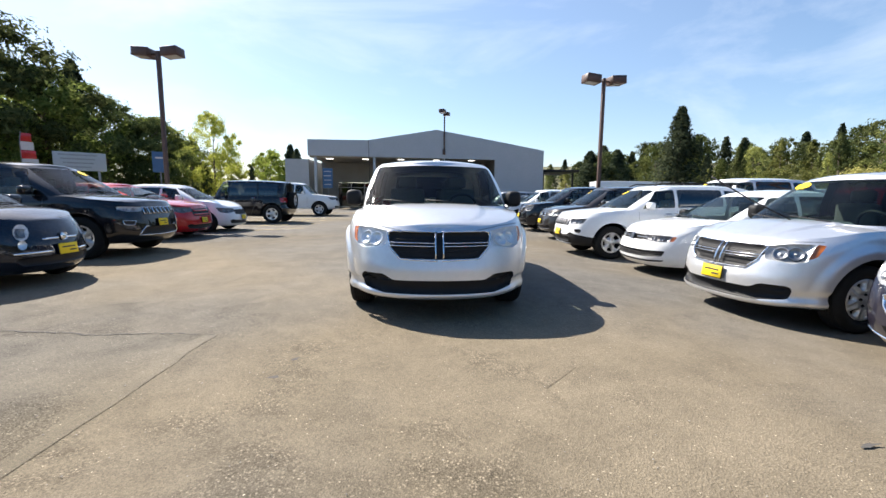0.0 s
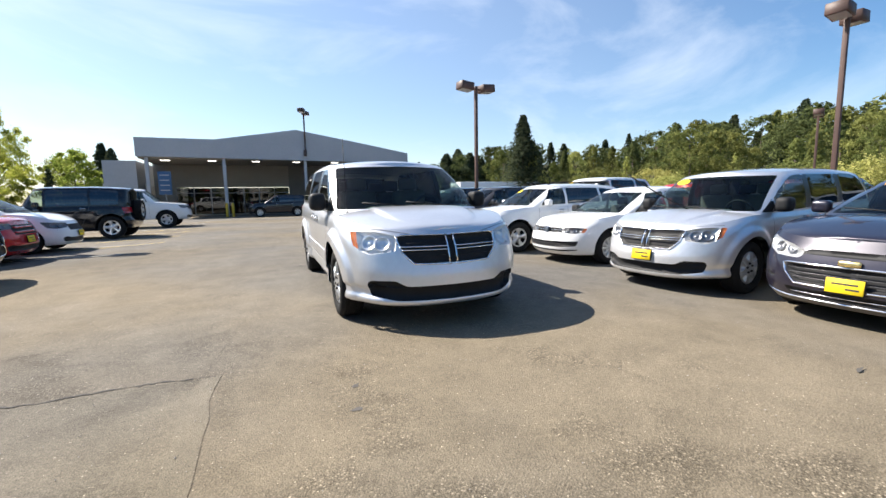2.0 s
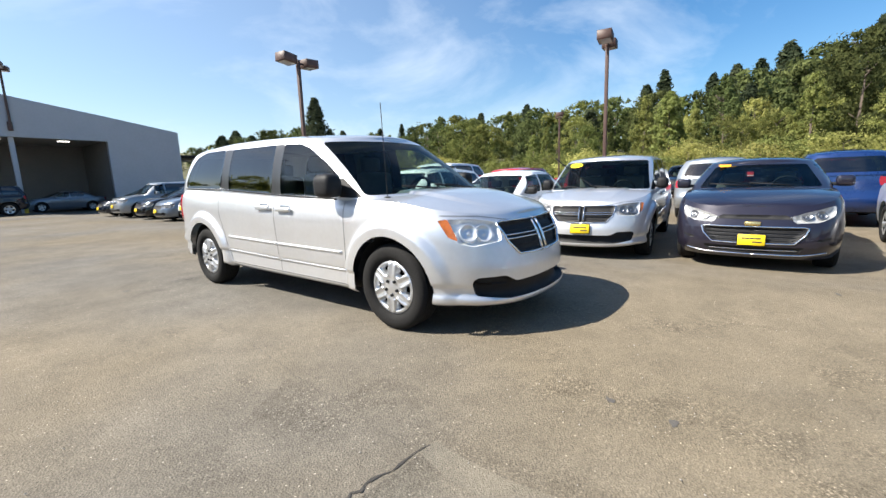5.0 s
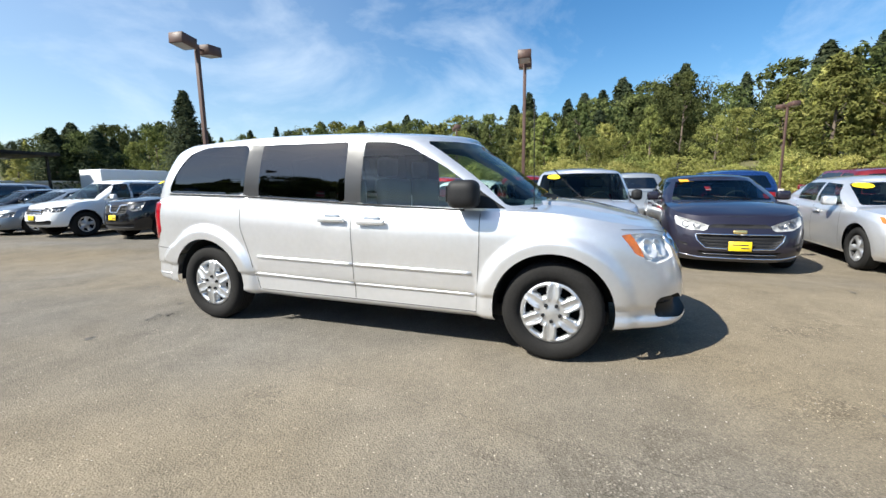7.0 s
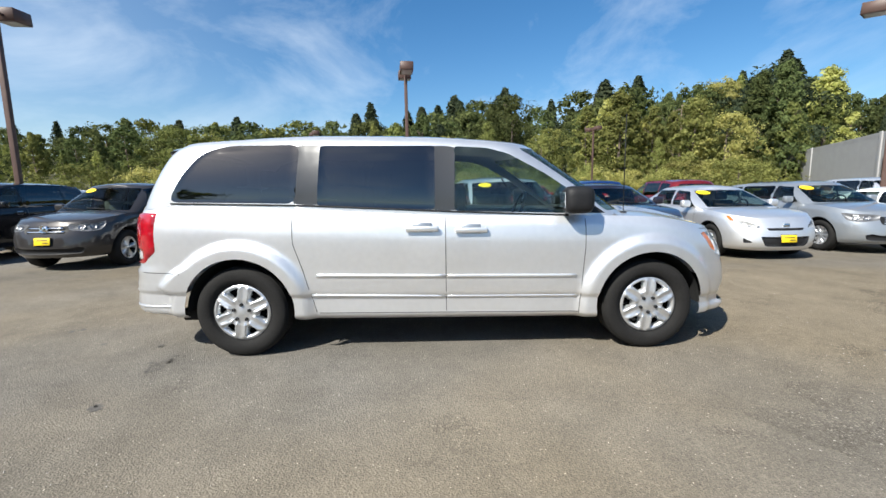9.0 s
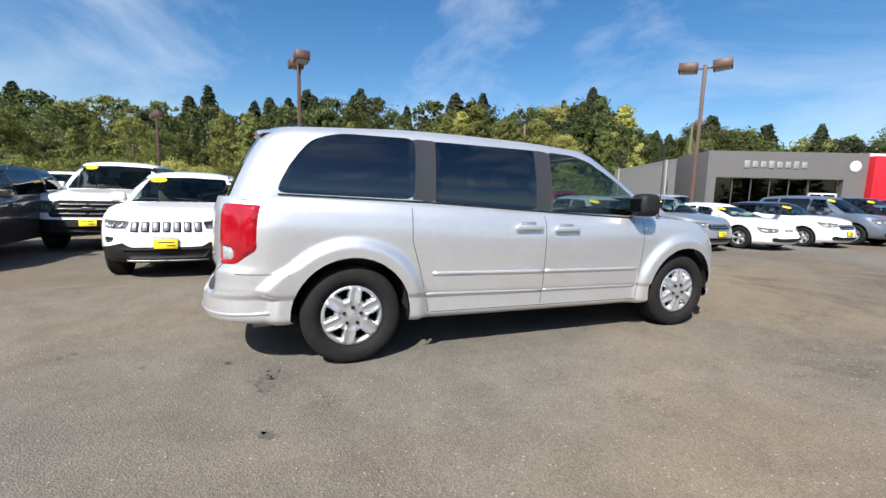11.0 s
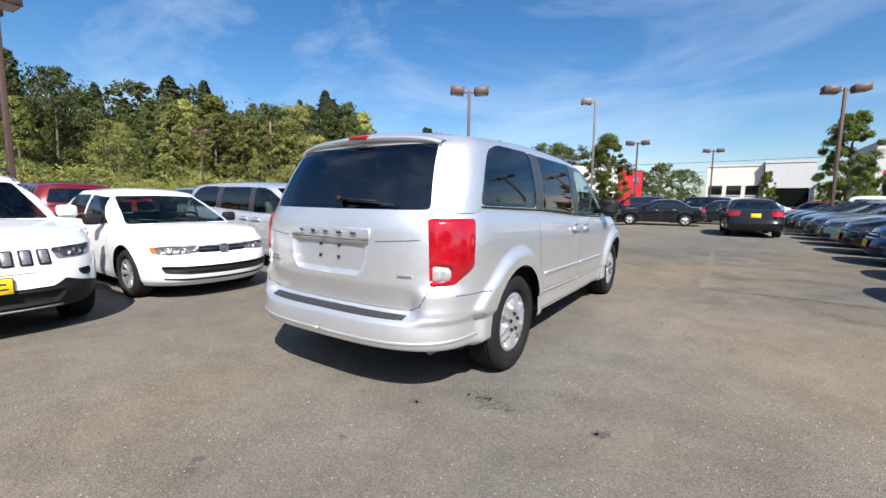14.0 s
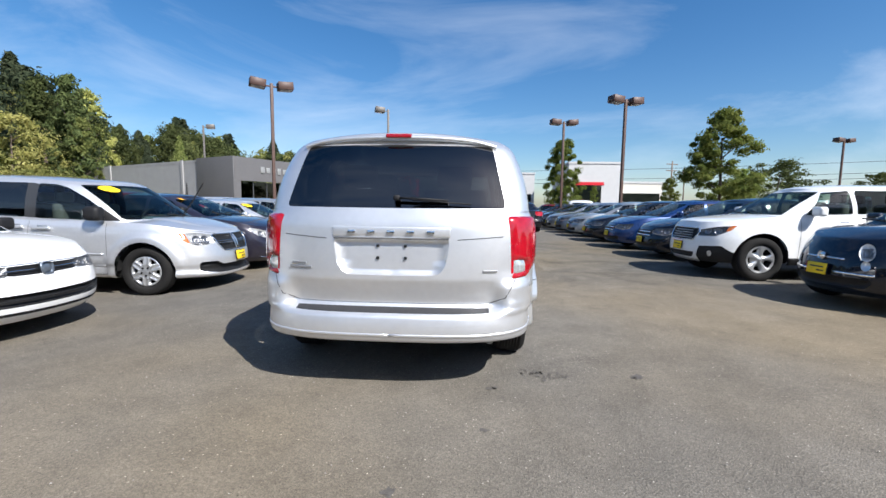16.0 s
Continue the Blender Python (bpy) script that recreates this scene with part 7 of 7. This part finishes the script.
FRONT_SWEPT = [("amber", "fq", rounded([(1.14, 0.735), (1.24, 0.74), (1.36, 0.835), (1.26, 0.83)], 0.012), 0.006),
               ("headlight", "fq", rounded([(0.54, 0.625), (0.74, 0.70), (1.02, 0.765), (1.28, 0.84), (1.16, 0.71), (0.84, 0.615)], 0.015), 0.04),
               ("grille", "front", rounded([(-0.2, 0.61), (0.36, 0.615), (0.31, 0.57), (-0.2, 0.565)], 0.012), 0.02),
               ("intake", "fq", rounded([(-0.3, 0.44), (0.52, 0.46), (0.42, 0.275), (-0.3, 0.27)], 0.025), 0.03),
               ("fog_recess", "fq", rounded([(0.66, 0.345), (0.90, 0.43), (0.88, 0.33)], 0.012), 0.02)]
# silver minivan
S2 = van_measures(1.6)
S2["housing"] = HOUSING_MID
c = build_car(S2, "minivan", "silver minivan with a lifted wiper and a yellow dealer card", "minivan", pose(4.03, 0.02, -0.15, 0, 0, EAST + 5), SILVER, "cars of the lot")
van_face(*c)
S2["plate_z"] = 0.50
dress(*c, S2, sticker=oval(-1))
part("lifted_wiper", tube_bm([(0.05, 0.02, 1.08), (-0.22, -0.30, 1.32), (-0.48, -0.62, 1.60)], 0.010, 6), PLASTIC, c[0], "wiper arm lifted off the glass")
c, S = park("sedan", 4.2, -2.2, EAST, PLUM, "sedan", "plum-grey sedan with a chrome-edged split grille", dict(mouldings=TRIM_SPLIT, plate_z=0.43, housing=HOUSING_MID), dict(badge=(0.635, 0.17, 0.055, GOLD)), zn=0.83, zc=1.02, W=0.92, H=1.52, nf=3.1, front=FRONT_SPLIT, privacy=False, wheel="five", res=1.3)
p, n = find(c[2], [(0.10, 1.29), (0.42, 1.385)], "front", c[4])
tag = part("red_tag", box_bm((0.085, 0.012, 0.17), (0, 0, 0), 0.004, 1), REDTAG, c[0], "red hanging tag behind the windscreen", m=facing(p[0] * np.array([-1, 1, 1]), n[0], -0.05))
part("tag_strip", box_bm((0.086, 0.013, 0.03), (0, 0, -0.06), 0.002, 1), WHITE, tag)
part("price_card", box_bm((0.24, 0.006, 0.10), (0, 0, 0), 0.002, 1), ORANGE, c[0], "orange-yellow price card on the windscreen", m=facing(p[1] * np.array([-1, 1, 1]), n[1], 0.006))
park("sedan", 4.4, 2.65, EAST, WHITE, "sedan", "white sedan with a slim dark grille", dict(privacy=False, mouldings=TRIM_SLIM, mirror_mat=PLASTIC), dict(plate=False, badge=(0.662, 0.11, 0.11, GREYBLUE)), zn=0.75, H=1.50, front=FRONT_SLIM, wheel="ten", res=1.3)
c, S = park("suv", 3.88, 5.0, EAST, WHITE, "suv", "white compact suv with seven grille slots", dict(mouldings=TRIM_SLOTS, plate_z=0.55, grille_box=(0.705, 0.855, 0.445)), dict(sticker=oval(-1), bars=7, slat_mat=PLASTIC, slot_fill=SLOT_GREY), H=1.64, zn=0.93, front=FRONT_SLOTS, wheel="five", nf=2.9, res=1.3)
for s in (1, -1):
    part("roof_rail", tube_bm([(s * 0.56, 1.05, 1.60), (s * 0.56, 1.2, 1.655), (s * 0.56, 2.9, 1.655), (s * 0.56, 3.05, 1.59)], 0.016, 6), PLASTIC, c[0])
park("truck", 7.3, 7.0, EAST, WHITE, "pickup_truck", "white pickup truck with a tall dark grille", dict(plate_z=0.60, grille_box=(0.72, 1.0, 0.60)), dict(sticker=oval(-1), slats=3, slat_mat=MESH_GREY, badge=(0.87, 0.2, 0.08, MESH_GREY)), front=FRONT_TRUCK, nf=3.4)
park("suv", 4.5, 8.72, EAST, CHARCOAL, "suv", "dark brown-grey suv with chrome grille bars", {}, dict(sticker=oval(-1), slats=2, badge=(0.80, 0.13, 0.13, CHROME)), gh=(0.06, 0.42), wheel="five", wb=2.85, ro=1.05, W=0.93)
park("suv", 4.6, 12.05, EAST, BLACK, "suv", "large black suv with a chrome grille", dict(mouldings=[([(0.40, 0.95), (0.20, 0.95), (0.14, 0.76), (0.0, 0.75)], "front", 0.045, 0.02, CHROME, "grille_surround")], plate_z=0.62), dict(sticker=oval(-1), slats=3, slat_mat=PLASTIC), gh=(0.10, 0.45), hl=(0.55, 0.9, 0.0, 0.2), H=1.76, zn=1.0, zc=1.14, zr=1.18)
park("suv", 4.2, 14.9, EAST, WHITE, "suv", "white suv with dark lower cladding", {}, dict(slats=2), r=0.37, zs=0.36)
park("sedan", 4.2, 17.4, EAST, GREYBLUE, "sedan", "grey-blue sedan in the car row", {}, dict())
park("sedan", 4.3, 19.9, EAST, BLACK, "sedan", "black sedan in the car row", {}, dict())
park("suv", 4.1, 22.4, EAST, SILVER_DARK, "suv", "boxy grey suv in the car row", {}, dict(bars=7), yh=0.75, nf=3.6)
park("sedan", 4.2, 25.0, EAST, NAVY, "sedan", "dark blue sedan at the row's end", {}, dict())
park("sedan", 4.35, -4.85, EAST, SILVER, "sedan", "silver compact sedan with a swept headlight", dict(privacy=False, plate_z=0.42, handle_mat=SILVER, housing=HOUSING_MID), dict(sticker=oval(-1), badge=(0.665, 0.12, 0.06, CHROME)), zn=0.76, front=FRONT_SWEPT, wheel="five", res=1.4)
park("suv", 4.75, -7.5, EAST, SILVER_DARK, "hatchback", "grey-silver hatchback with a yellow price oval", dict(privacy=False), dict(sticker=oval(-1), slats=3), H=1.52, zn=0.80, zc=0.98, zs=0.24, r=0.33, wheel="ten")
park("sedan", 4.5, -10.0, EAST, WHITE, "sports_coupe", "low white coupe with dark mesh intake", dict(privacy=False), dict(plate=False, sticker=oval(-1)), H=1.34, zn=0.66, zc=0.88, W=0.91, gh=(0.02, 0.22))
park("hatch", 4.5, -13.0, EAST, WHITE, "hatchback", "white small hatchback with a black roof and pillars", dict(privacy=False, mirror_mat=GLOSS_BLACK, roof_mat=GLOSS_BLACK), dict(sticker=oval(-1), slats=2), H=1.42, zn=0.80, wheel="five", nf=2.8)
park("suv", 4.5, -15.8, EAST, GREYBLUE, "suv", "blue-grey suv with a yellow price oval", {}, dict(sticker=oval(-1), slats=2))
park("suv", 4.5, -18.4, EAST, BLACK, "suv", "black suv near the planted island", {}, dict(sticker=oval(-1), slats=2))
park("sedan", 4.5, -20.9, EAST, SILVER, "sedan", "silver sedan near the planted island", {}, dict(sticker=oval(-1)), res=2.2)
park("suv", 4.5, -23.4, EAST, NAVY, "suv", "dark blue suv near the planted island", {}, dict(), res=2.2)
# second row behind
for kind, x, y, h, mat, nm, lab in (("suv", 13.2, -1.2, WEST, SILVER_DARK, "suv", "grey suv parked tail first in the second row"), ("suv", 12.6, -3.7, WEST, BLUE, "suv", "dark blue suv parked tail first in the second row"), ("suv", 13.4, -7.2, WEST, DARKRED, "suv", "dark red suv in the second row"),
                                    ("van", 10.2, 9.3, EAST, WHITE, "cargo_van", "white cargo van in the second row"), ("suv", 13.8, 2.2, WEST, DARKRED, "suv", "dark red suv in the second row"), ("suv", 14.0, 5.4, WEST, RED, "suv", "red suv in the second row"), ("suv", 12.8, 13.5, EAST, CHARCOAL, "suv", "dark suv in the second row"),
                                    ("sedan", 11.5, -10.0, EAST, BLACK, "sedan", "black sedan in the second row"), ("sedan", 12.0, -13.5, EAST, NAVY, "sedan", "dark blue sedan in the second row"), ("suv", 11.5, -16.5, EAST, SILVER, "suv", "silver suv in the second row"), ("sedan", 22.0, 4.0, EAST, WHITE, "sedan", "white sedan in the far row"), ("suv", 22.0, 7.0, EAST, BLACK, "suv", "black suv in the far row"),
                                    ("sedan", 22.5, -1.5, EAST, SILVER, "sedan", "silver sedan in the far row"), ("suv", 22.0, 1.2, EAST, NAVY, "suv", "dark blue suv in the far row"), ("suv", 22.5, -5.0, EAST, RED, "suv", "red suv in the far row"), ("suv", 12.0, 17.0, EAST, WHITE, "suv", "white suv in the second row"), ("sedan", 12.0, 21.0, EAST, BLACK, "sedan", "black sedan in the second row")):
    park(kind, x, y, h, mat, nm, lab, {}, dict(plate=True), res=2.8)
# west row
park("hatch", -5.6, 1.07, WEST, NAVY, "hatchback", "small dark blue round-nosed hatchback with chrome whisker trim", dict(privacy=False, mouldings=TRIM_ROUND, plate_z=0.46, housing=HOUSING), dict(badge=(0.62, 0.09, 0.09, CHROME)), H=1.46, W=0.81, fo=0.72, wb=2.30, ro=0.55, zn=0.80, yh=0.85, yrt=2.4, yrb=2.66, nf=2.2, front=FRONT_ROUND, wheel="ten", res=1.2)
park("suv", -6.25, 4.0, WEST, BLACK, "suv", "black suv with seven chrome grille slots", dict(mouldings=TRIM_CHROME, plate_z=0.63, grille_box=(0.79, 0.93, 0.45), housing=HOUSING_MID), dict(sticker=oval(1), bars=7), W=0.96, H=1.76, wb=2.9, zn=0.99, zc=1.12, zr=1.18, front=FRONT_CHROME, nf=3.0, r=0.38, res=1.4)
park("sedan", -7.1, 7.3, WEST, RED, "sedan", "red sedan with a black cross grille", {}, dict(slats=2, slat_mat=RED), W=0.94, zn=0.84, zc=1.0, H=1.48, gh=(0.09, 0.46), nf=3.0)
park("hatch", -6.9, 9.6, WEST, WHITE, "hatchback", "white compact hatchback with slim grille", {}, dict(), W=0.85, wb=2.6)
park("suv", -9.35, 14.1, EAST, BLACK, "off_roader", "dark boxy off-road wagon with an outside spare wheel", {}, dict(plate=False), yc=0.45, yh=0.80, yrt=3.45, yrb=3.5, H=1.80, zn=1.02, zc=1.10, zr=1.12, nf=4.2, nr=4.5, r=0.39, wb=2.95, ro=0.62)
spare = thing("spare_wheel_carrier", "spare wheel mounted on the off-road wagon's tailgate", "spare wheel", m=pose(-9.35 + 2.95 + 0.62, 14.1, 1.0, 0, 0, 0))
add_wheel(spare, 0, 0, 0.37, "five", 1)
for o in spare.children:
    o.matrix_basis = pose(0.02, 0, -0.05)
part("bracket", box_bm((0.12, 0.2, 0.2), (-0.08, 0, -0.05), 0.02), PLASTIC, spare)
park("truck", -6.0, 20.8, WEST, WHITE, "pickup_truck", "white pickup truck with dark bumper", {}, dict(plate=False), zs=0.42)
park("sedan", 3.0, 36.9, -90, GREYBLUE, "sedan", "grey-blue sedan under the showroom canopy", {}, dict(plate=False), res=2.4)
park("suv", -1.9, 31.3, -90, NAVY, "suv", "dark blue suv parked along the showroom", {}, dict(plate=False))
for k, (kind, mat, lab) in enumerate((("suv", WHITE, "white wagon with dark lower cladding and a chrome-framed grille"), ("sedan", NAVY, "dark navy wagon beside the white one"), ("sedan", BLUE, "bright blue compact sedan"), ("sedan", NAVY, "dark navy sedan in the west row"), ("sedan", SILVER_DARK, "grey sedan in the west row"),
                                      ("sedan", GREYBLUE, "blue-grey sedan in the west row"), ("sedan", SILVER_DARK, "grey sedan in the west row"), ("sedan", NAVY, "dark blue sedan in the west row"), ("sedan", CHARCOAL, "dark sedan in the west row"), ("sedan", BLACK, "black sedan in the west row"))):
    if k == 0:
        park(kind, -5.3, -1.45, WEST, mat, "wagon", lab, dict(privacy=False, mouldings=TRIM_WAGON, plate_z=0.52, grille_box=(0.65, 0.82, 0.38)), dict(slats=4, slat_mat=SILVER_DARK, badge=(0.74, 0.1, 0.05, GREYBLUE)), zn=0.92, zc=1.05, H=1.62, front=FRONT_WAGON, wheel="five", r=0.36, wb=2.74, res=1.3)
    else:
        park(kind, -5.6, -1.45 - 2.45 * k, WEST, mat, "sedan" if k > 1 else "wagon", lab, {}, dict(slats=2), res=2.0)
# south
c, S = park("sedan", -3.0, -16.7, 3, BLACK, "sedan", "black sedan driving lane parked with a yellow plate", {}, dict(plate=False), W=0.88, zn=0.80, zr=1.03)
p, n = find(c[1], [(0.0, 0.80)], "rear", c[4])
part("licence_plate", plate_bm(0.30, 0.15), YELLOW, c[0], "yellow dealer card on the boot lid", m=pose(0, p[0][1] + 0.012, 0.80))
for kind, x, y, h, mat, nm, lab in (("sedan", 2.2, -20.5, 95, BLACK, "sedan", "long black sedan parked across the lane"), ("sedan", -0.6, -24.5, 90, NAVY, "sedan", "dark sedan parked across the lane"), ("suv", 4.5, -26.0, 95, NAVY, "suv", "dark blue suv beside the island"), ("suv", 0.5, -29.0, 60, BLACK, "suv", "black suv beyond the lane"),
                                    ("sedan", -6.0, -24.3, 150, DARKRED, "sedan", "dark red sedan beyond the lane"), ("suv", -8.3, -24.0, -10, WHITE, "suv", "white suv at the far end of the row"), ("suv", -9.0, -30.5, 90, CHARCOAL, "suv", "dark suv on the far side"), ("sedan", -3.0, -33, 90, SILVER, "sedan", "silver sedan on the far side"),
                                    ("sedan", 1.5, -36, 90, WHITE, "sedan", "white sedan on the far side"), ("suv", -14, -34, 90, NAVY, "suv", "dark blue suv on the far side"), ("suv", -13.5, -9.5, 90, CHARCOAL, "suv", "dark suv in the row behind"), ("suv", -14.0, -4.5, 90, DARKRED, "suv", "dark red suv in the row behind"), ("suv", -14, -14.0, 90, SILVER_DARK, "suv", "grey suv in the row behind")):
    park(kind, x, y, h, mat, nm, lab, {}, dict(plate=False), res=2.6)
